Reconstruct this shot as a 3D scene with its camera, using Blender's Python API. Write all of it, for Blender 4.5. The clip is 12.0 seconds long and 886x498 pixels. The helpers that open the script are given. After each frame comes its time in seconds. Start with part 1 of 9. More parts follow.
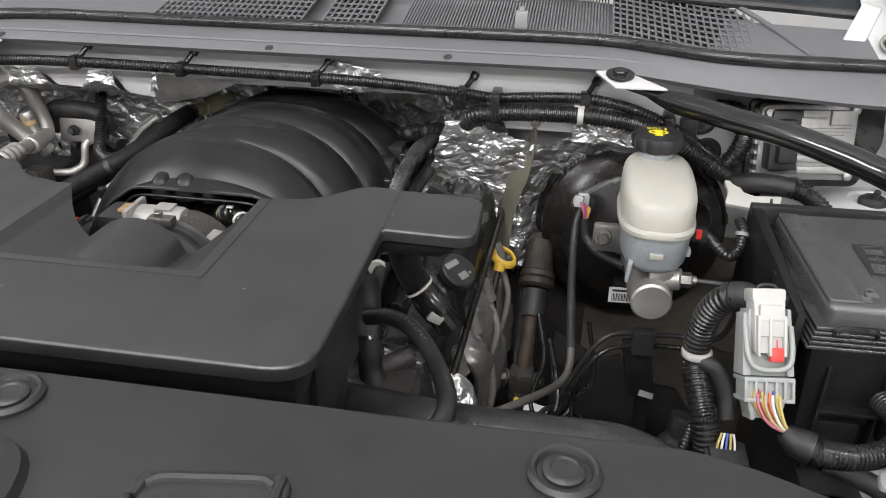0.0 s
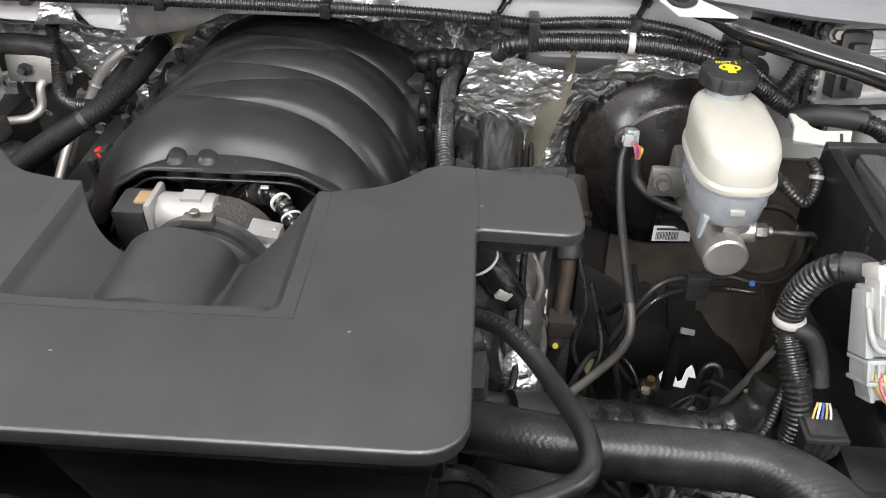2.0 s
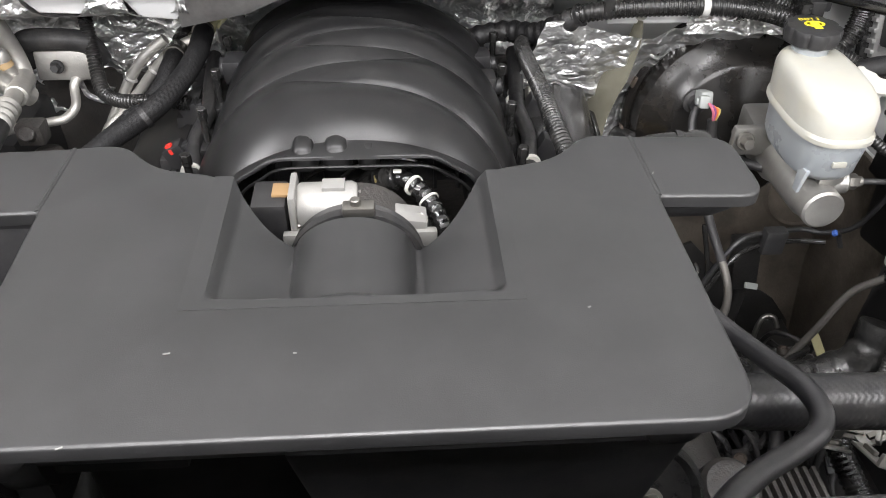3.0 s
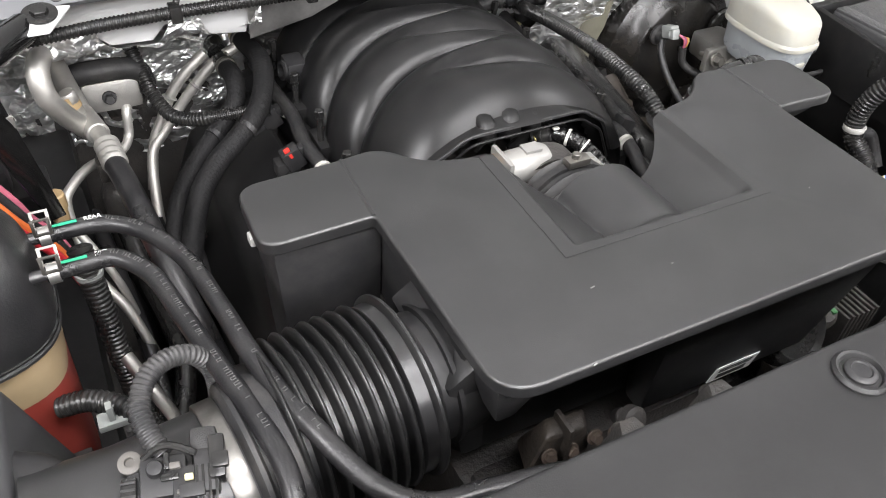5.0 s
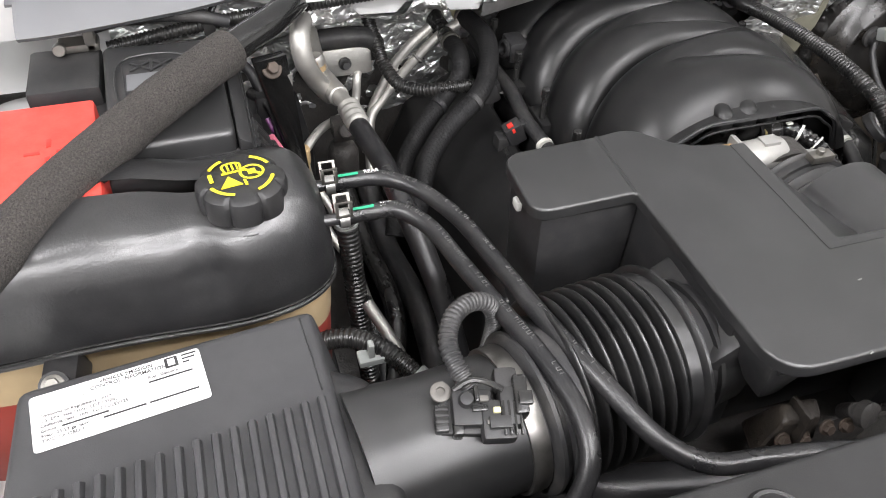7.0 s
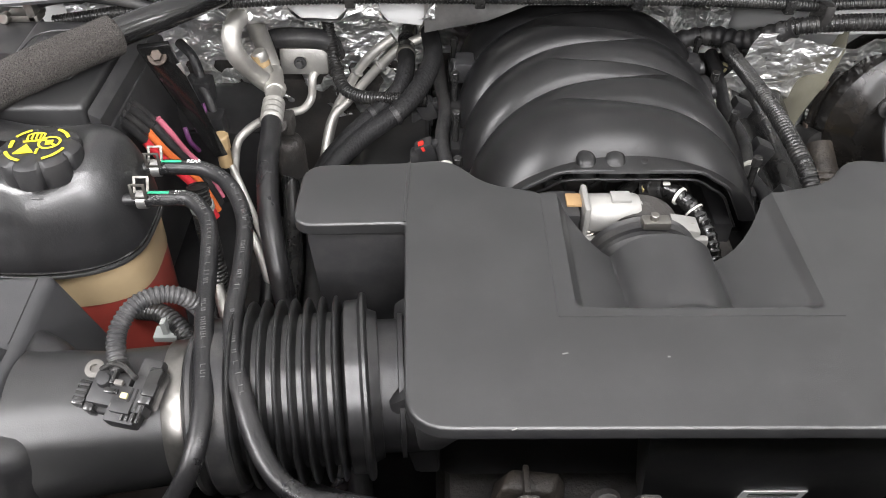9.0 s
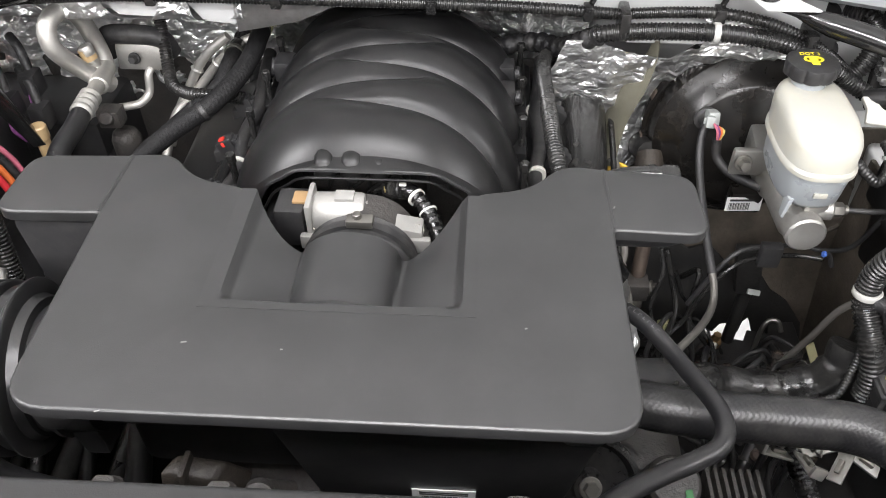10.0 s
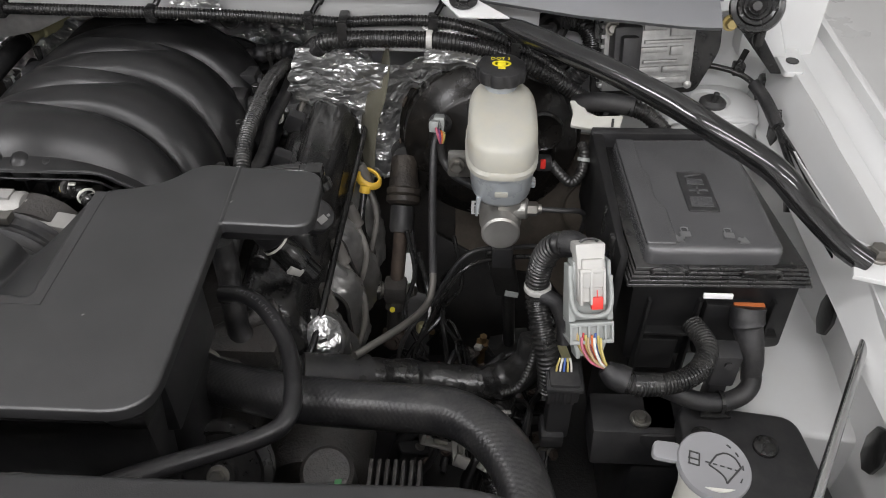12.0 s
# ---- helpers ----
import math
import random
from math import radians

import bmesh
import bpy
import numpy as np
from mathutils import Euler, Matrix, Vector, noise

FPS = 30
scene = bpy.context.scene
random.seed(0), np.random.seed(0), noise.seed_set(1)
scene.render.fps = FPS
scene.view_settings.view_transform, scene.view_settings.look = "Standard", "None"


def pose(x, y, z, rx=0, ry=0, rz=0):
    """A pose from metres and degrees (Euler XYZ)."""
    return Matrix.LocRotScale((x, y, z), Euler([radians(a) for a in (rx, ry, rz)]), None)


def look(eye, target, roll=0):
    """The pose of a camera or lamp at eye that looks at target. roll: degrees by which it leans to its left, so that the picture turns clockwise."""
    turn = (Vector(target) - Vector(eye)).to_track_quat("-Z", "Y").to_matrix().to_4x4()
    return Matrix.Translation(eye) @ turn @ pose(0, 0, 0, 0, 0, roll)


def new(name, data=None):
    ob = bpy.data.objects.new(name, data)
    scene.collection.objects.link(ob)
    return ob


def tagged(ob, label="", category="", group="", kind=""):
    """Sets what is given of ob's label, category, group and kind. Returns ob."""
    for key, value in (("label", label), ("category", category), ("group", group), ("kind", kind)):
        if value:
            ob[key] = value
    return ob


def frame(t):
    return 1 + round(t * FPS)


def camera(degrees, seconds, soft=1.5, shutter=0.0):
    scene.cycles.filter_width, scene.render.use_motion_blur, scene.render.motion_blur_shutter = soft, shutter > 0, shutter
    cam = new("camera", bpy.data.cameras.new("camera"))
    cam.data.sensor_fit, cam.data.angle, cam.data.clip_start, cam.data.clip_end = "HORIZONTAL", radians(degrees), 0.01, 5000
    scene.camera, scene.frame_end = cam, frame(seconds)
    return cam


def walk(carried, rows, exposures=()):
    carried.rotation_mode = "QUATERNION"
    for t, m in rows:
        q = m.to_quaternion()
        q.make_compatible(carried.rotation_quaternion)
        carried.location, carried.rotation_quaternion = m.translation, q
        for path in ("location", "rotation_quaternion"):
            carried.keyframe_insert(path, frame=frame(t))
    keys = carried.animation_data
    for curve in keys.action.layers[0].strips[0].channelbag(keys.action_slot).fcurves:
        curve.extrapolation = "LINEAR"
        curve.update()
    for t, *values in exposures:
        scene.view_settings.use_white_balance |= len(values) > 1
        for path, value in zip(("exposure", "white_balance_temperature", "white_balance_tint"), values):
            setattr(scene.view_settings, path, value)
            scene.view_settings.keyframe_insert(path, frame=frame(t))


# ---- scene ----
cam = camera(59.5, 12.0, soft=1.0)
K = 1.1  # plan units to metres
PATH = [
    (0, (0.359, -0.349, 1.387), (0.059, 1.385, 0.436), 0.4),
    (0.5, (0.389, -0.247, 1.363), (0.114, 1.451, 0.342), 0.3),
    (1, (0.4, -0.205, 1.343), (0.159, 1.422, 0.206), 0.3),
    (1.5, (0.322, -0.211, 1.379), (0.149, 1.364, 0.159), 0.6),
    (2, (0.214, -0.239, 1.427), (0.126, 1.328, 0.187), 0.8),
    (2.5, (0.109, -0.246, 1.425), (0.105, 1.306, 0.162), 1.1),
    (2.7, (0.075, -0.232, 1.412), (0.107, 1.311, 0.14), 1.1),
    (4.3, (-0.212, -0.249, 1.484), (0.396, 1.111, 0.149), 2.9),
    (4.5, (-0.266, -0.243, 1.487), (0.392, 1.076, 0.135), 4.0),
    (5, (-0.388, -0.23, 1.49), (0.327, 1.062, 0.142), 3.9),
    (5.5, (-0.483, -0.222, 1.509), (0.218, 1.057, 0.139), 4.0),
    (6, (-0.533, -0.217, 1.506), (0.116, 1.087, 0.135), 3.6),
    (6.5, (-0.55, -0.215, 1.501), (0.033, 1.114, 0.125), 3.5),
    (8.3, (-0.338, -0.227, 1.497), (-0.178, 1.208, 0.114), 0.7),
    (8.5, (-0.306, -0.236, 1.499), (-0.188, 1.206, 0.118), 0.6),
    (9, (-0.186, -0.267, 1.515), (-0.175, 1.18, 0.135), 0.2),
    (9.5, (-0.044, -0.278, 1.526), (-0.093, 1.168, 0.145), -0.0),
    (10, (0.104, -0.274, 1.52), (0.013, 1.176, 0.146), -0.4),
    (10.5, (0.257, -0.265, 1.512), (0.142, 1.185, 0.14), -0.3),
    (11, (0.379, -0.267, 1.506), (0.258, 1.192, 0.143), -0.4),
    (11.5, (0.438, -0.274, 1.511), (0.347, 1.196, 0.159), 0.2),
    (12, (0.421, -0.291, 1.515), (0.357, 1.2, 0.183), 0.0),
]
walk(cam, [(t, look(Vector(eye) * K, Vector(target) * K, roll)) for t, eye, target, roll in PATH], [(0.0, -0.42), (0.5, -0.24), (1.0, -0.18), (2.0, 0.07), (2.7, 0.27), (4.5, 0.25), (5.5, 0.1), (6.5, 0.08), (9.5, 0.28), (10.2, 0.3), (11.0, -0.12), (12.0, -0.75)])

# ---- world and light: a closed white showroom, its lamps added and out of view ----
world = bpy.data.worlds.new("room_air")
scene.world = world
world.use_nodes = True
world.node_tree.nodes["Background"].inputs[0].default_value = (0.95, 0.97, 1.0, 1)
world.node_tree.nodes["Background"].inputs[1].default_value = 0.05


def area_lamp(x, y, sx, sy, watts):
    data = bpy.data.lights.new("added_lamp", "AREA")
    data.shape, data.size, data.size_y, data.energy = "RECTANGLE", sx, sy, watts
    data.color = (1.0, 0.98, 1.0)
    lamp = new("added_lamp", data)
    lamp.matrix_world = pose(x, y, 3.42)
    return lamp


# lamps are unseen; places and watts are set to balance the bay's brightness
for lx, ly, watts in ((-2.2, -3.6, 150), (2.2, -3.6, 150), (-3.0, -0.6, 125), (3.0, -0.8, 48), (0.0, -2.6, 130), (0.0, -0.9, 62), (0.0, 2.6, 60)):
    area_lamp(lx, ly, 1.9, 0.4, watts)

# ---- materials ----
MATS = {}


def mat(name, color, rough=0.5, metal=0.0, grain=300.0, bump=0.1, stain=0.25, stain_scale=14.0, dust=None, dust_amount=0.0,
        spec=0.5, coat=0.0, depth=0.001, trans=0.0, sss=0.0, rough_var=0.12, alpha=1.0, random_tone=0.0):
    m = bpy.data.materials.new(name)
    m.use_nodes = True
    nt = m.node_tree
    b = nt.nodes["Principled BSDF"]

    def node(kind, **values):
        n = nt.nodes.new(kind)
        for key, v in values.items():
            n.inputs[key].default_value = v
        return n

    tc = node("ShaderNodeTexCoord")
    big = node("ShaderNodeTexNoise", Scale=stain_scale, Detail=5.0, Roughness=0.6)
    fine = node("ShaderNodeTexNoise", Scale=grain, Detail=3.0, Roughness=0.6)
    for n in (big, fine):
        nt.links.new(tc.outputs["Object"], n.inputs["Vector"])
    ramp = node("ShaderNodeValToRGB")
    ramp.color_ramp.elements[0].position, ramp.color_ramp.elements[1].position = 0.3, 0.72
    dark = tuple(c * (1 - stain) for c in color)
    light = tuple(min(1.0, c * (1 + stain)) for c in color)
    ramp.color_ramp.elements[0].color, ramp.color_ramp.elements[1].color = (*dark, 1), (*light, 1)
    nt.links.new(big.outputs["Fac"], ramp.inputs["Fac"])
    out = ramp.outputs["Color"]
    if dust:
        mix = nt.nodes.new("ShaderNodeMix")
        mix.data_type = "RGBA"
        dn = node("ShaderNodeTexNoise", Scale=stain_scale * 2.6, Detail=8.0, Roughness=0.72)
        dr = node("ShaderNodeMapRange")
        dr.inputs["From Min"].default_value, dr.inputs["From Max"].default_value = 0.42, 0.75
        dr.inputs["To Max"].default_value = dust_amount
        nt.links.new(tc.outputs["Object"], dn.inputs["Vector"])
        nt.links.new(dn.outputs["Fac"], dr.inputs["Value"])
        nt.links.new(dr.outputs["Result"], mix.inputs[0])
        nt.links.new(out, mix.inputs[6])
        mix.inputs[7].default_value = (*dust, 1)
        out = mix.outputs[2]
    nt.links.new(out, b.inputs["Base Color"])
    rr = node("ShaderNodeMapRange")
    rr.inputs["To Min"].default_value = max(0.02, rough - rough_var)
    rr.inputs["To Max"].default_value = min(1.0, rough + rough_var)
    nt.links.new(big.outputs["Fac"], rr.inputs["Value"])
    nt.links.new(rr.outputs["Result"], b.inputs["Roughness"])
    b.inputs["Metallic"].default_value = metal
    b.inputs["Specular IOR Level"].default_value = spec
    b.inputs["Coat Weight"].default_value = coat
    b.inputs["Coat Roughness"].default_value = 0.12
    b.inputs["Transmission Weight"].default_value = trans
    b.inputs["Subsurface Weight"].default_value = sss
    b.inputs["Subsurface Radius"].default_value = (0.02, 0.018, 0.014)
    b.inputs["Alpha"].default_value = alpha
    if bump:
        bp = node("ShaderNodeBump", Strength=bump, Distance=depth)
        nt.links.new(fine.outputs["Fac"], bp.inputs["Height"])
        nt.links.new(bp.outputs["Normal"], b.inputs["Normal"])
    MATS[name] = m
    return m


DUST = (0.16, 0.15, 0.135)
mat("cover_plastic", (0.0175, 0.0175, 0.0177), 0.37, grain=900, bump=0.12, stain=0.10, stain_scale=6, dust=(0.10, 0.10, 0.10), dust_amount=0.12, rough_var=0.06, spec=0.85)
mat("radiator_plastic", (0.021, 0.021, 0.0212), 0.42, grain=900, bump=0.12, stain=0.12, stain_scale=6, dust=(0.08, 0.08, 0.08), dust_amount=0.12, rough_var=0.06, spec=0.45)
mat("lid_plastic", (0.060, 0.060, 0.062), 0.25, grain=1100, bump=0.35, stain=0.12, stain_scale=8, dust=(0.12, 0.12, 0.12), dust_amount=0.12, rough_var=0.06, spec=0.9)
mat("fuse_black", (0.007, 0.007, 0.0073), 0.42, grain=600, bump=0.12, dust=DUST, dust_amount=0.06, spec=0.35)
mat("module_casting", (0.42, 0.42, 0.41), 0.38, 0.7, grain=500, bump=0.3, stain=0.25, stain_scale=30, dust=(0.2, 0.19, 0.17), dust_amount=0.4)
mat("manifold_plastic", (0.008, 0.008, 0.0083), 0.31, grain=900, bump=0.06, stain=0.25, dust=(0.07, 0.066, 0.06), dust_amount=0.10, spec=0.34, rough_var=0.07)
mat("booster_paint", (0.009, 0.0085, 0.008), 0.27, grain=400, bump=0.05, stain=0.3, dust=(0.10, 0.08, 0.06), dust_amount=0.12, spec=0.42)
mat("brace_black", (0.009, 0.009, 0.0092), 0.13, grain=500, bump=0.015, stain=0.2, dust=DUST, dust_amount=0.05, spec=0.7, rough_var=0.04)
mat("black_plastic", (0.018, 0.018, 0.019), 0.45, grain=600, bump=0.12, dust=DUST, dust_amount=0.12)
mat("satin_black", (0.013, 0.013, 0.013), 0.22, grain=500, bump=0.04, dust=DUST, dust_amount=0.12)
mat("gloss_black", (0.008, 0.008, 0.008), 0.16, grain=300, bump=0.02, coat=0.5, dust=DUST, dust_amount=0.05)
mat("black_rubber", (0.020, 0.020, 0.021), 0.55, grain=800, bump=0.2, dust=DUST, dust_amount=0.28)
mat("bellows_rubber", (0.010, 0.010, 0.0104), 0.33, grain=600, bump=0.08, stain=0.2, dust=DUST, dust_amount=0.08, spec=0.75)
mat("hose_rubber", (0.013, 0.013, 0.014), 0.30, grain=700, bump=0.2, dust=(0.15, 0.14, 0.13), dust_amount=0.12)
mat("conduit_black", (0.011, 0.011, 0.011), 0.28, grain=500, bump=0.05, dust=DUST, dust_amount=0.15)
mat("conduit_grey", (0.028, 0.028, 0.029), 0.38, grain=500, bump=0.05, dust=(0.2, 0.19, 0.18), dust_amount=0.25)
mat("cloth_tape", (0.013, 0.013, 0.014), 0.45, grain=1200, bump=0.5, dust=DUST, dust_amount=0.2)
mat("foam_sleeve", (0.038, 0.034, 0.031), 0.95, grain=420, bump=1.0, stain=0.9, stain_scale=620, dust=(0.16, 0.145, 0.13), dust_amount=0.3, depth=0.004)
mat("dark_engine", (0.041, 0.039, 0.037), 0.45, grain=200, bump=0.5, dust=(0.10, 0.08, 0.065), dust_amount=0.28, depth=0.003)
mat("brown_frame", (0.020, 0.0165, 0.0135), 0.6, grain=150, bump=0.5, dust=(0.10, 0.08, 0.06), dust_amount=0.45, depth=0.003)
mat("rusty_brass", (0.20, 0.13, 0.06), 0.5, 0.5, grain=300, bump=0.3, stain=0.4, stain_scale=60)
mat("brown_panel", (0.075, 0.063, 0.05), 0.6, grain=150, bump=0.4, stain=0.4, stain_scale=12, dust=(0.17, 0.14, 0.11), dust_amount=0.45, depth=0.003)
mat("crinkle_film", (0.012, 0.012, 0.012), 0.28, grain=70, bump=0.6, stain=0.3, coat=0.2, dust=DUST, dust_amount=0.2, depth=0.003)
mat("rusty_steel", (0.07, 0.053, 0.042), 0.6, 0.4, grain=200, bump=0.4, stain=0.5, stain_scale=40)
mat("cast_aluminium", (0.38, 0.375, 0.355), 0.46, 0.85, grain=500, bump=0.4, stain=0.2, dust=(0.3, 0.27, 0.22), dust_amount=0.3)
mat("matte_casting", (0.34, 0.335, 0.32), 0.52, 0.45, grain=500, bump=0.3, stain=0.15, dust=(0.3, 0.28, 0.24), dust_amount=0.3)
mat("clamp_steel", (0.240, 0.231, 0.216), 0.34, 0.9, grain=300, bump=0.1, stain=0.3, stain_scale=40)
mat("bright_aluminium", (0.58, 0.57, 0.55), 0.40, 0.9, grain=300, bump=0.08, stain=0.15, dust=(0.35, 0.33, 0.3), dust_amount=0.25)
mat("tube_aluminium", (0.550, 0.540, 0.510), 0.56, 0.85, grain=300, bump=0.1, stain=0.2, dust=(0.35, 0.32, 0.27), dust_amount=0.35)
mat("zinc_steel", (0.24, 0.23, 0.21), 0.42, 0.9, grain=300, bump=0.1, stain=0.25)
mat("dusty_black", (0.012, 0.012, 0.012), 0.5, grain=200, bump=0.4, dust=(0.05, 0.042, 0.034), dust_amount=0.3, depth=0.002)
mat("yellow_zinc", (0.45, 0.36, 0.16), 0.35, 0.8, grain=300, bump=0.1, stain=0.25)
mat("shield_steel", (0.50, 0.495, 0.48), 0.34, 0.88, grain=120, bump=0.3, stain=0.3, stain_scale=25, depth=0.003)
mat("white_paint", (0.56, 0.565, 0.56), 0.35, grain=60, bump=0.02, stain=0.03, stain_scale=5, coat=0.4, dust=(0.52, 0.50, 0.46), dust_amount=0.25)
mat("cowl_plastic", (0.145, 0.148, 0.155), 0.55, grain=900, bump=0.15, stain=0.1, stain_scale=4, dust=DUST, dust_amount=0.15)
mat("cream_plastic", (0.37, 0.365, 0.325), 0.36, grain=300, bump=0.05, stain=0.07, dust=(0.5, 0.44, 0.3), dust_amount=0.25, sss=0.25)
mat("fluid_plastic", (0.315, 0.336, 0.348), 0.30, grain=300, bump=0.03, stain=0.05, sss=0.3)
mat("connector_grey", (0.27, 0.285, 0.275), 0.45, grain=400, bump=0.06, stain=0.08, dust=(0.3, 0.29, 0.26), dust_amount=0.3)
mat("connector_white", (0.42, 0.415, 0.395), 0.42, grain=400, bump=0.05, stain=0.05, dust=(0.5, 0.47, 0.4), dust_amount=0.25)
mat("white_plastic", (0.56, 0.555, 0.51), 0.42, grain=400, bump=0.05, stain=0.06, dust=(0.45, 0.42, 0.34), dust_amount=0.3)
mat("red_plastic", (0.62, 0.035, 0.025), 0.38, grain=400, bump=0.05, stain=0.08)
mat("battery_red", (0.72, 0.055, 0.04), 0.42, grain=400, bump=0.05, stain=0.06, dust=(0.6, 0.3, 0.25), dust_amount=0.15)
mat("orange_plastic", (0.45, 0.13, 0.04), 0.45, grain=400, bump=0.05)
mat("yellow_plastic", (0.66, 0.42, 0.05), 0.42, grain=400, bump=0.05, stain=0.1)
mat("yellow_ink", (0.78, 0.66, 0.03), 0.5, bump=0.0, stain=0.03)
mat("white_ink", (0.75, 0.75, 0.73), 0.5, bump=0.0, stain=0.03)
mat("grey_ink", (0.22, 0.22, 0.21), 0.55, bump=0.0, stain=0.05)
mat("worn_ink", (0.10, 0.10, 0.10), 0.55, bump=0.0, stain=0.3)
mat("rod_grey", (0.20, 0.19, 0.175), 0.34, 0.7, grain=400, bump=0.05, stain=0.25, rough_var=0.06)
mat("lead_grey", (0.115, 0.108, 0.098), 0.5, grain=400, bump=0.1, stain=0.2)
mat("hose_ink", (0.10, 0.10, 0.097), 0.55, bump=0.0, stain=0.4, stain_scale=200)
mat("filter_plastic", (0.045, 0.045, 0.047), 0.42, grain=900, bump=0.15, stain=0.12, stain_scale=8, dust=(0.12, 0.12, 0.12), dust_amount=0.15)
mat("olive_plastic", (0.52, 0.49, 0.28), 0.42, grain=400, bump=0.05, stain=0.15)
mat("dark_ink", (0.03, 0.03, 0.03), 0.5, bump=0.0)
mat("paper_white", (0.78, 0.78, 0.77), 0.4, grain=200, bump=0.02, stain=0.02, dust=(0.6, 0.58, 0.55), dust_amount=0.12)
mat("green_ink", (0.03, 0.42, 0.22), 0.5, bump=0.0)
mat("wire_yellow", (0.48, 0.39, 0.12), 0.4, bump=0.0)
mat("wire_pink", (0.45, 0.12, 0.17), 0.4, bump=0.0)
mat("wire_blue", (0.06, 0.13, 0.42), 0.4, bump=0.0)
mat("wire_green", (0.08, 0.25, 0.1), 0.4, bump=0.0)
mat("wire_white", (0.65, 0.64, 0.6), 0.4, bump=0.0)
mat("wire_red", (0.55, 0.03, 0.04), 0.4, bump=0.0)
mat("wire_purple", (0.20, 0.06, 0.19), 0.4, bump=0.0)
mat("wire_orange", (0.62, 0.15, 0.04), 0.42, bump=0.0)
mat("wire_tan", (0.42, 0.30, 0.16), 0.42, bump=0.0)
mat("brown_clip", (0.30, 0.19, 0.09), 0.42, grain=300, bump=0.05, stain=0.2)
mat("chrome_rod", (0.55, 0.55, 0.55), 0.14, 1.0, grain=300, bump=0.02, stain=0.1, rough_var=0.05)
mat("coolant_red", (0.29, 0.048, 0.036), 0.32, grain=300, bump=0.05, stain=0.15, stain_scale=20, sss=0.1)
mat("coolant_tan", (0.42, 0.32, 0.19), 0.36, grain=300, bump=0.05, stain=0.15, stain_scale=10, sss=0.1)
mat("tank_black", (0.017, 0.017, 0.0178), 0.30, grain=420, bump=0.22, stain=0.2, stain_scale=20, dust=(0.2, 0.19, 0.18), dust_amount=0.05, depth=0.0012, spec=0.95, rough_var=0.05)
mat("khaki_strap", (0.10, 0.095, 0.068), 0.75, grain=700, bump=0.6, stain=0.25, dust=DUST, dust_amount=0.3)
mat("washer_grey", (0.20, 0.20, 0.207), 0.5, grain=500, bump=0.08, stain=0.04)
mat("showroom_paint", (0.80, 0.80, 0.79), 0.6, grain=40, bump=0.02, stain=0.02, stain_scale=1)
mat("showroom_floor", (0.66, 0.66, 0.65), 0.3, grain=40, bump=0.02, stain=0.05, stain_scale=2)
mat("glass_dark", (0.02, 0.025, 0.028), 0.05, bump=0.0)


def foil_material():
    m = mat("foil", (0.90, 0.90, 0.89), 0.30, 0.86, grain=90, bump=0.0, stain=0.12, rough_var=0.08, dust=(0.40, 0.39, 0.37), dust_amount=0.3)
    nt = m.node_tree
    b = nt.nodes["Principled BSDF"]
    tc = nt.nodes.new("ShaderNodeTexCoord")
    last = None
    for scale, strength, turn_z in ((14.0, 0.55, 0.6), (46.0, 0.42, -0.5)):
        mp = nt.nodes.new("ShaderNodeMapping")
        mp.inputs["Scale"].default_value = (1.0, 1.0, 1.5)
        mp.inputs["Rotation"].default_value = (0.2, turn_z * 1.6, 0.3)
        v = nt.nodes.new("ShaderNodeTexNoise")
        v.inputs["Scale"].default_value, v.inputs["Detail"].default_value = scale, 2.0
        fold = nt.nodes.new("ShaderNodeMath")
        fold.operation = "PINGPONG"
        fold.inputs[1].default_value = 0.12
        bp = nt.nodes.new("ShaderNodeBump")
        bp.inputs["Strength"].default_value, bp.inputs["Distance"].default_value = strength, 1.6 / scale
        nt.links.new(tc.outputs["Object"], mp.inputs["Vector"])
        nt.links.new(mp.outputs["Vector"], v.inputs["Vector"])
        nt.links.new(v.outputs["Fac"], fold.inputs[0])
        nt.links.new(fold.outputs["Value"], bp.inputs["Height"])
        if last:
            nt.links.new(last.outputs["Normal"], bp.inputs["Normal"])
        last = bp
    nt.links.new(last.outputs["Normal"], b.inputs["Normal"])


foil_material()


def woven_material(name, color, scale):
    m = mat(name, color, 0.62, grain=900, bump=0.0, stain=0.2, dust=DUST, dust_amount=0.05, spec=0.25)
    nt = m.node_tree
    tc = nt.nodes.new("ShaderNodeTexCoord")
    ch = nt.nodes.new("ShaderNodeTexChecker")
    ch.inputs["Scale"].default_value = scale
    bp = nt.nodes.new("ShaderNodeBump")
    bp.inputs["Strength"].default_value, bp.inputs["Distance"].default_value = 0.5, 0.0008
    nt.links.new(tc.outputs["Object"], ch.inputs["Vector"])
    nt.links.new(ch.outputs["Fac"], bp.inputs["Height"])
    nt.links.new(bp.outputs["Normal"], nt.nodes["Principled BSDF"].inputs["Normal"])


woven_material("braided_sleeve", (0.008, 0.008, 0.0085), 620)
mat("knit_hose", (0.016, 0.016, 0.017), 0.33, grain=900, bump=0.15, stain=0.15, dust=(0.2, 0.19, 0.17), dust_amount=0.15)


# ---- helpers for shapes ----
def thing(name, loc, label, category, group="", kind=""):
    ob = new(name)
    ob.empty_display_size = 0.02
    ob.location = Vector(loc) * K
    return tagged(ob, label, category, group, kind)


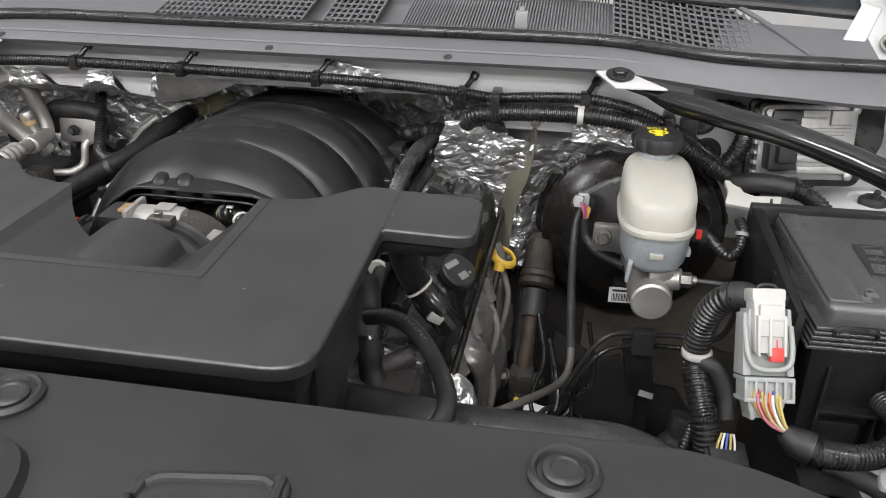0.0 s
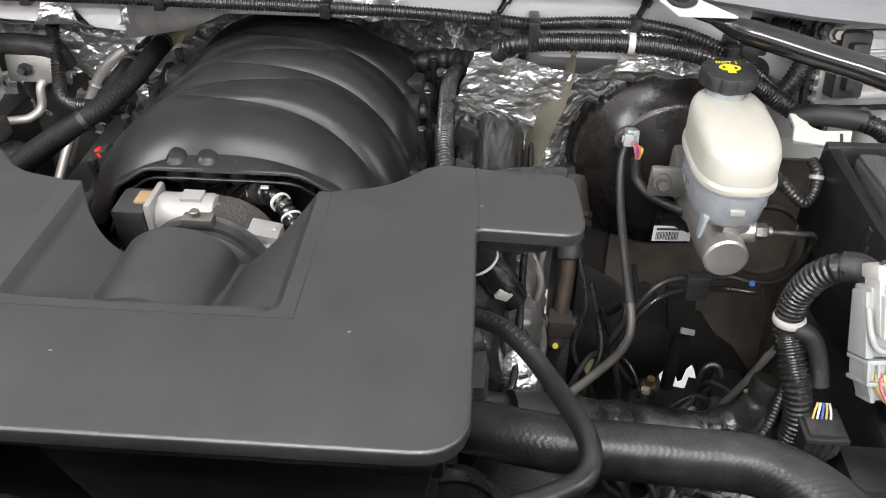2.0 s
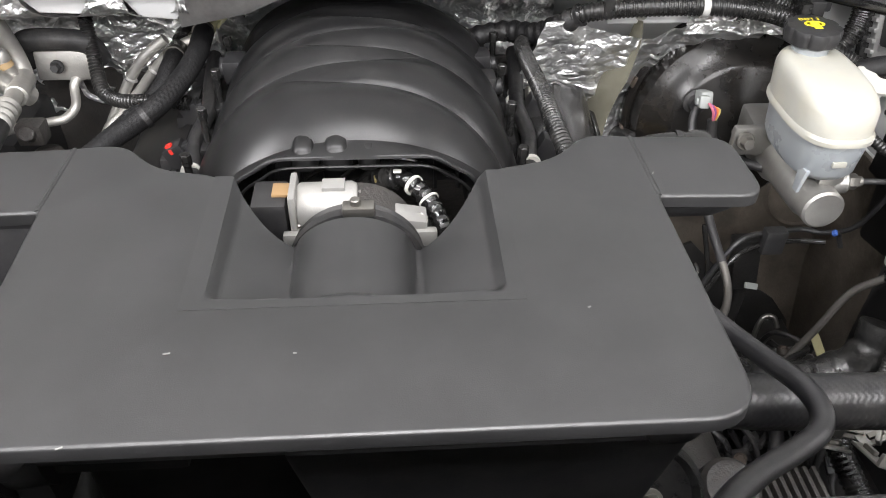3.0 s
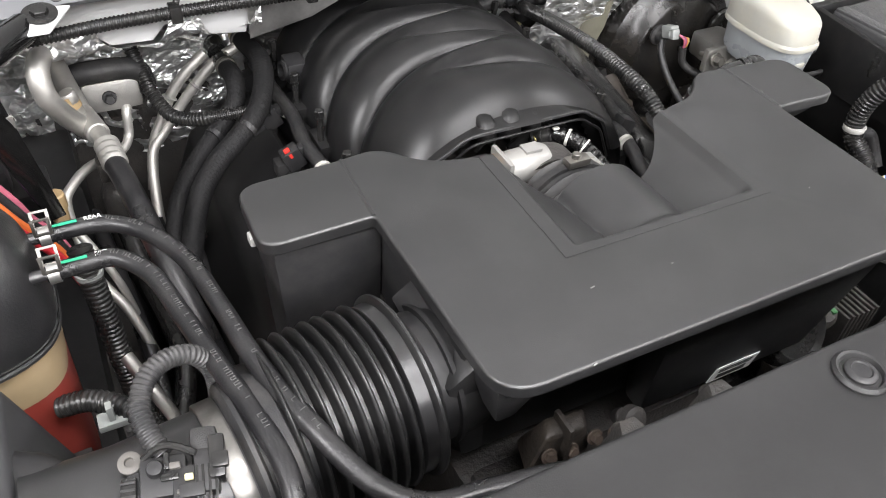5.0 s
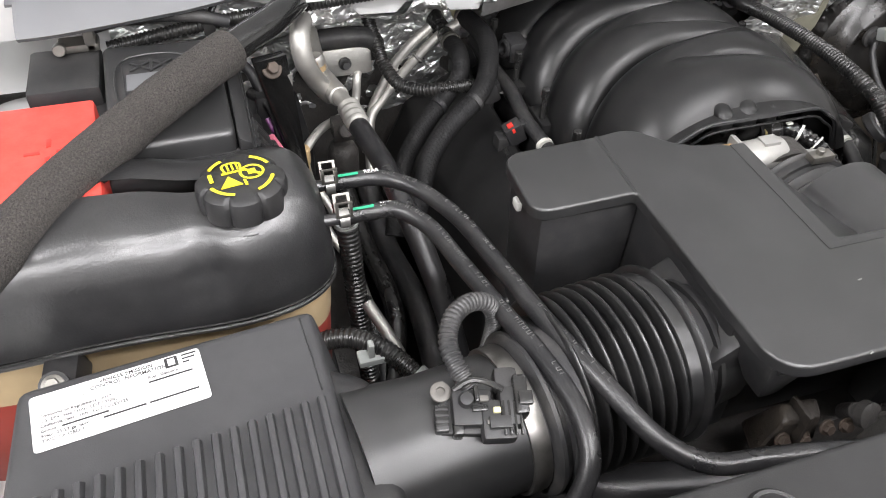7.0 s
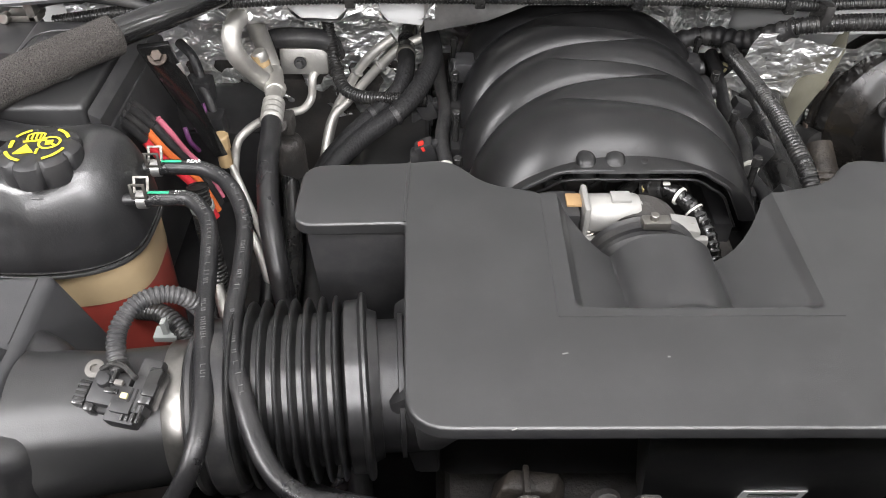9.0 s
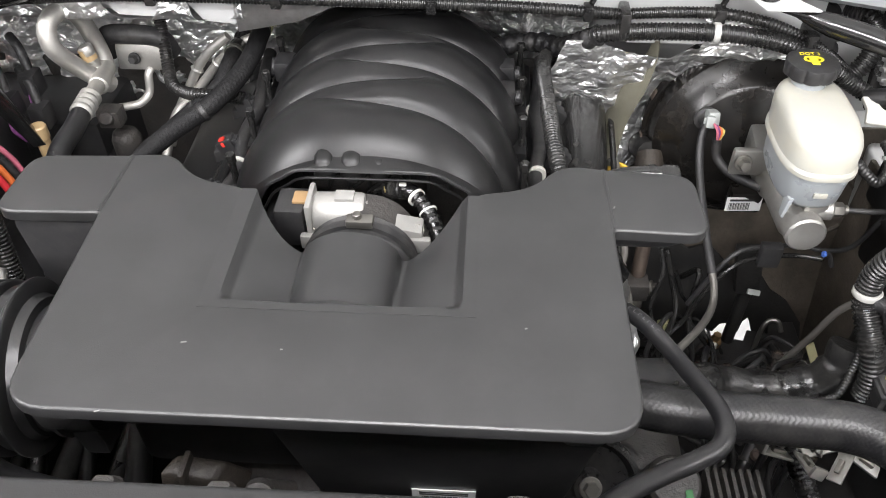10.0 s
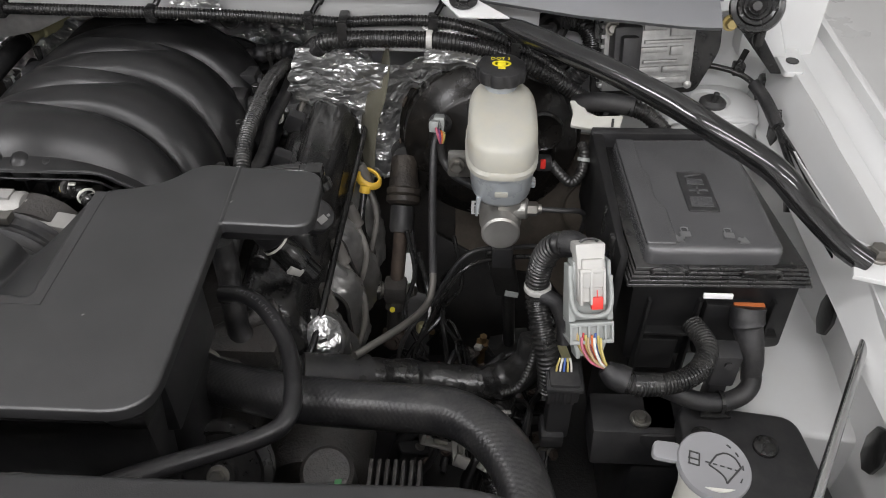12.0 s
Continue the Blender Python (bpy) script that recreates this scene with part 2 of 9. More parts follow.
def part(name, bm, material, parent=None, label=""):
    """Link a bmesh, in plan units, as one mesh object."""
    bm.transform(Matrix.Scale(K, 4))
    me = bpy.data.meshes.new(name)
    bm.normal_update()
    bm.to_mesh(me)
    bm.free()
    me.materials.append(MATS[material])
    me.polygons.foreach_set("use_smooth", [material != "foil"] * len(me.polygons))
    me.set_sharp_from_angle(angle=radians(38))
    ob = new(name, me)
    if parent:
        ob.parent = parent
        if parent.type == "EMPTY":
            ob.matrix_parent_inverse = Matrix.Translation(parent.location).inverted()
    if label:
        tagged(ob, label)
    return ob


def solo(name, bm, material, label, category, group="", kind=""):
    return tagged(part(name, bm, material), label, category, group, kind)


def joined(*bms):
    out = bms[0]
    for bm in bms[1:]:
        me = bpy.data.meshes.new("piece")
        bm.to_mesh(me)
        bm.free()
        out.from_mesh(me)
        bpy.data.meshes.remove(me)
    return out


def moved(bm, m):
    bm.transform(m)
    return bm


def turn(rx=0, ry=0, rz=0, at=(0, 0, 0)):
    return Matrix.Translation(at) @ pose(0, 0, 0, rx, ry, rz) @ Matrix.Translation(-Vector(at))


def box(x0, x1, y0, y1, z0, z1, bevel=0.003, segments=2):
    bm = bmesh.new()
    bmesh.ops.create_cube(bm, size=1)
    for v in bm.verts:
        v.co = Vector((x0 + (v.co.x + 0.5) * (x1 - x0), y0 + (v.co.y + 0.5) * (y1 - y0), z0 + (v.co.z + 0.5) * (z1 - z0)))
    if bevel:
        bmesh.ops.bevel(bm, geom=bm.edges[:], offset=bevel, segments=segments, profile=0.6, affect="EDGES", clamp_overlap=True)
    return bm


def hull8(low, high, bevel=0.003, segments=2):
    """A box between two quadrilaterals, each of four (x, y, z)."""
    bm = bmesh.new()
    a = [bm.verts.new(p) for p in low]
    b = [bm.verts.new(p) for p in high]
    bm.faces.new(a[::-1])
    bm.faces.new(b)
    for i in range(len(a)):
        j = (i + 1) % len(a)
        bm.faces.new((a[i], a[j], b[j], b[i]))
    bmesh.ops.recalc_face_normals(bm, faces=bm.faces[:])
    if bevel:
        bmesh.ops.bevel(bm, geom=bm.edges[:], offset=bevel, segments=segments, profile=0.6, affect="EDGES", clamp_overlap=True)
    return bm


def rounded(points, radius, steps=5):
    """A closed outline with its corners rounded; radius: one for all or one each."""
    out, n = [], len(points)
    for i, p in enumerate(points):
        r = radius[i] if isinstance(radius, (list, tuple)) else radius
        p, a, b = Vector(p), Vector(points[i - 1]), Vector(points[(i + 1) % n])
        u, w = (a - p), (b - p)
        r = min(r, u.length * 0.49, w.length * 0.49)
        if r < 1e-5:
            out.append(p)
            continue
        s, e = p + u.normalized() * r, p + w.normalized() * r
        for k in range(steps + 1):
            t = k / steps
            out.append((1 - t) ** 2 * s + 2 * t * (1 - t) * p + t * t * e)
    return out


def prism(outline, z0, z1, bevel=0.0, segments=3, both=False):
    """An upright prism over an outline of (x, y), its top edge rounded."""
    bm = bmesh.new()
    low = [bm.verts.new((p[0], p[1], z0)) for p in outline]
    top = [bm.verts.new((p[0], p[1], z1)) for p in outline]
    f = bm.faces.new(top)
    g = bm.faces.new(low[::-1])
    for i in range(len(low)):
        j = (i + 1) % len(low)
        bm.faces.new((low[i], low[j], top[j], top[i]))
    bmesh.ops.recalc_face_normals(bm, faces=bm.faces[:])
    if bevel:
        edges = list(f.edges) + (list(g.edges) if both else [])
        bmesh.ops.bevel(bm, geom=edges, offset=bevel, segments=segments, profile=0.5, affect="EDGES", clamp_overlap=True)
    bmesh.ops.triangulate(bm, faces=[q for q in bm.faces if len(q.verts) > 4])
    return bm


def along(points, step=0.006, closed=False):
    """A smooth curve through points, resampled evenly."""
    p = [Vector(q) for q in points]
    if len(p) == 2:
        dense = [p[0].lerp(p[1], k / 20) for k in range(21)]
    else:
        dense = []
        n = len(p)
        for i in range(n if closed else n - 1):
            a = p[(i - 1) % n] if closed or i else p[0] * 2 - p[1]
            b, c = p[i], p[(i + 1) % n]
            d = p[(i + 2) % n] if closed or i + 2 < n else p[-1] * 2 - p[-2]
            for k in range(16):
                t = k / 16
                dense.append(0.5 * ((2 * b) + (c - a) * t + (2 * a - 5 * b + 4 * c - d) * t * t + (3 * b - a - 3 * c + d) * t ** 3))
        dense.append(p[0] if closed else p[-1])
    length = [0.0]
    for a, b in zip(dense, dense[1:]):
        length.append(length[-1] + (b - a).length)
    count = max(2, int(length[-1] / step))
    out, j = [], 0
    for k in range(count + 1):
        s = length[-1] * k / count
        while j < len(length) - 2 and length[j + 1] < s:
            j += 1
        span = max(1e-9, length[j + 1] - length[j])
        out.append(dense[j].lerp(dense[j + 1], (s - length[j]) / span))
    return out


def tube(points, r, sides=12, step=0.006, rib=0.0, depth=0.0, flat=1.0, caps=True, closed=False, swell=None, relief=None):
    """A pipe along a curve. rib: pitch of its rings and depth their relief; flat: its height over its width; swell(s): its radius."""
    if rib:
        step = rib / 4
    path = along(points, step, closed)
    if closed:
        path = path[:-1]
    bm = bmesh.new()
    n = len(path)
    rings, side = [], None
    s = 0.0
    for i, p in enumerate(path):
        a = path[i - 1] if i or closed else p
        b = path[(i + 1) % n] if i < n - 1 or closed else p
        t = (b - a).normalized()
        if side is None:
            side = t.cross(Vector((0, 0, 1)))
            if side.length < 0.1:
                side = t.cross(Vector((1, 0, 0)))
        side = (side - t * side.dot(t)).normalized()
        up = side.cross(t)
        if i:
            s += (p - path[i - 1]).length
        rad = swell(s) if swell else r
        if rib:
            rad -= depth if i % 4 in (2, 3) else 0.0
        ring = []
        for k in range(sides):
            a = 2 * math.pi * k / sides
            q = rad + (relief(s, a) if relief else 0.0)
            ring.append(bm.verts.new(p + side * (math.cos(a) * q) + up * (math.sin(a) * q * flat)))
        rings.append(ring)
    for i in range(n if closed else n - 1):
        a, b = rings[i], rings[(i + 1) % n]
        for k in range(sides):
            bm.faces.new((a[k], a[(k + 1) % sides], b[(k + 1) % sides], b[k]))
    if caps and not closed:
        bm.faces.new(rings[0][::-1])
        bm.faces.new(rings[-1])
    bmesh.ops.recalc_face_normals(bm, faces=bm.faces[:])
    return bm


def weave(pitch, turns, depth):
    """A herringbone relief for tube(): slanted ridges that change their slant round the hose."""
    def f(s, a):
        k = a / (2 * math.pi) * turns
        return depth * math.sin(2 * math.pi * s / pitch + 5.0 * abs(k % 1.0 - 0.5) * 2)
    return f


def lathe(profile, at=(0, 0, 0), axis=(0, 0, 1), sides=32, lobes=0, lobe=0.0):
    """A turned body: profile of (radius, height) along the axis from at. lobes: grip waves of that relief."""
    bm = bmesh.new()
    m = Matrix.Translation(at) @ Vector(axis).to_track_quat("Z", "Y").to_matrix().to_4x4()
    rings = []
    for r, h in profile:
        ring = []
        for k in range(sides):
            a = 2 * math.pi * k / sides
            q = r * (1 + lobe * math.copysign(abs(math.cos(lobes * a / 2)) ** 0.6 - 0.5, 1) if lobes else 1)
            if lobes:
                q = r * (1 - lobe * (1 - abs(math.cos(lobes * a / 2)) ** 0.5))
            ring.append(bm.verts.new(m @ Vector((q * math.cos(a), q * math.sin(a), h))))
        rings.append(ring)
    for a, b in zip(rings, rings[1:]):
        for k in range(sides):
            bm.faces.new((a[k], a[(k + 1) % sides], b[(k + 1) % sides], b[k]))
    for ring in (rings[0], rings[-1]):
        bm.faces.new(ring)
    bmesh.ops.recalc_face_normals(bm, faces=bm.faces[:])
    return bm


def rod(a, b, r, sides=16, bevel=0.15):
    a, b = Vector(a), Vector(b)
    h = (b - a).length
    e = min(r * bevel, h * 0.3)
    return lathe([(r - e, 0), (r, e), (r, h - e), (r - e, h)], a, b - a, sides)


def hexbolt(at, axis, r, h, washer=1.45):
    w = lathe([(r * washer, 0), (r * washer, h * 0.25), (r * washer * 0.94, h * 0.32)], at, axis, 20)
    head = lathe([(r, h * 0.3), (r, h * 0.95), (r * 0.88, h * 1.1)], at, axis, 6)
    return joined(w, head)


def sheet(fn, nu, nv, thick=0.0):
    """A surface fn(u, v) over the unit square."""
    bm = bmesh.new()
    g = [[bm.verts.new(fn(i / nu, j / nv)) for j in range(nv + 1)] for i in range(nu + 1)]
    for i in range(nu):
        for j in range(nv):
            bm.faces.new((g[i][j], g[i + 1][j], g[i + 1][j + 1], g[i][j + 1]))
    bmesh.ops.recalc_face_normals(bm, faces=bm.faces[:])
    if thick:
        bmesh.ops.solidify(bm, geom=bm.faces[:], thickness=thick)
    return bm


def loft(sections):
    """A closed body through horizontal rings: (z, cx, cy, half_x, half_y, squareness)."""
    bm = bmesh.new()
    rings, n = [], 40
    for z, cx, cy, hx, hy, sq in sections:
        ring = []
        for k in range(n):
            a = 2 * math.pi * k / n
            c, s = math.cos(a), math.sin(a)
            ring.append(bm.verts.new((cx + hx * math.copysign(abs(c) ** (2 / sq), c), cy + hy * math.copysign(abs(s) ** (2 / sq), s), z)))
        rings.append(ring)
    for a, b in zip(rings, rings[1:]):
        for k in range(n):
            bm.faces.new((a[k], a[(k + 1) % n], b[(k + 1) % n], b[k]))
    bm.faces.new(rings[0])
    bm.faces.new(rings[-1])
    bmesh.ops.recalc_face_normals(bm, faces=bm.faces[:])
    return bm


def words(text, size, m, squeeze=1.0, bold=0.0):
    """Lettering as flat geometry, about 0.2 mm thick, at the pose m (plan units)."""
    c = bpy.data.curves.new("lettering", "FONT")
    c.body, c.size, c.extrude, c.align_x, c.align_y = text, size, 0.00012, "LEFT", "CENTER"
    c.resolution_u, c.offset = 2, bold * size
    ob = new("lettering", c)
    dg = bpy.context.evaluated_depsgraph_get()
    dg.update()
    me = bpy.data.meshes.new_from_object(ob.evaluated_get(dg))
    bm = bmesh.new()
    bm.from_mesh(me)
    bpy.data.objects.remove(ob)
    bpy.data.meshes.remove(me)
    bpy.data.curves.remove(c)
    bm.transform(m @ Matrix.Diagonal((squeeze, 1, 1, 1)))
    return bm


def strip(x0, x1, y0, y1, z, h=0.0004):
    return box(x0, x1, y0, y1, z, z + h, 0)


# ---- the setting: showroom, floor ----
def room_wall(name, x0, x1, y0, y1):
    solo(name, box(x0 / K, x1 / K, y0 / K, y1 / K, 0.0, 3.6 / K, 0), "showroom_paint", "plain white painted showroom wall", "wall", kind="structure")


solo("floor", box(-6 / K, 6 / K, -6 / K, 6 / K, -0.2, 0.0, 0), "showroom_floor", "pale grey polished showroom floor", "floor", kind="structure")
solo("ceiling", box(-6 / K, 6 / K, -6 / K, 6 / K, 3.6 / K, 3.8 / K, 0), "showroom_paint", "plain white showroom ceiling", "ceiling", kind="structure")
room_wall("wall_north", -6, 6, 6, 6.2)
room_wall("wall_south", -6, 6, -6.2, -6)
room_wall("wall_east", 6, 6.2, -6, 6)
room_wall("wall_west", -6.2, -6, -6, 6)


# ---- car body round the engine bay ----
def firewall():
    t = thing("firewall", (0, 0.66, 0.5), "white painted steel firewall behind the engine", "firewall", kind="structure")
    # the panel's lower edge steps up over the hose and wiring openings
    edge = [(-0.86, 1.086), (-0.366, 1.086), (-0.352, 1.072), (-0.308, 1.070), (-0.292, 1.086), (-0.260, 1.086), (-0.246, 1.066), (-0.206, 1.062), (-0.194, 1.088), (0.26, 1.088), (0.275, 1.050), (0.50, 1.050), (0.50, 1.139), (-0.86, 1.139)]
    part("upper_panel", moved(prism([Vector(p) for p in edge], 0.0, 0.014, 0.002), Matrix.Translation((0, 0.614, 0)) @ pose(0, 0, 0, 90, 0, 0)), "white_paint", t)
    part("side_panel", box(0.50, 0.86, 0.650, 0.664, 0.93, 1.139, 0.002), "white_paint", t)
    part("lower_panel", box(-0.86, 0.86, 0.862, 0.88, 0.47, 1.106, 0.003), "white_paint", t)
    part("ledge", hull8([(-0.86, 0.62, 1.10), (0.50, 0.62, 1.10), (0.50, 0.862, 1.10), (-0.86, 0.862, 1.10)],
                        [(-0.86, 0.62, 1.106), (0.50, 0.62, 1.106), (0.50, 0.862, 1.106), (-0.86, 0.862, 1.106)], 0.001), "white_paint", t)
    # rounded plugs in the panel
    for x, z, r in ((0.052, 0.995, 0.017), (0.52, 1.065, 0.022), (0.535, 1.02, 0.018)):
        part("plug", lathe([(r, 0), (r, 0.004), (r * 0.8, 0.006), (r * 0.5, 0.004), (r * 0.3, 0.009)], (x, 0.803 if x < 0.1 else 0.649, z), (0, -1, 0.25), 24),
             "black_rubber" if x > 0.1 else "connector_grey", t, "round rubber plug")


def foil_shields():
    def shield(x0, x1, top, low, y_top, y_low, seed, bulge=0.02, bend=2.0, slant=0.0, depth=0.11, tuck=0.0):
        def f(u, v):
            x = x0 + (x1 - x0) * u - slant * (1 - u) * (1 - v) + 0.010 * noise.noise(Vector((v * 9, seed, 0))) * (1 - u) ** 8
            z0, z1 = low(u), top(u)
            z = z0 + (z1 - z0) * v
            g = min(1.0, max(0.0, (bend - z) / depth))
            y = y_low + (y_top - y_low) * (v if bend > 1.5 else 1 - g * g * (3 - 2 * g))
            y += tuck * g * min(1.0, max(0.0, (x - 0.30) / 0.04))
            w = noise.noise(Vector((x * 9, z * 7, seed))) * bulge + abs(noise.noise(Vector((x * 20 + z * 9, z * 13 - x * 6, seed + 4)))) * 0.016
            w += abs(noise.noise(Vector((x * 46 + z * 26, z * 28 - x * 18, seed + 9)))) * 0.0065
            w += abs(noise.noise(Vector((x * 120 - z * 50, z * 60 + x * 40, seed + 2)))) * 0.0018
            j = noise.noise_vector(Vector((u * 731.3, v * 517.7, seed * 3.1)))
            return Vector((x + j.x * 0.0008, y + w - 0.012 + j.y * 0.0003, z + j.z * 0.0008))
        bm = sheet(f, int((x1 - x0) / 0.0038), 84)
        bmesh.ops.triangulate(bm, faces=bm.faces[:])
        return bm

    def right_edge(u):
        x = 0.20 + 0.26 * u
        z = 1.062 - 0.013 * min(1.0, max(0.0, (x - 0.24) / 0.03)) - 0.010 * min(1.0, max(0.0, (x - 0.27) / 0.02))
        return z + 0.045 * min(1.0, max(0.0, (x - 0.365) / 0.03)) + 0.004 * math.sin(u * 23)
    right = thing("heat_shield", (0.25, 0.7, 0.8), "crumpled silver foil heat shield on the firewall beside the brake booster", "heat shield")
    part("foil", shield(0.20, 0.46, right_edge, lambda u: 0.84, 0.588, 0.626, 1.0, 0.012, 1.075, 0.07, 0.15, 0.036), "foil", right)
    part("foil", shield(0.36, 0.475, lambda u: 1.105 - 0.03 * u, lambda u: 1.045, 0.588, 0.62, 6.0, 0.006, 1.03), "foil", right)
    mid = thing("heat_shield", (-0.05, 0.7, 0.8), "crinkled silver foil insulation behind the intake manifold", "heat shield")
    part("foil", shield(-0.30, 0.26, lambda u: 1.098, lambda u: 0.70, 0.820, 0.835, 2.0, 0.02), "foil", mid)
    part("flap", shield(0.056, 0.116, lambda u: 1.130 - 0.008 * u, lambda u: 1.094 + 0.004 * math.sin(u * 9), 0.590, 0.592, 12.0, 0.004), "foil", mid)
    left = thing("heat_shield", (-0.4, 0.7, 0.8), "silver foil heat shield behind the air conditioning pipes", "heat shield")

    def scallop(u):
        x = -0.62 + 0.43 * u
        z = 1.104 + 0.006 * math.sin(u * 7)
        for c, w, d in ((-0.328, 0.036, 0.030), (-0.226, 0.030, 0.040)):
            if abs(x - c) < w:
                z -= d * math.cos((x - c) / w * math.pi / 2) ** 0.4
        return z
    part("foil", shield(-0.62, -0.19, scallop, lambda u: 0.905 - 0.05 * u + 0.01 * math.sin(u * 17), 0.592, 0.712, 3.0, 0.008, 1.080, 0.0, 0.055), "foil", left)
    part("flap", hull8([(-0.203, 0.596, 1.055), (-0.128, 0.596, 1.070), (-0.126, 0.598, 1.070), (-0.201, 0.598, 1.055)], [(-0.203, 0.592, 1.098), (-0.072, 0.592, 1.096), (-0.072, 0.594, 1.096), (-0.203, 0.594, 1.098)], 0.0005), "shield_steel", left, "dull grey steel flap")


def cowl():
    t = thing("windscreen_cowl", (0, 0.6, 1.13), "dark grey plastic windscreen cowl panel with grilles", "cowl panel")
    # cross profile, front lip to rear
    def yz(x):
        d = -0.050 * min(1.0, max(0.0, (abs(x) - 0.40) / 0.26))
        e = min(1.0, max(0.0, (abs(x) - 0.36) / 0.20))
        e = -0.066 * e * e * (3 - 2 * e)
        low = 0.010 * min(1.0, max(0.0, (abs(x) - 0.38) / 0.16))
        return [(0.562 + d, 1.139 - low), (0.557 + d, 1.1445 - low), (0.567 + d, 1.149 - low * 0.6), (0.608 + e * 0.9, 1.156), (0.622 + e, 1.158), (0.634 + e, 1.156)]
    xs = [-0.69 + 1.38 * i / 72 for i in range(73)]
    bm = bmesh.new()
    rows = [[bm.verts.new((x, y, z)) for y, z in yz(x)] for x in xs]
    for a, b in zip(rows, rows[1:]):
        for i in range(len(a) - 1):
            bm.faces.new((a[i], a[i + 1], b[i + 1], b[i]))
    bmesh.ops.recalc_face_normals(bm, faces=bm.faces[:])
    bmesh.ops.solidify(bm, geom=bm.faces[:], thickness=0.003)
    part("plate", bm, "cowl_plastic", t)
    part("seal", tube([(x, yz(x)[4][0], yz(x)[4][1] + 0.006) for x in xs[::3]], 0.0075, 14, 0.012), "satin_black", t, "black rubber bead along the cowl")
    part("step", tube([(x, yz(x)[2][0] + 0.012, yz(x)[2][1] + 0.003) for x in xs[::3]], 0.0022, 8, 0.012), "cowl_plastic", t)
    part("apron", sheet(lambda u, v: Vector((-0.70 + 1.40 * u, 0.63 - 0.075 * min(1.0, max(0.0, (abs(-0.70 + 1.40 * u) - 0.36) / 0.22)) + (0.20 - 0.07 * abs(2 * u - 1) ** 2) * v, 1.146 + 0.028 * v)), 60, 2, 0.003), "cowl_plastic", t, "ribbed grey plastic deck below the glass")
    # fine ribs on the plain deck
    ribs = bmesh.new()
    for i in range(66):
        x = 0.12 + 0.0042 * i
        ribs = joined(ribs, hull8([(x, 0.660, 1.150), (x + 0.0022, 0.660, 1.150), (x + 0.0022, 0.80, 1.176), (x, 0.80, 1.176)], [(x, 0.660, 1.1535), (x + 0.0022, 0.660, 1.1535), (x + 0.0022, 0.80, 1.1795), (x, 0.80, 1.1795)], 0))
    part("ribs", moved(ribs, Matrix()), "cowl_plastic", t)
    # grilles of crossing bars
    def deck(x, y, h):
        return Vector((x, y, 1.158 + (y - 0.65) * 0.20 + h))

    for x0, x1 in ((-0.22, -0.01), (0.02, 0.09), (0.40, 0.635)):
        def near(x):
            return yz(x)[5][0] + 0.018

        def far(x):
            return 0.79 - (0.0 if x < 0.50 else 0.20 * (1 - math.cos((x - 0.50) / 0.135 * math.pi / 2)))
        # black sheet below the bars stands in for the shaded hollow
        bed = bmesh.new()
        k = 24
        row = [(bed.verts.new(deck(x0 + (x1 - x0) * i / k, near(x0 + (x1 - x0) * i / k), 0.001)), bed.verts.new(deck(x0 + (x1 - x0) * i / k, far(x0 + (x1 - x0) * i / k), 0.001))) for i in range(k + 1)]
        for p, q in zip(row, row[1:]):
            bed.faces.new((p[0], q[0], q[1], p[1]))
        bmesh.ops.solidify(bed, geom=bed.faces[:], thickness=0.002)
        part("grille_shade", bed, "dusty_black", t, "black sheet standing for the shade behind the grille")
        g = bmesh.new()
        n = int((x1 - x0) / 0.0085)
        for i in range(n + 1):
            x = x0 + (x1 - x0) * i / n
            y0, y1 = near(x), max(near(x) + 0.006, far(x))
            w = 0.0012
            g = joined(g, hull8([deck(x - w, y0, 0.002), deck(x + w, y0, 0.002), deck(x + w, y1, 0.002), deck(x - w, y1, 0.002)], [deck(x - w, y0, 0.005), deck(x + w, y0, 0.005), deck(x + w, y1, 0.005), deck(x - w, y1, 0.005)], 0))
        for j in range(12):
            for i in range(n):
                xa, xb = x0 + (x1 - x0) * i / n, x0 + (x1 - x0) * (i + 1) / n
                ya, yb = near(xa) + 0.016 * j, near(xb) + 0.016 * j
                if ya > far(xa) + 0.002 or yb > far(xb) + 0.002:
                    continue
                g = joined(g, hull8([deck(xa, ya - 0.0012, 0.003), deck(xb, yb - 0.0012, 0.003), deck(xb, yb + 0.0012, 0.003), deck(xa, ya + 0.0012, 0.003)], [deck(xa, ya - 0.0012, 0.0046), deck(xb, yb - 0.0012, 0.0046), deck(xb, yb + 0.0012, 0.0046), deck(xa, ya + 0.0012, 0.0046)], 0))
        part("grille", g, "cowl_plastic", t, "grey plastic air grille")
        part("grille_edge", tube([deck(x0 + (x1 - x0) * i / 12, far(x0 + (x1 - x0) * i / 12) + 0.004, 0.008) for i in range(13)], 0.0035, 8, 0.01), "cowl_plastic", t)
    part("clip", joined(box(0.276, 0.292, 0.655, 0.667, 1.165, 1.186, 0.002), rod((0.284, 0.66, 1.18), (0.284, 0.66, 1.192), 0.004)), "connector_grey", t, "small grey clip")
    for x in (-0.39, -0.02, 0.205, 0.47):
        part("push_pin", lathe([(0.006, 0), (0.006, 0.002), (0.003, 0.004)], (x, 0.566, 1.146), (0, -0.3, 1), 14), "black_plastic", t)


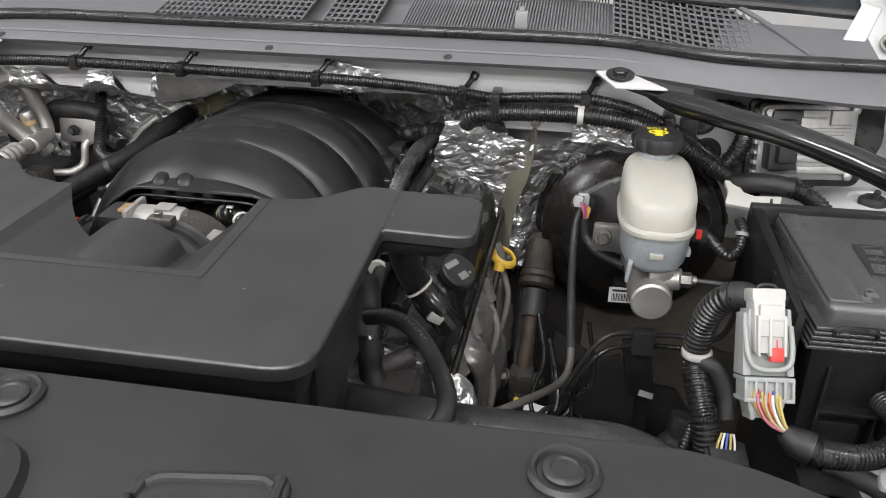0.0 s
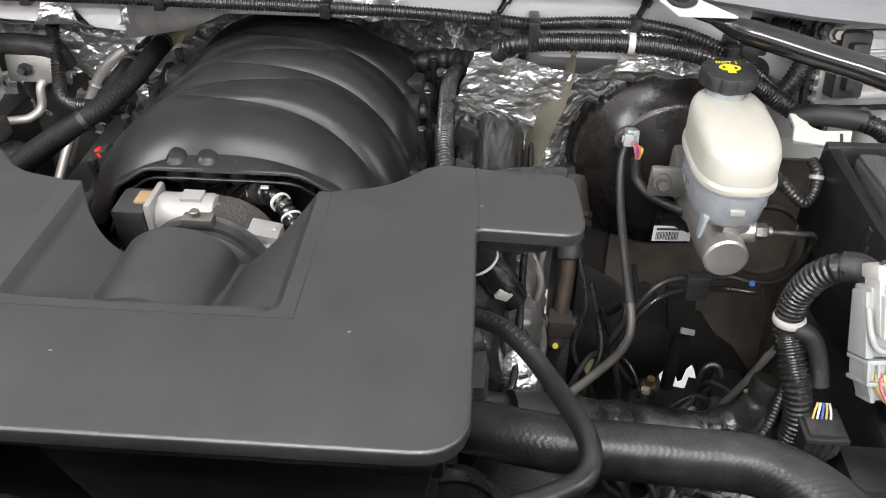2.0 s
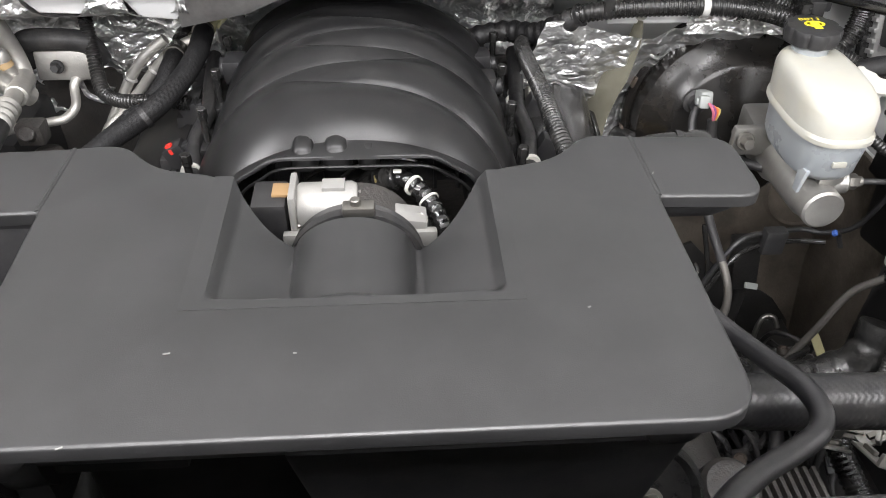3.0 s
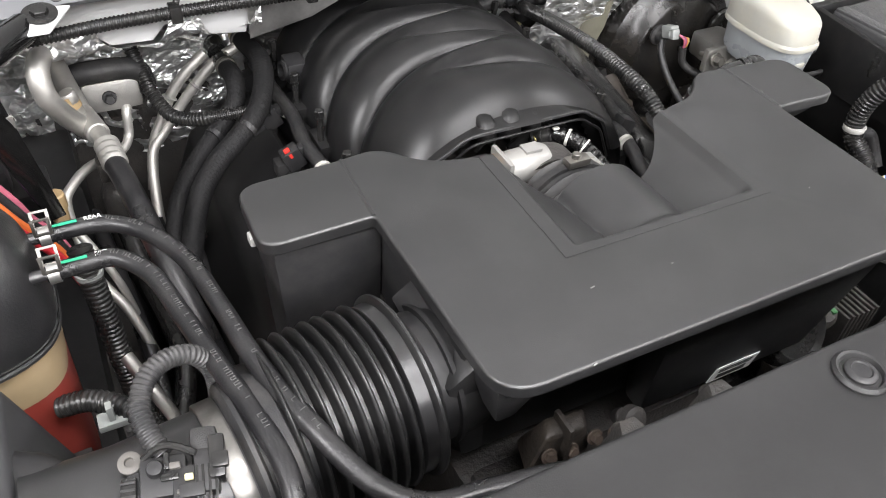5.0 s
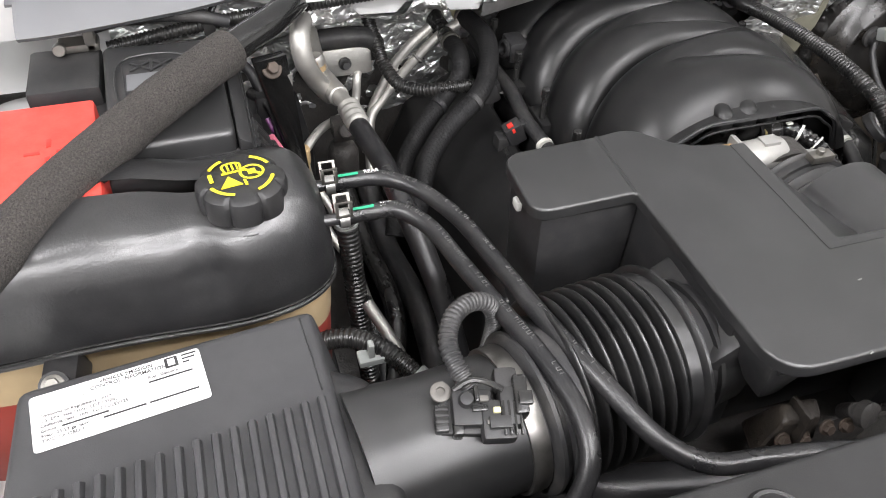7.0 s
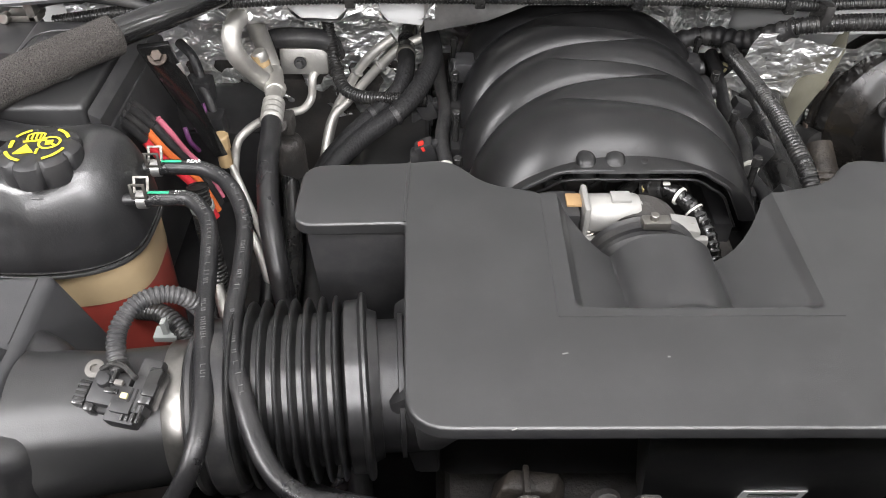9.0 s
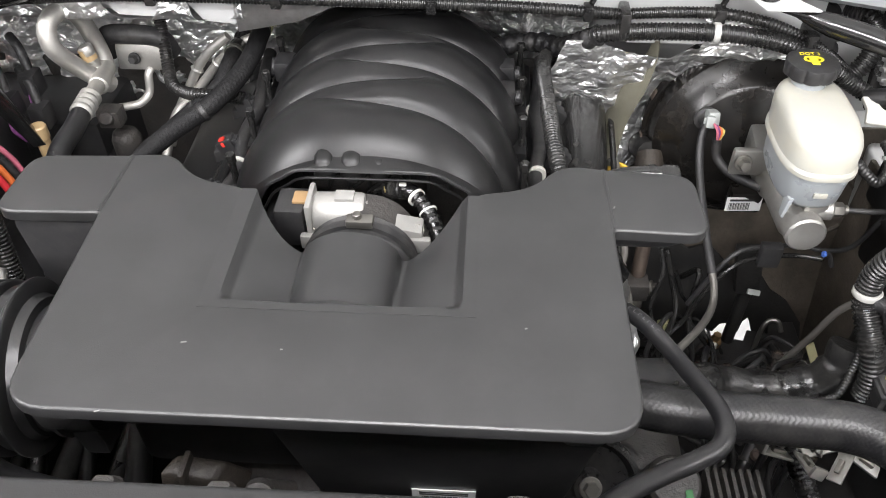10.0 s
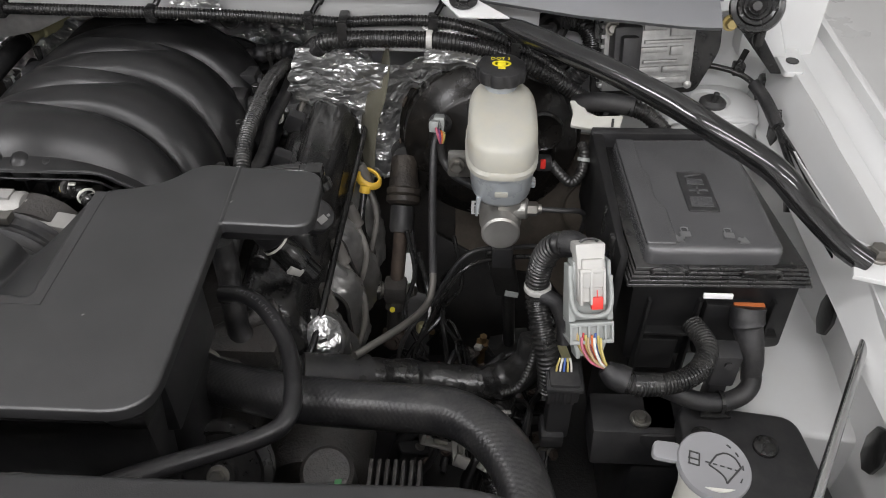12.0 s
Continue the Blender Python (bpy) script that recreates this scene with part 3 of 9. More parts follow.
def hood():
    # hood is inferred, out of view; its lean and underside shape the light
    t = thing("hood", (0, 0.8, 1.2), "white steel hood propped wide open over the bay", "hood")
    out = rounded([Vector(p) for p in ((-0.80, 0.0), (0.80, 0.0), (0.78, 1.05), (-0.78, 1.05))], [0.05, 0.05, 0.15, 0.15])
    m = Matrix.Translation((0, 0.80, 1.24)) @ pose(0, 0, 0, 118, 0, 0)
    part("skin", moved(prism(out, -0.035, -0.02, 0.006), m), "white_paint", t)


def hood_hinges():
    for s in (1, -1):
        t = thing("bonnet_support", (0.72 * s, 0.66, 1.10), "white painted steel hinge joining hood and body", "hinge", "hood hinges")
        part("arm", tube([(0.735 * s, 0.63, 1.10), (0.72 * s, 0.66, 1.15), (0.715 * s, 0.70, 1.19), (0.72 * s, 0.76, 1.215), (0.73 * s, 0.81, 1.26)], 0.02, 10, 0.01, flat=0.3), "white_paint", t)
        part("plate", hull8([(0.755 * s, 0.62, 1.04), (0.82 * s, 0.62, 1.04), (0.82 * s, 0.72, 1.04), (0.755 * s, 0.72, 1.04)], [(0.752 * s, 0.63, 1.12), (0.79 * s, 0.63, 1.11), (0.80 * s, 0.70, 1.12), (0.755 * s, 0.70, 1.14)], 0.008), "white_paint", t)
        part("link", hull8([(0.66 * s, 0.645, 1.152), (0.685 * s, 0.64, 1.152), (0.69 * s, 0.65, 1.152), (0.665 * s, 0.655, 1.152)], [(0.695 * s, 0.70, 1.205), (0.715 * s, 0.69, 1.20), (0.72 * s, 0.70, 1.20), (0.70 * s, 0.71, 1.205)], 0.002), "white_paint", t)
        part("pivot", hexbolt((0.722 * s, 0.655, 1.168), (0, -1, 0.4), 0.008, 0.008), "zinc_steel", t)
    w = thing("windscreen", (0, 0.83, 1.19), "dark tinted windscreen glass above the cowl", "windscreen", kind="structure")
    part("glass", sheet(lambda u, v: Vector((-0.70 + 1.40 * u, 0.80 + 0.10 * v - 0.10 * abs(2 * u - 1) ** 3, 1.187 + 0.06 * v)), 24, 3, 0.005), "glass_dark", w)
    part("seal", tube([(-0.70 + 0.07 * i, 0.797 - 0.10 * abs(0.1 * i - 1) ** 3, 1.190) for i in range(21)], 0.006, 8, 0.02), "black_rubber", w)


def cowl_tab():
    for s in (1, -1):
        t = thing("cowl_bracket", (0.42 * s, 0.55, 1.12), "white painted steel tab bolted at the cowl edge", "bracket")
        low = [(0.404 * s, 0.522, 1.1325), (0.460 * s, 0.518, 1.1345), (0.412 * s, 0.561, 1.142), (0.380 * s, 0.552, 1.142)][::s]
        part("plate", hull8(low, [(x, y, z + 0.0025) for x, y, z in low], 0.001), "white_paint", t)
        part("bolt", hexbolt((0.408 * s, 0.546, 1.1425), (0, -0.2, 1), 0.0085, 0.006, 1.9), "satin_black", t)


def fender(s, name):
    t = thing(name, (0.85 * s, 0.3, 0.5), "white painted inner fender with stamped rail and wheel house", "fender", kind="structure")

    def wall(u, v):
        y = -0.25 + 1.0 * u
        z = 0.40 + 0.60 * v
        x = 0.80 + 0.02 * math.sin(v * 3) + 0.012 * noise.noise(Vector((y * 5, z * 5, 1)))
        x -= 0.05 * max(0, 1 - v * 1.6)
        return Vector((x * s, y, z))
    part("apron", sheet(wall, 30, 20, 0.002), "white_paint", t)
    part("sloped_wall", sheet(lambda u, v: Vector(((0.790 + 0.032 * v + 0.002 * noise.noise(Vector((u * 14, v * 2, 5)))) * s, -0.25 + 1.10 * u, 0.945 + 0.018 * u + 0.080 * v)), 60, 6, 0.002), "white_paint", t)
    part("flange", hull8([(0.818 * s, -0.25, 1.016), (0.838 * s, -0.25, 1.016), (0.842 * s, 0.85, 1.036), (0.820 * s, 0.85, 1.036)],
                         [(0.818 * s, -0.25, 1.023), (0.838 * s, -0.25, 1.023), (0.842 * s, 0.85, 1.043), (0.820 * s, 0.85, 1.043)], 0.002), "white_paint", t)
    part("flange_tab", prism(rounded([(0.806 * s, 0.585), (0.83 * s, 0.585), (0.83 * s, 0.64), (0.806 * s, 0.632)][::s], 0.006), 1.034, 1.0415, 0.001), "white_paint", t)
    part("rail", sheet(lambda u, v: Vector(((0.838 + 0.050 * v) * s, -0.25 + 1.10 * u, 1.013 + 0.020 * u + 0.004 * math.sin(v * math.pi) + 0.0012 * noise.noise(Vector((u * 16, v * 2, 2))))), 60, 6, 0.003), "white_paint", t)
    part("outer_lip", hull8([(0.880 * s, -0.25, 0.97), (0.892 * s, -0.25, 0.97), (0.898 * s, 0.85, 1.0), (0.886 * s, 0.85, 1.0)],
                            [(0.882 * s, -0.25, 1.024), (0.892 * s, -0.25, 1.024), (0.898 * s, 0.85, 1.052), (0.888 * s, 0.85, 1.052)], 0.003), "white_paint", t)
    # wheel house
    out = rounded([Vector(p) for p in ((0.655, 0.19), (0.83, 0.17), (0.83, 0.70), (0.655, 0.70))], [0.05, 0.01, 0.01, 0.05], 8)
    bm = prism(out, 0.45, 0.862, 0.02, 4)
    part("wheel_house", moved(bm, Matrix.Diagonal((s, 1, 1, 1))), "white_paint", t)
    # strut tower
    part("strut_tower", lathe([(0.072, -0.16), (0.068, -0.02), (0.062, 0.0), (0.045, 0.006), (0.026, 0.007), (0.024, 0.003), (0.0, 0.003)],
                              (0.733 * s, 0.612, 0.978), (0.0, 0.0, 1), 40), "white_paint", t)
    part("tower_plug", joined(lathe([(0.017, 0), (0.017, 0.006), (0.012, 0.01), (0.006, 0.008)], (0.733 * s, 0.600, 0.983), (0.0, 0.0, 1), 20),
                              rod((0.733 * s, 0.600, 0.985), (0.735 * s, 0.598, 1.002), 0.004)), "black_rubber", t)
    part("tower_rib", tube([(0.675 * s, 0.575, 0.972), (0.70 * s, 0.565, 0.983), (0.742 * s, 0.562, 0.986), (0.785 * s, 0.575, 0.975)], 0.005, 8), "white_paint", t)
    # holes are black bodies on the panel, standing in for the shade inside
    for y, z, h, w in ((0.44, 0.958, 0.022, 0.012), (0.54, 0.985, 0.03, 0.014), (0.279, 0.932, 0.03, 0.016), (0.127, 0.912, 0.03, 0.016), (0.62, 1.0, 0.02, 0.012)):
        part("opening", moved(lathe([(1.0, 0), (1.0, 0.3), (0.9, 0.35)], (0, 0, 0), (0, 0, 1), 8),
                              Matrix.Translation(((0.797 if z > 0.95 else 0.796) * s, y, z)) @ pose(0, 0, 0, 0, -90 * s, 0) @ Matrix.Diagonal((h, w, 0.012, 1))), "satin_black", t, "black piece standing for a shaded hole in the panel")
    # rail hole and slot: black pieces laid on top for the dark inside
    part("rail_hole_shade", lathe([(0.008, 0), (0.008, 0.002)], (0.822 * s, 0.612, 1.041), (0, 0, 1), 18), "satin_black", t)
    part("slot_shade", prism(rounded([(0.835 * s, 0.66), (0.858 * s, 0.67), (0.866 * s, 0.74), (0.836 * s, 0.74)][::s], 0.006), 1.036, 1.0445), "satin_black", t)
    return t


def braces():
    pts = [(0.420, 0.546, 1.131), (0.440, 0.538, 1.128), (0.463, 0.520, 1.124), (0.498, 0.486, 1.125), (0.524, 0.458, 1.126), (0.553, 0.426, 1.128), (0.585, 0.392, 1.128), (0.619, 0.356, 1.125), (0.645, 0.328, 1.12), (0.697, 0.295, 1.10), (0.731, 0.277, 1.07), (0.765, 0.262, 1.042), (0.79, 0.252, 1.028)]
    t = thing("brace_bar", (0.79, 0.252, 1.02), "black painted tubular brace from cowl to fender", "brace bar", "body braces")
    part("tube", tube(pts, 0.0125, 24, 0.008, swell=lambda s: 0.0045 + 0.0080 * min(1.0, max(0.0, (s - 0.005) / 0.06)) - (0.0 if s < 0.42 else 0.001)), "brace_black", t)
    part("end_plate", hull8([(0.772, 0.235, 1.022), (0.812, 0.225, 1.02), (0.826, 0.262, 1.02), (0.79, 0.285, 1.024)],
                            [(0.772, 0.235, 1.028), (0.812, 0.225, 1.026), (0.826, 0.262, 1.026), (0.79, 0.285, 1.03)], 0.002), "white_paint", t, "white steel mounting plate")
    part("bolt", hexbolt((0.803, 0.262, 1.027), (0, 0, 1), 0.0085, 0.011), "zinc_steel", t)
    part("bolt", hexbolt((0.822, 0.225, 1.027), (0, 0, 1), 0.0075, 0.008), "zinc_steel", t)
    part("flattened_end", hull8([(0.405, 0.548, 1.1285), (0.425, 0.532, 1.1265), (0.452, 0.518, 1.123), (0.436, 0.548, 1.125)],
                                [(0.405, 0.548, 1.1310), (0.425, 0.532, 1.1290), (0.452, 0.518, 1.129), (0.436, 0.548, 1.131)], 0.001), "brace_black", t)
    u = thing("brace_bar", (-0.79, 0.16, 1.05), "black tubular brace wrapped in a dusty grey foam sleeve", "brace bar", "body braces")
    part("tube", tube([(-0.425, 0.546, 1.131), (-0.462, 0.484, 1.138), (-0.51, 0.436, 1.137), (-0.594, 0.356, 1.128), (-0.66, 0.285, 1.118), (-0.72, 0.215, 1.10), (-0.79, 0.15, 1.06)], 0.0145, 16, 0.01), "brace_black", u)
    path = [(-0.505, 0.441, 1.137), (-0.55, 0.398, 1.134), (-0.594, 0.356, 1.128), (-0.66, 0.285, 1.118), (-0.72, 0.215, 1.10), (-0.775, 0.163, 1.07)]
    part("foam_sleeve", tube(path, 0.019, 72, 0.0014, swell=lambda s: 0.0195 + 0.0010 * noise.noise(Vector((s * 40, 0, 3))) - (0.004 if s < 0.002 else 0.0), relief=lambda s, a: 0.0003 * math.sin(s * 2000 + 12 * math.sin(a * 6))), "foam_sleeve", u, "coarse dusty grey-brown foam sleeve")
    # support leg behind the battery
    v = thing("brace_stay", (-0.49, 0.45, 0.9), "black steel stay with a bolt below the brace", "bracket")
    part("plate", hull8([(-0.455, 0.485, 0.95), (-0.44, 0.49, 0.95), (-0.445, 0.50, 0.95), (-0.46, 0.495, 0.95)],
                        [(-0.488, 0.432, 1.125), (-0.456, 0.44, 1.125), (-0.460, 0.45, 1.125), (-0.490, 0.442, 1.125)], 0.002), "gloss_black", v)
    part("washer", hexbolt((-0.472, 0.440, 1.112), (0.2, -0.75, 0.6), 0.006, 0.008, 1.6), "rusty_steel", v)
    part("tongue", hull8([(-0.464, 0.478, 1.01), (-0.456, 0.478, 1.01), (-0.456, 0.481, 1.01), (-0.464, 0.481, 1.01)],
                         [(-0.480, 0.446, 1.10), (-0.452, 0.446, 1.10), (-0.452, 0.450, 1.10), (-0.480, 0.450, 1.10)], 0.001), "tube_aluminium", v)


def radiator_cover():
    t = thing("radiator_cover", (0, -0.2, 1.1), "matte dark grey plastic radiator cover panel with push pins", "radiator cover")
    back = [(-0.75, -0.075), (-0.45, -0.064), (0.0, -0.062), (0.30, -0.062), (0.425, -0.06), (0.455, -0.068), (0.50, -0.088), (0.60, -0.115), (0.72, -0.13)]
    out = back + [(0.72, -0.52), (-0.75, -0.52)]
    part("panel", prism(rounded(out, [0.0, 0.02, 0.02, 0.02, 0.015, 0.015, 0.02, 0.02, 0.03, 0.01, 0.01], 3), 1.122, 1.137, 0.0045), "radiator_plastic", t)
    part("apron", prism([(-0.45, -0.085), (0.42, -0.085), (0.42, -0.10), (-0.45, -0.10)], 1.0, 1.124), "black_plastic", t)
    for x, y in PINS:
        pin = part("push_pin", joined(lathe([(0.0168, 0), (0.0168, 0.0015), (0.015, 0.0035), (0.0132, 0.003), (0.012, 0.0005)], (x, y, 1.1373), (0, 0, 1), 36)), "radiator_plastic", t, "round dark plastic push pin")
        part("head", lathe([(0.0098, 0), (0.0098, 0.002), (0.0088, 0.003), (0.0065, 0.0035), (0.0058, 0.0025), (0.0, 0.0025)], (x, y, 1.1375), (0, 0, 1), 30), "black_plastic", pin)
    # raised tray with a pale latch edge
    tray = rounded([(0.186, -0.121), (0.254, -0.112), (0.268, -0.34), (0.168, -0.34)], 0.012)
    part("raised_tray", prism(tray, 1.134, 1.1395, 0.002), "radiator_plastic", t)
    part("tray_edge", tube([(p[0] * 0.86 + 0.0305, p[1] * 0.96 - 0.010, 1.1392) for p in tray], 0.0028, 8, 0.006, closed=True), "radiator_plastic", t)
    part("bulge", loft([(1.13, 0.09, -0.24, 0.06, 0.13, 4), (1.142, 0.09, -0.24, 0.055, 0.125, 4), (1.148, 0.09, -0.24, 0.045, 0.11, 4)]), "radiator_plastic", t)
    part("bulge", loft([(1.13, 0.40, -0.29, 0.06, 0.13, 4), (1.14, 0.40, -0.29, 0.055, 0.125, 4), (1.145, 0.40, -0.29, 0.045, 0.11, 4)]), "radiator_plastic", t)
    m = Matrix.Translation((-0.148, -0.140, 1.1375)) @ pose(0, 0, 0, 0, 0, 0)
    for i in range(3):
        part("marking", moved(box(0, 0.028, -0.0022, 0.0022, 0, 0.0004, 0), m @ Matrix.Translation((0.004 * i, -0.0085 * i, 0))), "washer_grey", t, "pale printed bars")


PINS = ((0.369, -0.089), (0.095, -0.086), (-0.021, -0.088), (-0.296, -0.092))


firewall()
foil_shields()
cowl()
cowl_tab()
hood()
hood_hinges()
fender(1, "fender_east")
fender(-1, "fender_west")
braces()
radiator_cover()


# ---- engine: resonator cover, intake manifold, throttle ----
COVER_TOP = 1.10


def resonator_cover():
    t = thing("engine_cover", (0, 0.1, 0.9), "wide matte dark grey plastic air resonator cover over the engine", "engine cover")
    right = [(0.216, 0.005, 0.032), (0.2135, 0.199, 0.004), (0.291, 0.196, 0.020), (0.289, 0.275, 0.02), (0.213, 0.279, 0.008), (0.176, 0.284, 0.018), (0.146, 0.249, 0.02), (0.101, 0.239, 0.012), (0.092, 0.224, 0.006)]
    left = [(-x + (0.008 if y < 0.1 else 0.0) - (0.014 if x > 0.25 else 0.0), y, r) for x, y, r in right][::-1]
    notch = [(0.093, 0.108, 0.004), (-0.086, 0.107, 0.004)]
    pts = left[-1:] + right + notch + left[:-1]
    out = rounded([Vector((x, y)) for x, y, r in pts], [r for *_, r in pts], 6)
    part("top_panel", prism(out, COVER_TOP - 0.0105, COVER_TOP, 0.0062, 5), "cover_plastic", t)

    def back(x):
        a = min(1.0, max(0.0, (abs(x) - 0.046) / 0.042))
        return 0.192 + 0.044 * a ** 2.0

    def dish(u, v):
        x = -0.101 + 0.205 * u
        y0, y1 = 0.0985, back(x)
        y = y0 + (y1 - y0) * v
        inner = min(1.0, max(0.0, (0.0905 - abs(x - 0.0035)) / 0.05))
        step = min(1.0, max(0.0, (y - 0.1065) / 0.007))
        step = step * step * (3 - 2 * step)
        slope = min(1.0, max(0.0, (y - 0.1065) / 0.085))
        floor = -(0.005 * min(1.0, inner * 8) + 0.016 * inner) * step - 0.017 * inner ** 1.2 * slope
        d = abs(x + 0.002)
        crown = -0.0035 * step - 0.003 * slope - 0.05 + math.sqrt(max(0.0, 0.0025 - d * d)) if d < 0.05 else -1.0
        edge = (0.041 - d) / 0.0022
        w = 1 / (1 + math.exp(-max(-30.0, min(30.0, edge * 2.2))))
        z = COVER_TOP + 0.0004 + floor * (1 - w) + max(crown, floor) * w
        return Vector((x, y, z))
    part("throttle_recess", sheet(dish, 120, 40, 0.003), "cover_plastic", t)
    part("ear_seam", tube([(0.2135, 0.20, COVER_TOP - 0.0012), (0.2115, 0.278, COVER_TOP - 0.0012)], 0.0022, 8), "cover_plastic", t)
    part("ear_seam", tube([(-0.2135, 0.20, COVER_TOP - 0.0012), (-0.2115, 0.278, COVER_TOP - 0.0012)], 0.0022, 8), "cover_plastic", t)
    # body of the resonator under the rim
    low = rounded([Vector(p) for p in ((-0.19, 0.085), (0.195, 0.085), (0.192, 0.165), (-0.19, 0.165))], 0.02)
    part("body", prism(low, 0.91, 1.045), "black_plastic", t)
    part("shoulder", box(-0.205, -0.105, 0.06, 0.21, 1.0, 1.086, 0.004), "black_plastic", t)
    part("shoulder", box(0.108, 0.2, 0.06, 0.165, 1.0, 1.086, 0.004), "black_plastic", t)
    part("front_skirt", hull8([(-0.185, 0.045, 1.03), (0.19, 0.045, 1.03), (0.19, 0.09, 1.03), (-0.185, 0.09, 1.03)],
                              [(-0.20, 0.012, 1.087), (0.205, 0.012, 1.087), (0.205, 0.06, 1.087), (-0.20, 0.06, 1.087)], 0.006), "black_plastic", t)
    part("ear_box", hull8([(-0.288, 0.204, 0.93), (-0.205, 0.204, 0.93), (-0.205, 0.268, 0.93), (-0.288, 0.268, 0.93)],
                          [(-0.296, 0.2, 1.086), (-0.205, 0.2, 1.086), (-0.205, 0.27, 1.086), (-0.296, 0.27, 1.086)], 0.008), "black_plastic", t, "deep black chamber below the ear")
    part("ear_pocket", hull8([(0.205, 0.208, 1.072), (0.26, 0.208, 1.072), (0.26, 0.262, 1.072), (0.205, 0.262, 1.072)],
                             [(0.205, 0.202, 1.086), (0.279, 0.202, 1.086), (0.279, 0.268, 1.086), (0.205, 0.268, 1.086)], 0.006), "black_plastic", t)
    part("corner_lug", hull8([(0.17, 0.03, 1.045), (0.195, 0.03, 1.045), (0.195, 0.06, 1.045), (0.17, 0.06, 1.045)],
                             [(0.155, 0.018, 1.086), (0.203, 0.018, 1.086), (0.203, 0.08, 1.086), (0.155, 0.08, 1.086)], 0.004), "black_plastic", t)
    part("corner_lug", hull8([(-0.20, 0.02, 1.05), (-0.185, 0.02, 1.05), (-0.185, 0.04, 1.05), (-0.20, 0.04, 1.05)],
                             [(-0.203, 0.018, 1.086), (-0.155, 0.018, 1.086), (-0.155, 0.08, 1.086), (-0.203, 0.08, 1.086)], 0.004), "black_plastic", t)
    # printed label on the front
    part("lower_skirt", hull8([(-0.02, 0.052, 0.92), (0.18, 0.052, 0.92), (0.18, 0.075, 0.92), (-0.02, 0.075, 0.92)], [(-0.04, 0.030, 1.05), (0.195, 0.030, 1.05), (0.195, 0.07, 1.05), (-0.04, 0.07, 1.05)], 0.005), "black_plastic", t)
    m = Matrix.Translation((0.083, 0.0492, 0.935)) @ pose(0, 0, 0, 100, 0, 0)
    lab = part("label", moved(box(-0.026, 0.026, -0.013, 0.013, 0, 0.0008, 0), m), "paper_white", t, "white printed paper label")
    marks = bmesh.new()
    for y in (0.0075, 0.0035):
        marks = joined(marks, moved(box(-0.02, 0.02, y - 0.0012, y + 0.0012, 0.0008, 0.0011, 0), m))
    for i in range(22):
        marks = joined(marks, moved(box(-0.018 + 0.0016 * i, -0.0172 + 0.0016 * i + 0.0005 * (i % 3), -0.009, -0.001, 0.0008, 0.0011, 0), m))
    part("print", marks, "dark_ink", lab)
    # neck towards the bellows
    axis = (-1, -0.06, 0.0)
    part("duct_neck", lathe([(0.050, 0), (0.051, 0.01), (0.051, 0.024), (0.055, 0.0245), (0.055, 0.028), (0.051, 0.0285), (0.051, 0.05)], (-0.188, 0.096, 1.026), axis, 40), "black_plastic", t)
    part("duct_foot", hull8([(-0.205, 0.05, 0.97), (-0.185, 0.05, 0.97), (-0.185, 0.15, 0.97), (-0.205, 0.15, 0.97)],
                            [(-0.222, 0.05, 1.06), (-0.19, 0.05, 1.084), (-0.19, 0.15, 1.084), (-0.222, 0.15, 1.06)], 0.005), "black_plastic", t)
    part("clip", joined(box(-0.306, -0.301, 0.225, 0.236, 1.077, 1.086, 0.002)), "connector_white", t, "small white clip")
    for x, y, a, ln in ((-0.10, 0.065, 10, 0.004), (-0.139, 0.005, 20, 0.0035), (0.216, 0.227, 60, 0.003), (-0.03, 0.062, 0, 0.002), (0.14, 0.09, 30, 0.002)):
        part("scuff", moved(box(-ln / 2, ln / 2, -0.0005, 0.0005, 0, 0.00025, 0), Matrix.Translation((x, y, COVER_TOP)) @ pose(0, 0, 0, 0, 0, a)), "grey_ink", t)


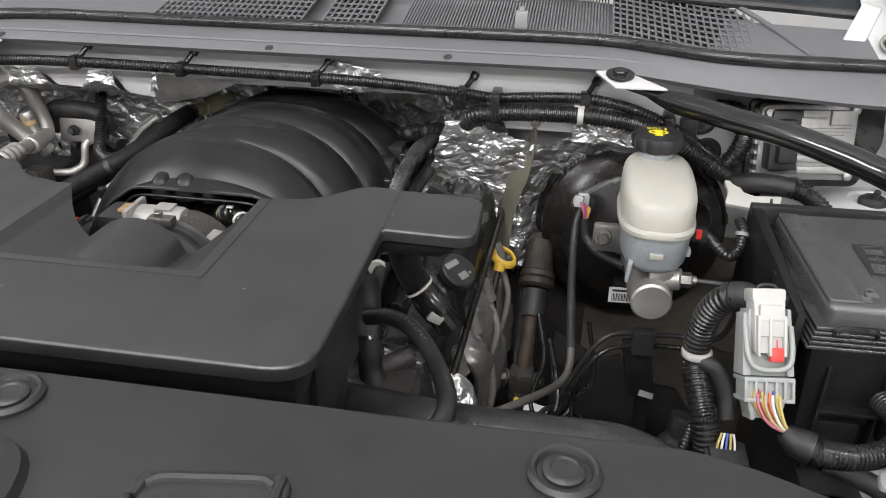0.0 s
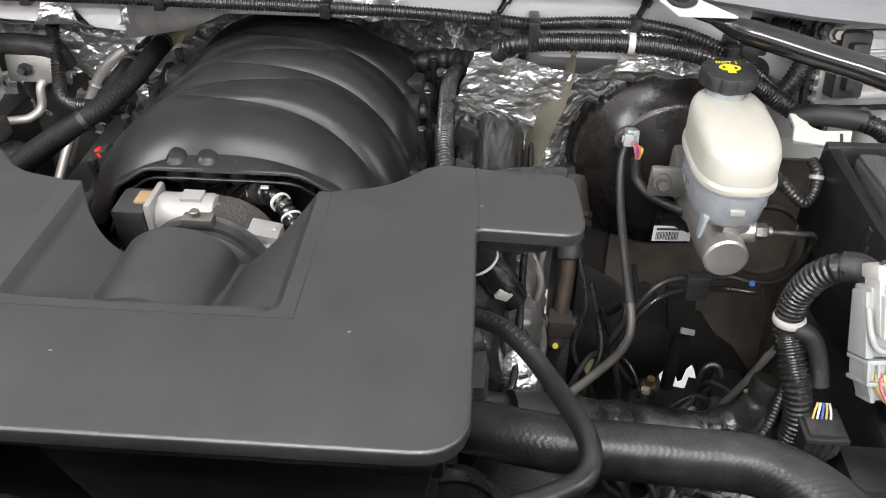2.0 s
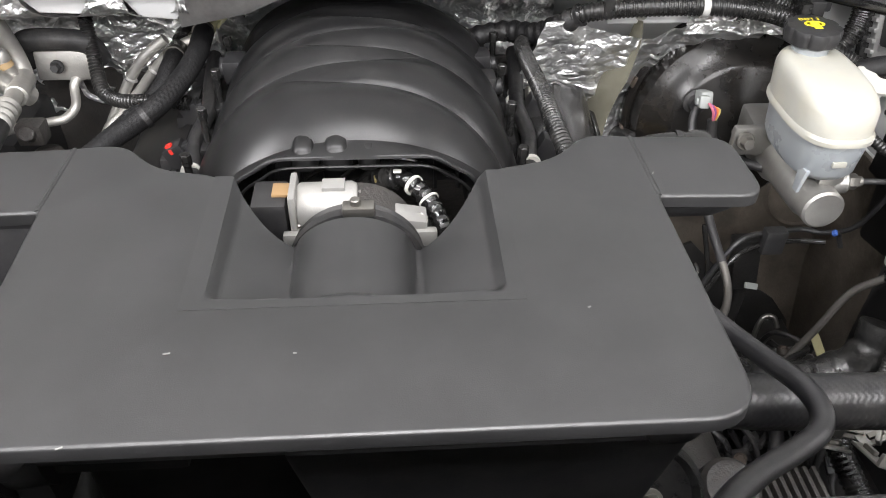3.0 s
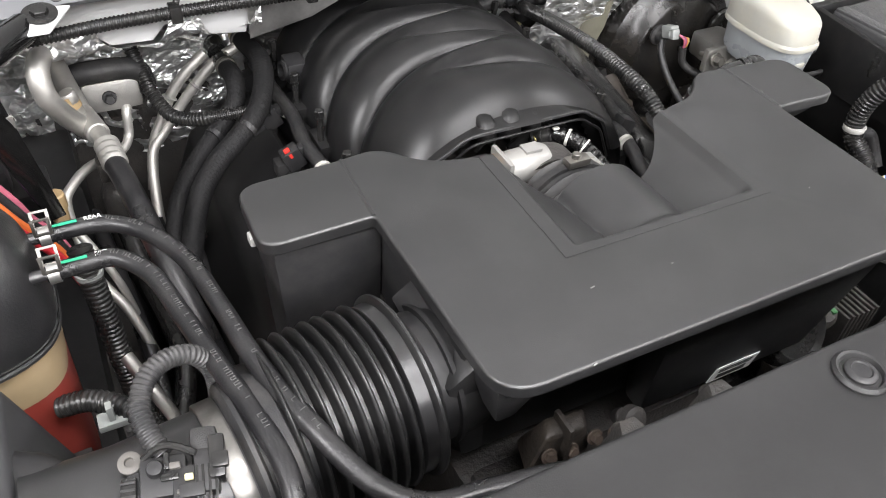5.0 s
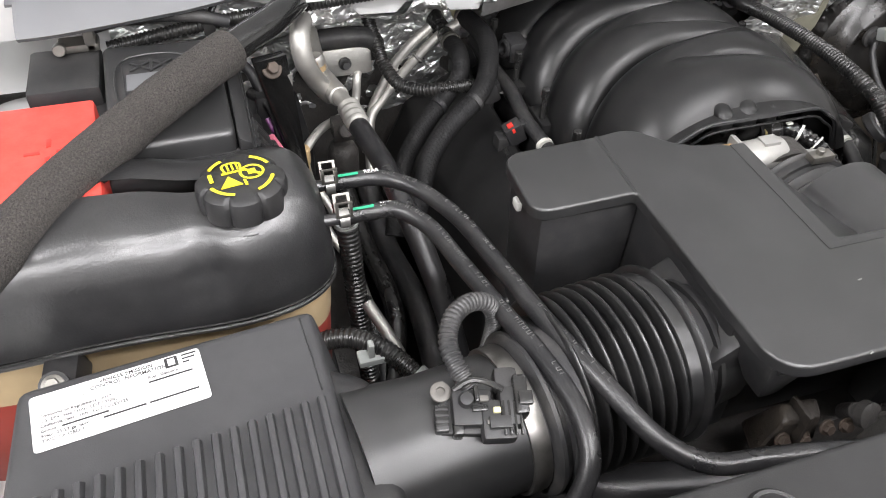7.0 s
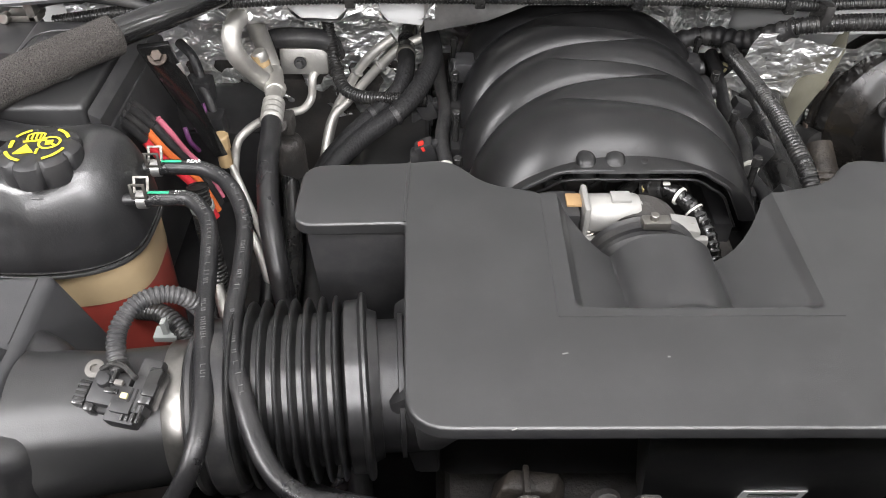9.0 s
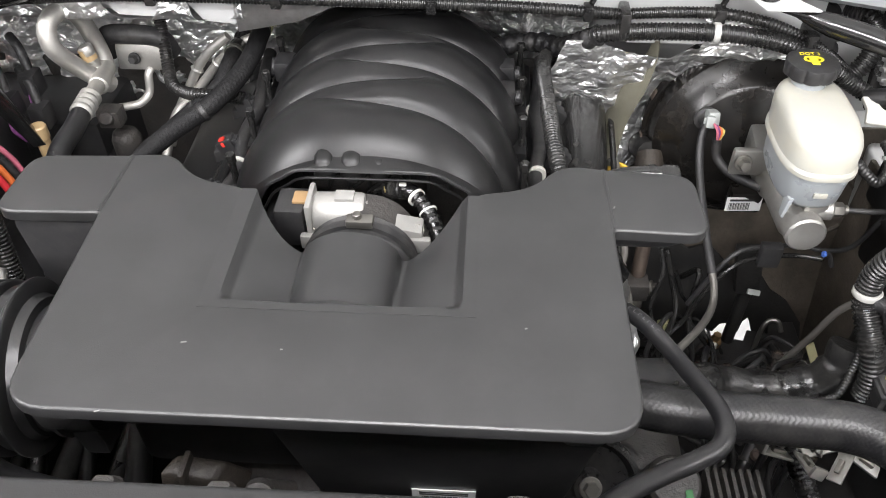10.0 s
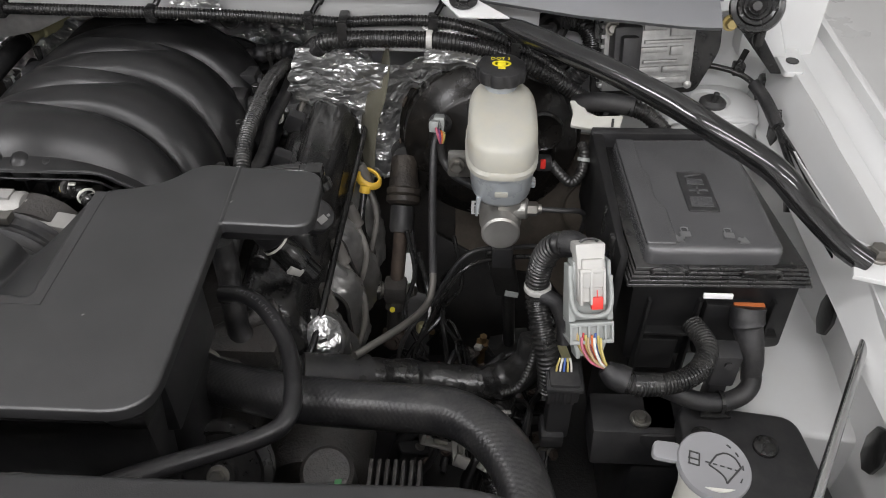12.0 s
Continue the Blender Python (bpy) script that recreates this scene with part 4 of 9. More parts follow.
def intake_manifold():
    t = thing("intake_manifold", (0, 0.5, 0.9), "black plastic intake manifold with arched runners", "intake manifold")
    y0, y1 = 0.318, 0.715

    def shell(u, v):
        y = y0 + (y1 - y0) * u
        top = 1.079 - 0.128 * (y - 0.384) - 0.05 * max(0.0, u - 0.92) / 0.08
        a = math.pi * v
        c, s = math.cos(a), math.sin(a)
        # the runners of the two banks are staggered and cross over at the crown
        drop = 0.0
        for side, apex in ((1, 0.450), (-1, 0.395)):
            d = (y - apex + 0.050 * (1 - s)) / 0.0985
            q = 1 - min(1.0, abs(d - max(0, round(d))) * 2)
            strength = min(1.0, max(0.0, (side * c + 0.45) / 0.65))
            drop = max(drop, (1 - math.sqrt(max(0.0, 1 - q * q))) * strength * strength * (3 - 2 * strength))
        swell = 0.030 - 0.040 * drop
        dip = max(0.0, 1 - (y - y0) / 0.062) ** 2
        hw, h = 0.132 + swell * 0.85 - 0.010 * dip, top - 0.961 + swell - 0.004 - 0.036 * dip
        x = -0.006 - hw * math.copysign(abs(c) ** 0.97, c)
        z = 0.961 + h * s
        return Vector((x, y, z))
    part("runner_shell", sheet(shell, 380, 96), "manifold_plastic", t)
    # side flanges with ports
    for s in (-1, 1):
        fl = box(-0.008 + s * 0.148 - 0.026, -0.008 + s * 0.148 + 0.026, 0.335, 0.69, 0.93, 0.966, 0.005)
        for i in range(4):
            y = 0.37 + 0.085 * i
            fl = joined(fl, box(-0.008 + s * 0.145 - 0.02, -0.008 + s * 0.145 + 0.02, y, y + 0.045, 0.955, 0.985, 0.006))
        part("flange", fl, "manifold_plastic", t)
        for i in range(4):
            y = 0.352 + 0.085 * i
            part("stud", joined(rod((-0.008 + s * 0.158, y + 0.035, 0.95), (-0.008 + s * 0.158, y + 0.035, 1.02), 0.0038, 10), rod((-0.008 + s * 0.158, y + 0.035, 1.012), (-0.008 + s * 0.158, y + 0.035, 1.024), 0.0054, 6)), "satin_black", t)
    for y in (0.545, 0.60):
        part("port_socket", joined(box(0.118, 0.142, y - 0.014, y + 0.014, 0.985, 1.02, 0.005), rod((0.13, y, 1.0), (0.15, y, 1.005), 0.009)), "black_plastic", t)
    part("port_socket", joined(box(-0.165, -0.14, 0.585, 0.618, 0.99, 1.018, 0.005), lathe([(0.012, 0), (0.012, 0.01), (0.008, 0.011), (0.008, 0.002)], (-0.16, 0.60, 1.004), (-1, -0.2, 0.2), 16)), "black_plastic", t)
    # front mouth: angular rim over a dark opening
    rim = [(-0.130, 0.316, 1.0), (-0.104, 0.309, 1.046), (-0.070, 0.306, 1.0685), (0.058, 0.306, 1.0685), (0.092, 0.309, 1.046), (0.117, 0.316, 1.0)]

    def rim_at(v):
        f = v * (len(rim) - 1)
        i = min(len(rim) - 2, int(f))
        return Vector(rim[i]).lerp(Vector(rim[i + 1]), f - i)

    def front(u, v):
        p, q = shell(0.0, 0.10 + 0.80 * u), rim_at(u)
        w = p.lerp(q, v)
        w.y += -0.012 * math.sin(v * math.pi * 0.5) * 0.3
        return w
    part("mouth_face", sheet(front, 48, 6), "manifold_plastic", t)
    line = []
    for a, b in zip(rim, rim[1:]):
        a, b = Vector(a), Vector(b)
        line += [a.lerp(b, 0.12), a.lerp(b, 0.5), a.lerp(b, 0.88)]
    part("mouth_rim", tube([rim[0]] + line + [rim[-1]], 0.0020, 10, 0.004), "black_plastic", t)
    part("mouth_lip", tube([Vector((p[0] * 0.95, p[1] - 0.004, p[2] - 0.0065)) for p in [rim[0]] + line + [rim[-1]]], 0.0014, 8, 0.004), "manifold_plastic", t)
    for x, r in ((-0.047, 0.011), (-0.020, 0.0125), (0.006, 0.009)):
        part("boss", loft([(1.056, x, 0.323, r, 0.018, 3), (1.068, x, 0.323, r * 0.98, 0.017, 3), (1.068 + r * 0.5, x, 0.324, r * 0.88, 0.015, 3), (1.068 + r * 0.85, x, 0.326, r * 0.66, 0.012, 2.8), (1.068 + r, x, 0.328, r * 0.3, 0.007, 2.4)]), "manifold_plastic", t)
    part("cavity", joined(box(-0.105, 0.10, 0.42, 0.44, 0.90, 1.04, 0.004), box(-0.12, -0.10, 0.32, 0.43, 0.90, 0.99, 0.003), box(0.095, 0.115, 0.32, 0.43, 0.9, 0.99, 0.003)), "black_plastic", t, "black ribbed cavity")
    ribs = bmesh.new()
    for i in range(9):
        x = -0.09 + 0.0225 * i
        ribs = joined(ribs, box(x - 0.0015, x + 0.0015, 0.405, 0.421, 0.92, 1.035, 0.0006))
    part("cavity_rib", ribs, "black_plastic", t)
    part("hoop", tube([(-0.03, 0.36, 1.005), (0.0, 0.36, 1.028), (0.04, 0.36, 1.03), (0.085, 0.36, 1.01)], 0.0022, 6), "satin_black", t)


def throttle():
    t = thing("throttle_assembly", (0, 0.28, 0.95), "silver aluminium throttle body with motor behind the cover", "throttle body")
    part("motor", lathe([(0.017, 0), (0.0185, 0.002), (0.0185, 0.043), (0.0165, 0.047), (0.012, 0.048), (0.012, 0.050)], (-0.050, 0.272, 1.046), (1, 0.02, 0.0), 32), "matte_casting", t)
    part("motor_flange", joined(box(-0.056, -0.05, 0.252, 0.29, 1.022, 1.067, 0.003), box(-0.056, -0.036, 0.262, 0.28, 1.012, 1.025, 0.003)), "matte_casting", t)
    part("sensor_housing", joined(box(-0.086, -0.058, 0.255, 0.292, 1.015, 1.058, 0.004), box(-0.083, -0.066, 0.26, 0.288, 1.0, 1.02, 0.003)), "black_plastic", t, "black plastic housing")
    part("cover_clip", box(-0.070, -0.053, 0.267, 0.284, 1.0575, 1.0605, 0.0012), "brown_clip", t, "tan plastic clip")
    part("bore", lathe([(0.046, 0), (0.046, 0.03), (0.040, 0.03), (0.040, 0.0)], (-0.003, 0.285, 1.012), (0, -1, 0.0), 36), "dark_engine", t)
    part("mount_plate", box(-0.062, -0.035, 0.246, 0.254, 1.02, 1.036, 0.003), "matte_casting", t)
    part("mount_plate", box(0.03, 0.06, 0.246, 0.254, 1.02, 1.036, 0.003), "matte_casting", t)
    part("motor_rib", joined(box(-0.03, -0.012, 0.266, 0.28, 1.062, 1.0665, 0.001)), "matte_casting", t)
    part("brass_stub", rod((0.010, 0.315, 1.04), (0.022, 0.315, 1.042), 0.005, 10), "yellow_zinc", t)
    part("bolt", hexbolt((-0.049, 0.262, 1.035), (0, -0.6, 0.8), 0.005, 0.006), "zinc_steel", t)
    part("bolt", hexbolt((0.046, 0.262, 1.036), (0, -0.6, 0.8), 0.005, 0.006), "zinc_steel", t)
    part("shelf", hull8([(0.012, 0.25, 1.038), (0.052, 0.25, 1.03), (0.052, 0.272, 1.03), (0.01, 0.272, 1.038)], [(0.01, 0.25, 1.05), (0.052, 0.25, 1.042), (0.052, 0.272, 1.042), (0.01, 0.272, 1.05)], 0.002), "matte_casting", t)
    d = thing("throttle_hose", (0, 0.2, 0.97), "ribbed black rubber sleeve between cover and throttle", "hose")
    prof = [(0.046, 0)]
    for i in range(5):
        prof += [(0.049, 0.012 * i + 0.002), (0.052, 0.012 * i + 0.005), (0.049, 0.012 * i + 0.009)]
    part("sleeve", lathe(prof, (-0.003, 0.245, 1.018), (0, -1, 0.02), 48), "black_rubber", d)
    part("clamp", lathe([(0.0535, 0), (0.0535, 0.008)], (-0.003, 0.232, 1.018), (0, -1, 0.02), 48), "black_rubber", d)
    part("clamp_screw", joined(box(-0.012, 0.012, 0.222, 0.234, 1.07, 1.078, 0.002), rod((-0.002, 0.228, 1.07), (-0.002, 0.228, 1.083), 0.004, 8)), "zinc_steel", d)
    h = thing("vapour_hose", (0.05, 0.30, 1.0), "taped black hose with white quick connector at the throttle", "hose")
    part("hose", tube([(0.02, 0.318, 1.040), (0.036, 0.307, 1.045), (0.054, 0.287, 1.038), (0.066, 0.264, 1.024), (0.072, 0.24, 1.0)], 0.0078, 16, 0.002, swell=lambda q: 0.0078 + 0.0007 * math.sin(q * 900)), "gloss_black", h)
    part("connector", lathe([(0.0092, 0), (0.0092, 0.0028)], (0.042, 0.301, 1.0435), (0.6, -0.7, -0.1), 18), "white_plastic", h, "white band")
    part("elbow", tube([(-0.005, 0.33, 1.02), (0.01, 0.325, 1.036), (0.02, 0.312, 1.045)], 0.008, 12), "satin_black", h)
    part("connector", lathe([(0.0092, 0), (0.0092, 0.0018)], (0.0545, 0.2865, 1.0378), (0.5, -0.8, -0.35), 18), "white_plastic", h, "white band")
    part("fitting", joined(rod((0.012, 0.322, 1.036), (0.03, 0.312, 1.044), 0.011, 14), box(0.014, 0.028, 0.318, 0.332, 1.03, 1.05, 0.003)), "satin_black", h)
    part("lock_tab", box(0.026, 0.033, 0.303, 0.307, 1.0535, 1.0555, 0.0008), "white_plastic", h)
    for i in range(3):
        pts = [(-0.06 + 0.165 * k / 12, 0.40 - 0.004 * i, 0.985 + 0.012 * i + 0.028 * math.sin(math.pi * k / 12)) for k in range(13)]
        part("bore_ring", tube(pts, 0.0020, 8, 0.006), "satin_black", h)


# ---- brake system ----
def brake_booster():
    t = thing("brake_booster", (0.447, 0.62, 0.8), "large round black brake booster on the firewall", "brake booster")
    at, ax = (0.447, 0.565, 0.922), (0, -1, 0.10)
    part("front_shell", lathe([(0.0, 0.004), (0.040, 0.004), (0.046, 0.0), (0.082, -0.002), (0.088, -0.006), (0.092, -0.014), (0.106, -0.022), (0.116, -0.030), (0.1185, -0.042), (0.1185, -0.058), (0.122, -0.061)], at, ax, 72), "booster_paint", t)
    part("rear_shell", lathe([(0.1225, -0.060), (0.1265, -0.063), (0.1265, -0.072), (0.121, -0.076), (0.119, -0.10), (0.10, -0.13), (0.06, -0.14), (0.0, -0.14)], at, ax, 72), "booster_paint", t)
    m = Matrix.Translation(at) @ Vector(ax).to_track_quat("Z", "Y").to_matrix().to_4x4()
    for k in range(12):
        a = 2 * math.pi * (k + 0.3) / 12
        part("crimp", moved(box(-0.007, 0.007, -0.0015, 0.0015, -0.068, -0.056, 0.001), m @ pose(0, 0, 0, 0, 0, math.degrees(a) - 90) @ Matrix.Translation((0, 0.1262, 0))), "rusty_steel", t)
    # raised stamped ring to the side of the reservoir
    part("stamped_boss", lathe([(0.028, -0.004), (0.028, 0.0), (0.025, 0.003), (0.022, 0.001), (0.0, 0.001)], (0.513, 0.560, 0.962), ax, 32), "booster_paint", t)
    part("check_valve", lathe([(0.015, 0), (0.015, 0.004), (0.011, 0.006), (0.010, 0.014)], (0.381, 0.557, 0.974), ax, 24), "black_rubber", t, "black rubber grommet")
    part("sensor", moved(box(-0.007, 0.007, -0.009, 0.009, 0, 0.022, 0.003), Matrix.Translation((0.381, 0.545, 0.985)) @ pose(0, 0, 0, 70, 0, 0)), "connector_grey", t, "grey electrical sensor")
    part("plug", moved(joined(box(-0.006, 0.005, -0.007, 0.007, 0, 0.013, 0.002), box(-0.008, 0.007, -0.004, 0.004, 0.002, 0.006, 0.001)), Matrix.Translation((0.377, 0.527, 0.990)) @ pose(0, 0, 0, 70, 0, -8)), "connector_grey", t, "off-white connector plug")
    for i, c in enumerate(("wire_pink", "wire_purple", "wire_orange", "wire_yellow")):
        part("wire", tube([(0.378 + 0.003 * i, 0.512, 0.995 - 0.002 * i), (0.381 + 0.0025 * i, 0.503, 0.99), (0.385, 0.505, 0.972)], 0.0016, 6, 0.004), c, t)
    part("wire_sleeve", tube([(0.384, 0.506, 0.978), (0.388, 0.502, 0.955), (0.402, 0.488, 0.943), (0.42, 0.475, 0.94), (0.435, 0.46, 0.942)], 0.0055, 10, 0.004), "cloth_tape", t)
    part("vacuum_line", tube([(0.380, 0.545, 0.972), (0.375, 0.535, 0.955), (0.374, 0.50, 0.925), (0.377, 0.43, 0.89), (0.380, 0.385, 0.870)], 0.0050, 12, 0.006), "black_plastic", t, "slim black vacuum line")
    part("pipe", tube([(0.379, 0.40, 0.876), (0.380, 0.37, 0.865), (0.374, 0.343, 0.859), (0.352, 0.305, 0.866), (0.304, 0.244, 0.881)], 0.0044, 14, 0.005), "rod_grey", t, "bent grey steel pipe")
    lab = part("label", moved(box(-0.023, 0.023, -0.0105, 0.0105, 0, 0.0006, 0), Matrix.Translation((0.447, 0.522, 0.866)) @ pose(0, 0, 0, 84, 0, 3)), "paper_white", t, "small white barcode label")
    bars = bmesh.new()
    mm = Matrix.Translation((0.447, 0.522, 0.866)) @ pose(0, 0, 0, 84, 0, 3)
    for i in range(16):
        bars = joined(bars, moved(box(-0.019 + 0.0017 * i, -0.0183 + 0.0017 * i + 0.0005 * (i % 2), -0.0085, 0.002, 0.0006, 0.0009, 0), mm))
    bars = joined(bars, moved(box(-0.019, 0.016, 0.0045, 0.0075, 0.0006, 0.0009, 0), mm))
    part("print", bars, "dark_ink", lab)
    part("label_boss", box(0.43, 0.47, 0.5225, 0.545, 0.85, 0.882, 0.004), "booster_paint", t)
    part("mount_nut", joined(hexbolt((0.405, 0.462, 0.977), (0, -1, 0.2), 0.007, 0.012), rod((0.405, 0.49, 0.972), (0.405, 0.45, 0.98), 0.0042, 10)), "zinc_steel", t)
    part("mount_ear", joined(box(0.394, 0.45, 0.466, 0.476, 0.955, 0.99, 0.004), hull8([(0.42, 0.47, 0.95), (0.49, 0.47, 0.95), (0.48, 0.54, 0.945), (0.43, 0.54, 0.945)], [(0.42, 0.47, 0.985), (0.49, 0.47, 0.985), (0.48, 0.54, 0.98), (0.43, 0.54, 0.98)], 0.006)), "cast_aluminium", t)


def master_cylinder():
    t = thing("master_cylinder", (0.457, 0.42, 0.94), "cast aluminium brake master cylinder under its reservoir", "master cylinder")
    part("barrel", lathe([(0.0, 0), (0.019, 0), (0.0215, 0.002), (0.0215, 0.022), (0.024, 0.026), (0.024, 0.09), (0.028, 0.10), (0.028, 0.14)], (0.457, 0.365, 0.953), (0, 1, -0.05), 36), "cast_aluminium", t)
    part("outlet_boss", joined(rod((0.462, 0.395, 0.968), (0.487, 0.391, 0.970), 0.012, 20), box(0.452, 0.478, 0.382, 0.405, 0.965, 0.985, 0.004)), "cast_aluminium", t)
    part("fitting_nut", joined(lathe([(0.0085, 0), (0.0085, 0.01), (0.007, 0.012)], (0.486, 0.391, 0.970), (1, 0, 0), 6), lathe([(0.0055, 0.012), (0.0055, 0.016)], (0.486, 0.391, 0.970), (1, 0, 0), 14)), "zinc_steel", t)
    part("brake_pipe", tube([(0.498, 0.391, 0.970), (0.527, 0.389, 0.970), (0.545, 0.395, 0.965), (0.556, 0.41, 0.94), (0.55, 0.43, 0.88), (0.53, 0.45, 0.855), (0.509, 0.464, 0.85), (0.47, 0.455, 0.853), (0.43, 0.44, 0.86), (0.405, 0.43, 0.84), (0.375, 0.42, 0.78)], 0.0032, 10, 0.006), "black_plastic", t)
    part("brake_pipe", tube([(0.535, 0.45, 0.84), (0.50, 0.457, 0.838), (0.45, 0.445, 0.842), (0.42, 0.43, 0.84), (0.395, 0.42, 0.81), (0.37, 0.41, 0.75)], 0.0032, 10, 0.006), "satin_black", t)
    part("pipe_clip", box(0.452, 0.478, 0.435, 0.45, 0.835, 0.868, 0.003), "black_plastic", t)
    part("reservoir_tab", hull8([(0.428, 0.377, 0.968), (0.431, 0.377, 0.968), (0.431, 0.386, 0.968), (0.428, 0.386, 0.968)], [(0.429, 0.374, 0.995), (0.434, 0.374, 0.995), (0.434, 0.390, 0.995), (0.429, 0.390, 0.995)], 0.001), "fluid_plastic", t)
    r = thing("brake_fluid_reservoir", (0.455, 0.43, 0.98), "cream and milky white brake fluid reservoir with black cap", "fluid reservoir")
    part("lower_body", loft([(0.980, 0.456, 0.432, 0.024, 0.043, 2.6), (0.9835, 0.456, 0.431, 0.031, 0.055, 2.7), (0.992, 0.456, 0.430, 0.0345, 0.0605, 2.8), (1.026, 0.456, 0.429, 0.0368, 0.063, 2.9), (1.032, 0.456, 0.429, 0.0372, 0.0635, 2.9)]), "fluid_plastic", r, "milky translucent lower half with clear fluid")
    part("band", loft([(1.027, 0.455, 0.430, 0.0375, 0.064, 2.9), (1.0275, 0.455, 0.430, 0.0402, 0.0668, 3), (1.032, 0.455, 0.430, 0.0402, 0.0668, 3), (1.035, 0.455, 0.430, 0.038, 0.0645, 3)]), "cream_plastic", r)
    part("upper_body", loft([(1.033, 0.455, 0.431, 0.0385, 0.0645, 3), (1.056, 0.455, 0.434, 0.0380, 0.0635, 3.3), (1.062, 0.4548, 0.437, 0.0374, 0.0605, 3.3), (1.067, 0.4547, 0.442, 0.0360, 0.0545, 3.2), (1.0705, 0.4545, 0.449, 0.0335, 0.0465, 3), (1.073, 0.4543, 0.456, 0.030, 0.038, 2.8), (1.0745, 0.454, 0.464, 0.024, 0.028, 2.5)]), "cream_plastic", r, "cream upper half")
    part("side_lug", box(0.488, 0.494, 0.40, 0.412, 0.992, 1.0, 0.002), "fluid_plastic", r)
    part("level_mark", box(0.448, 0.462, 0.3655, 0.369, 1.004, 1.010, 0.001), "cream_plastic", r)
    part("neck", lathe([(0.0205, 0), (0.0205, 0.006), (0.018, 0.008), (0.018, 0.02)], (0.4525, 0.478, 1.066), (0, 0, 1), 32), "fluid_plastic", r)
    cap = part("cap", lathe([(0.0245, 0), (0.0275, 0.002), (0.0285, 0.012), (0.027, 0.0165), (0.022, 0.0175)], (0.4525, 0.483, 1.081), (0, 0, 1), 96, 9, 0.10), "black_plastic", r, "black scalloped screw cap with yellow print")
    ring = lathe([(0.0062, 0), (0.0062, 0.0004), (0.0085, 0.0004), (0.0085, 0)], (0.4525, 0.484, 1.0987), (0, 0, 1), 32)
    ring = joined(moved(ring, turn(0, 0, 0) @ Matrix.Translation((0.4525, 0.484, 0)) @ Matrix.Diagonal((1.25, 0.8, 1, 1)) @ Matrix.Translation((-0.4525, -0.484, 0))), lathe([(0.0048, 0), (0.0048, 0.0004)], (0.4525, 0.484, 1.0987), (0, 0, 1), 24),
                  strip(0.4485, 0.4565, 0.4725, 0.4765, 1.0987), words("DOT 3", 0.0075, Matrix.Translation((0.4405, 0.4955, 1.0988))))
    part("print", ring, "yellow_ink", cap)
    p = thing("fluid_level_plug", (0.51, 0.43, 0.99), "black wire plug with red lock at the reservoir", "connector")
    part("plug", box(0.495, 0.512, 0.420, 0.436, 1.0, 1.014, 0.003), "black_plastic", p)
    part("lock", box(0.499, 0.505, 0.4185, 0.424, 1.005, 1.015, 0.001), "red_plastic", p, "red locking tab")
    part("wire_sleeve", tube([(0.511, 0.428, 1.007), (0.522, 0.42, 0.998), (0.535, 0.415, 0.99), (0.546, 0.425, 0.995), (0.55, 0.44, 1.01), (0.548, 0.455, 1.015)], 0.006, 12, 0.004, rib=0.004, depth=0.0006), "conduit_black", p)
    part("tie", lathe([(0.0072, 0), (0.0072, 0.004)], (0.549, 0.436, 1.005), (0.1, 0.5, 0.8), 16), "connector_grey", p, "grey cable tie")


resonator_cover()
intake_manifold()
throttle()
brake_booster()
master_cylinder()


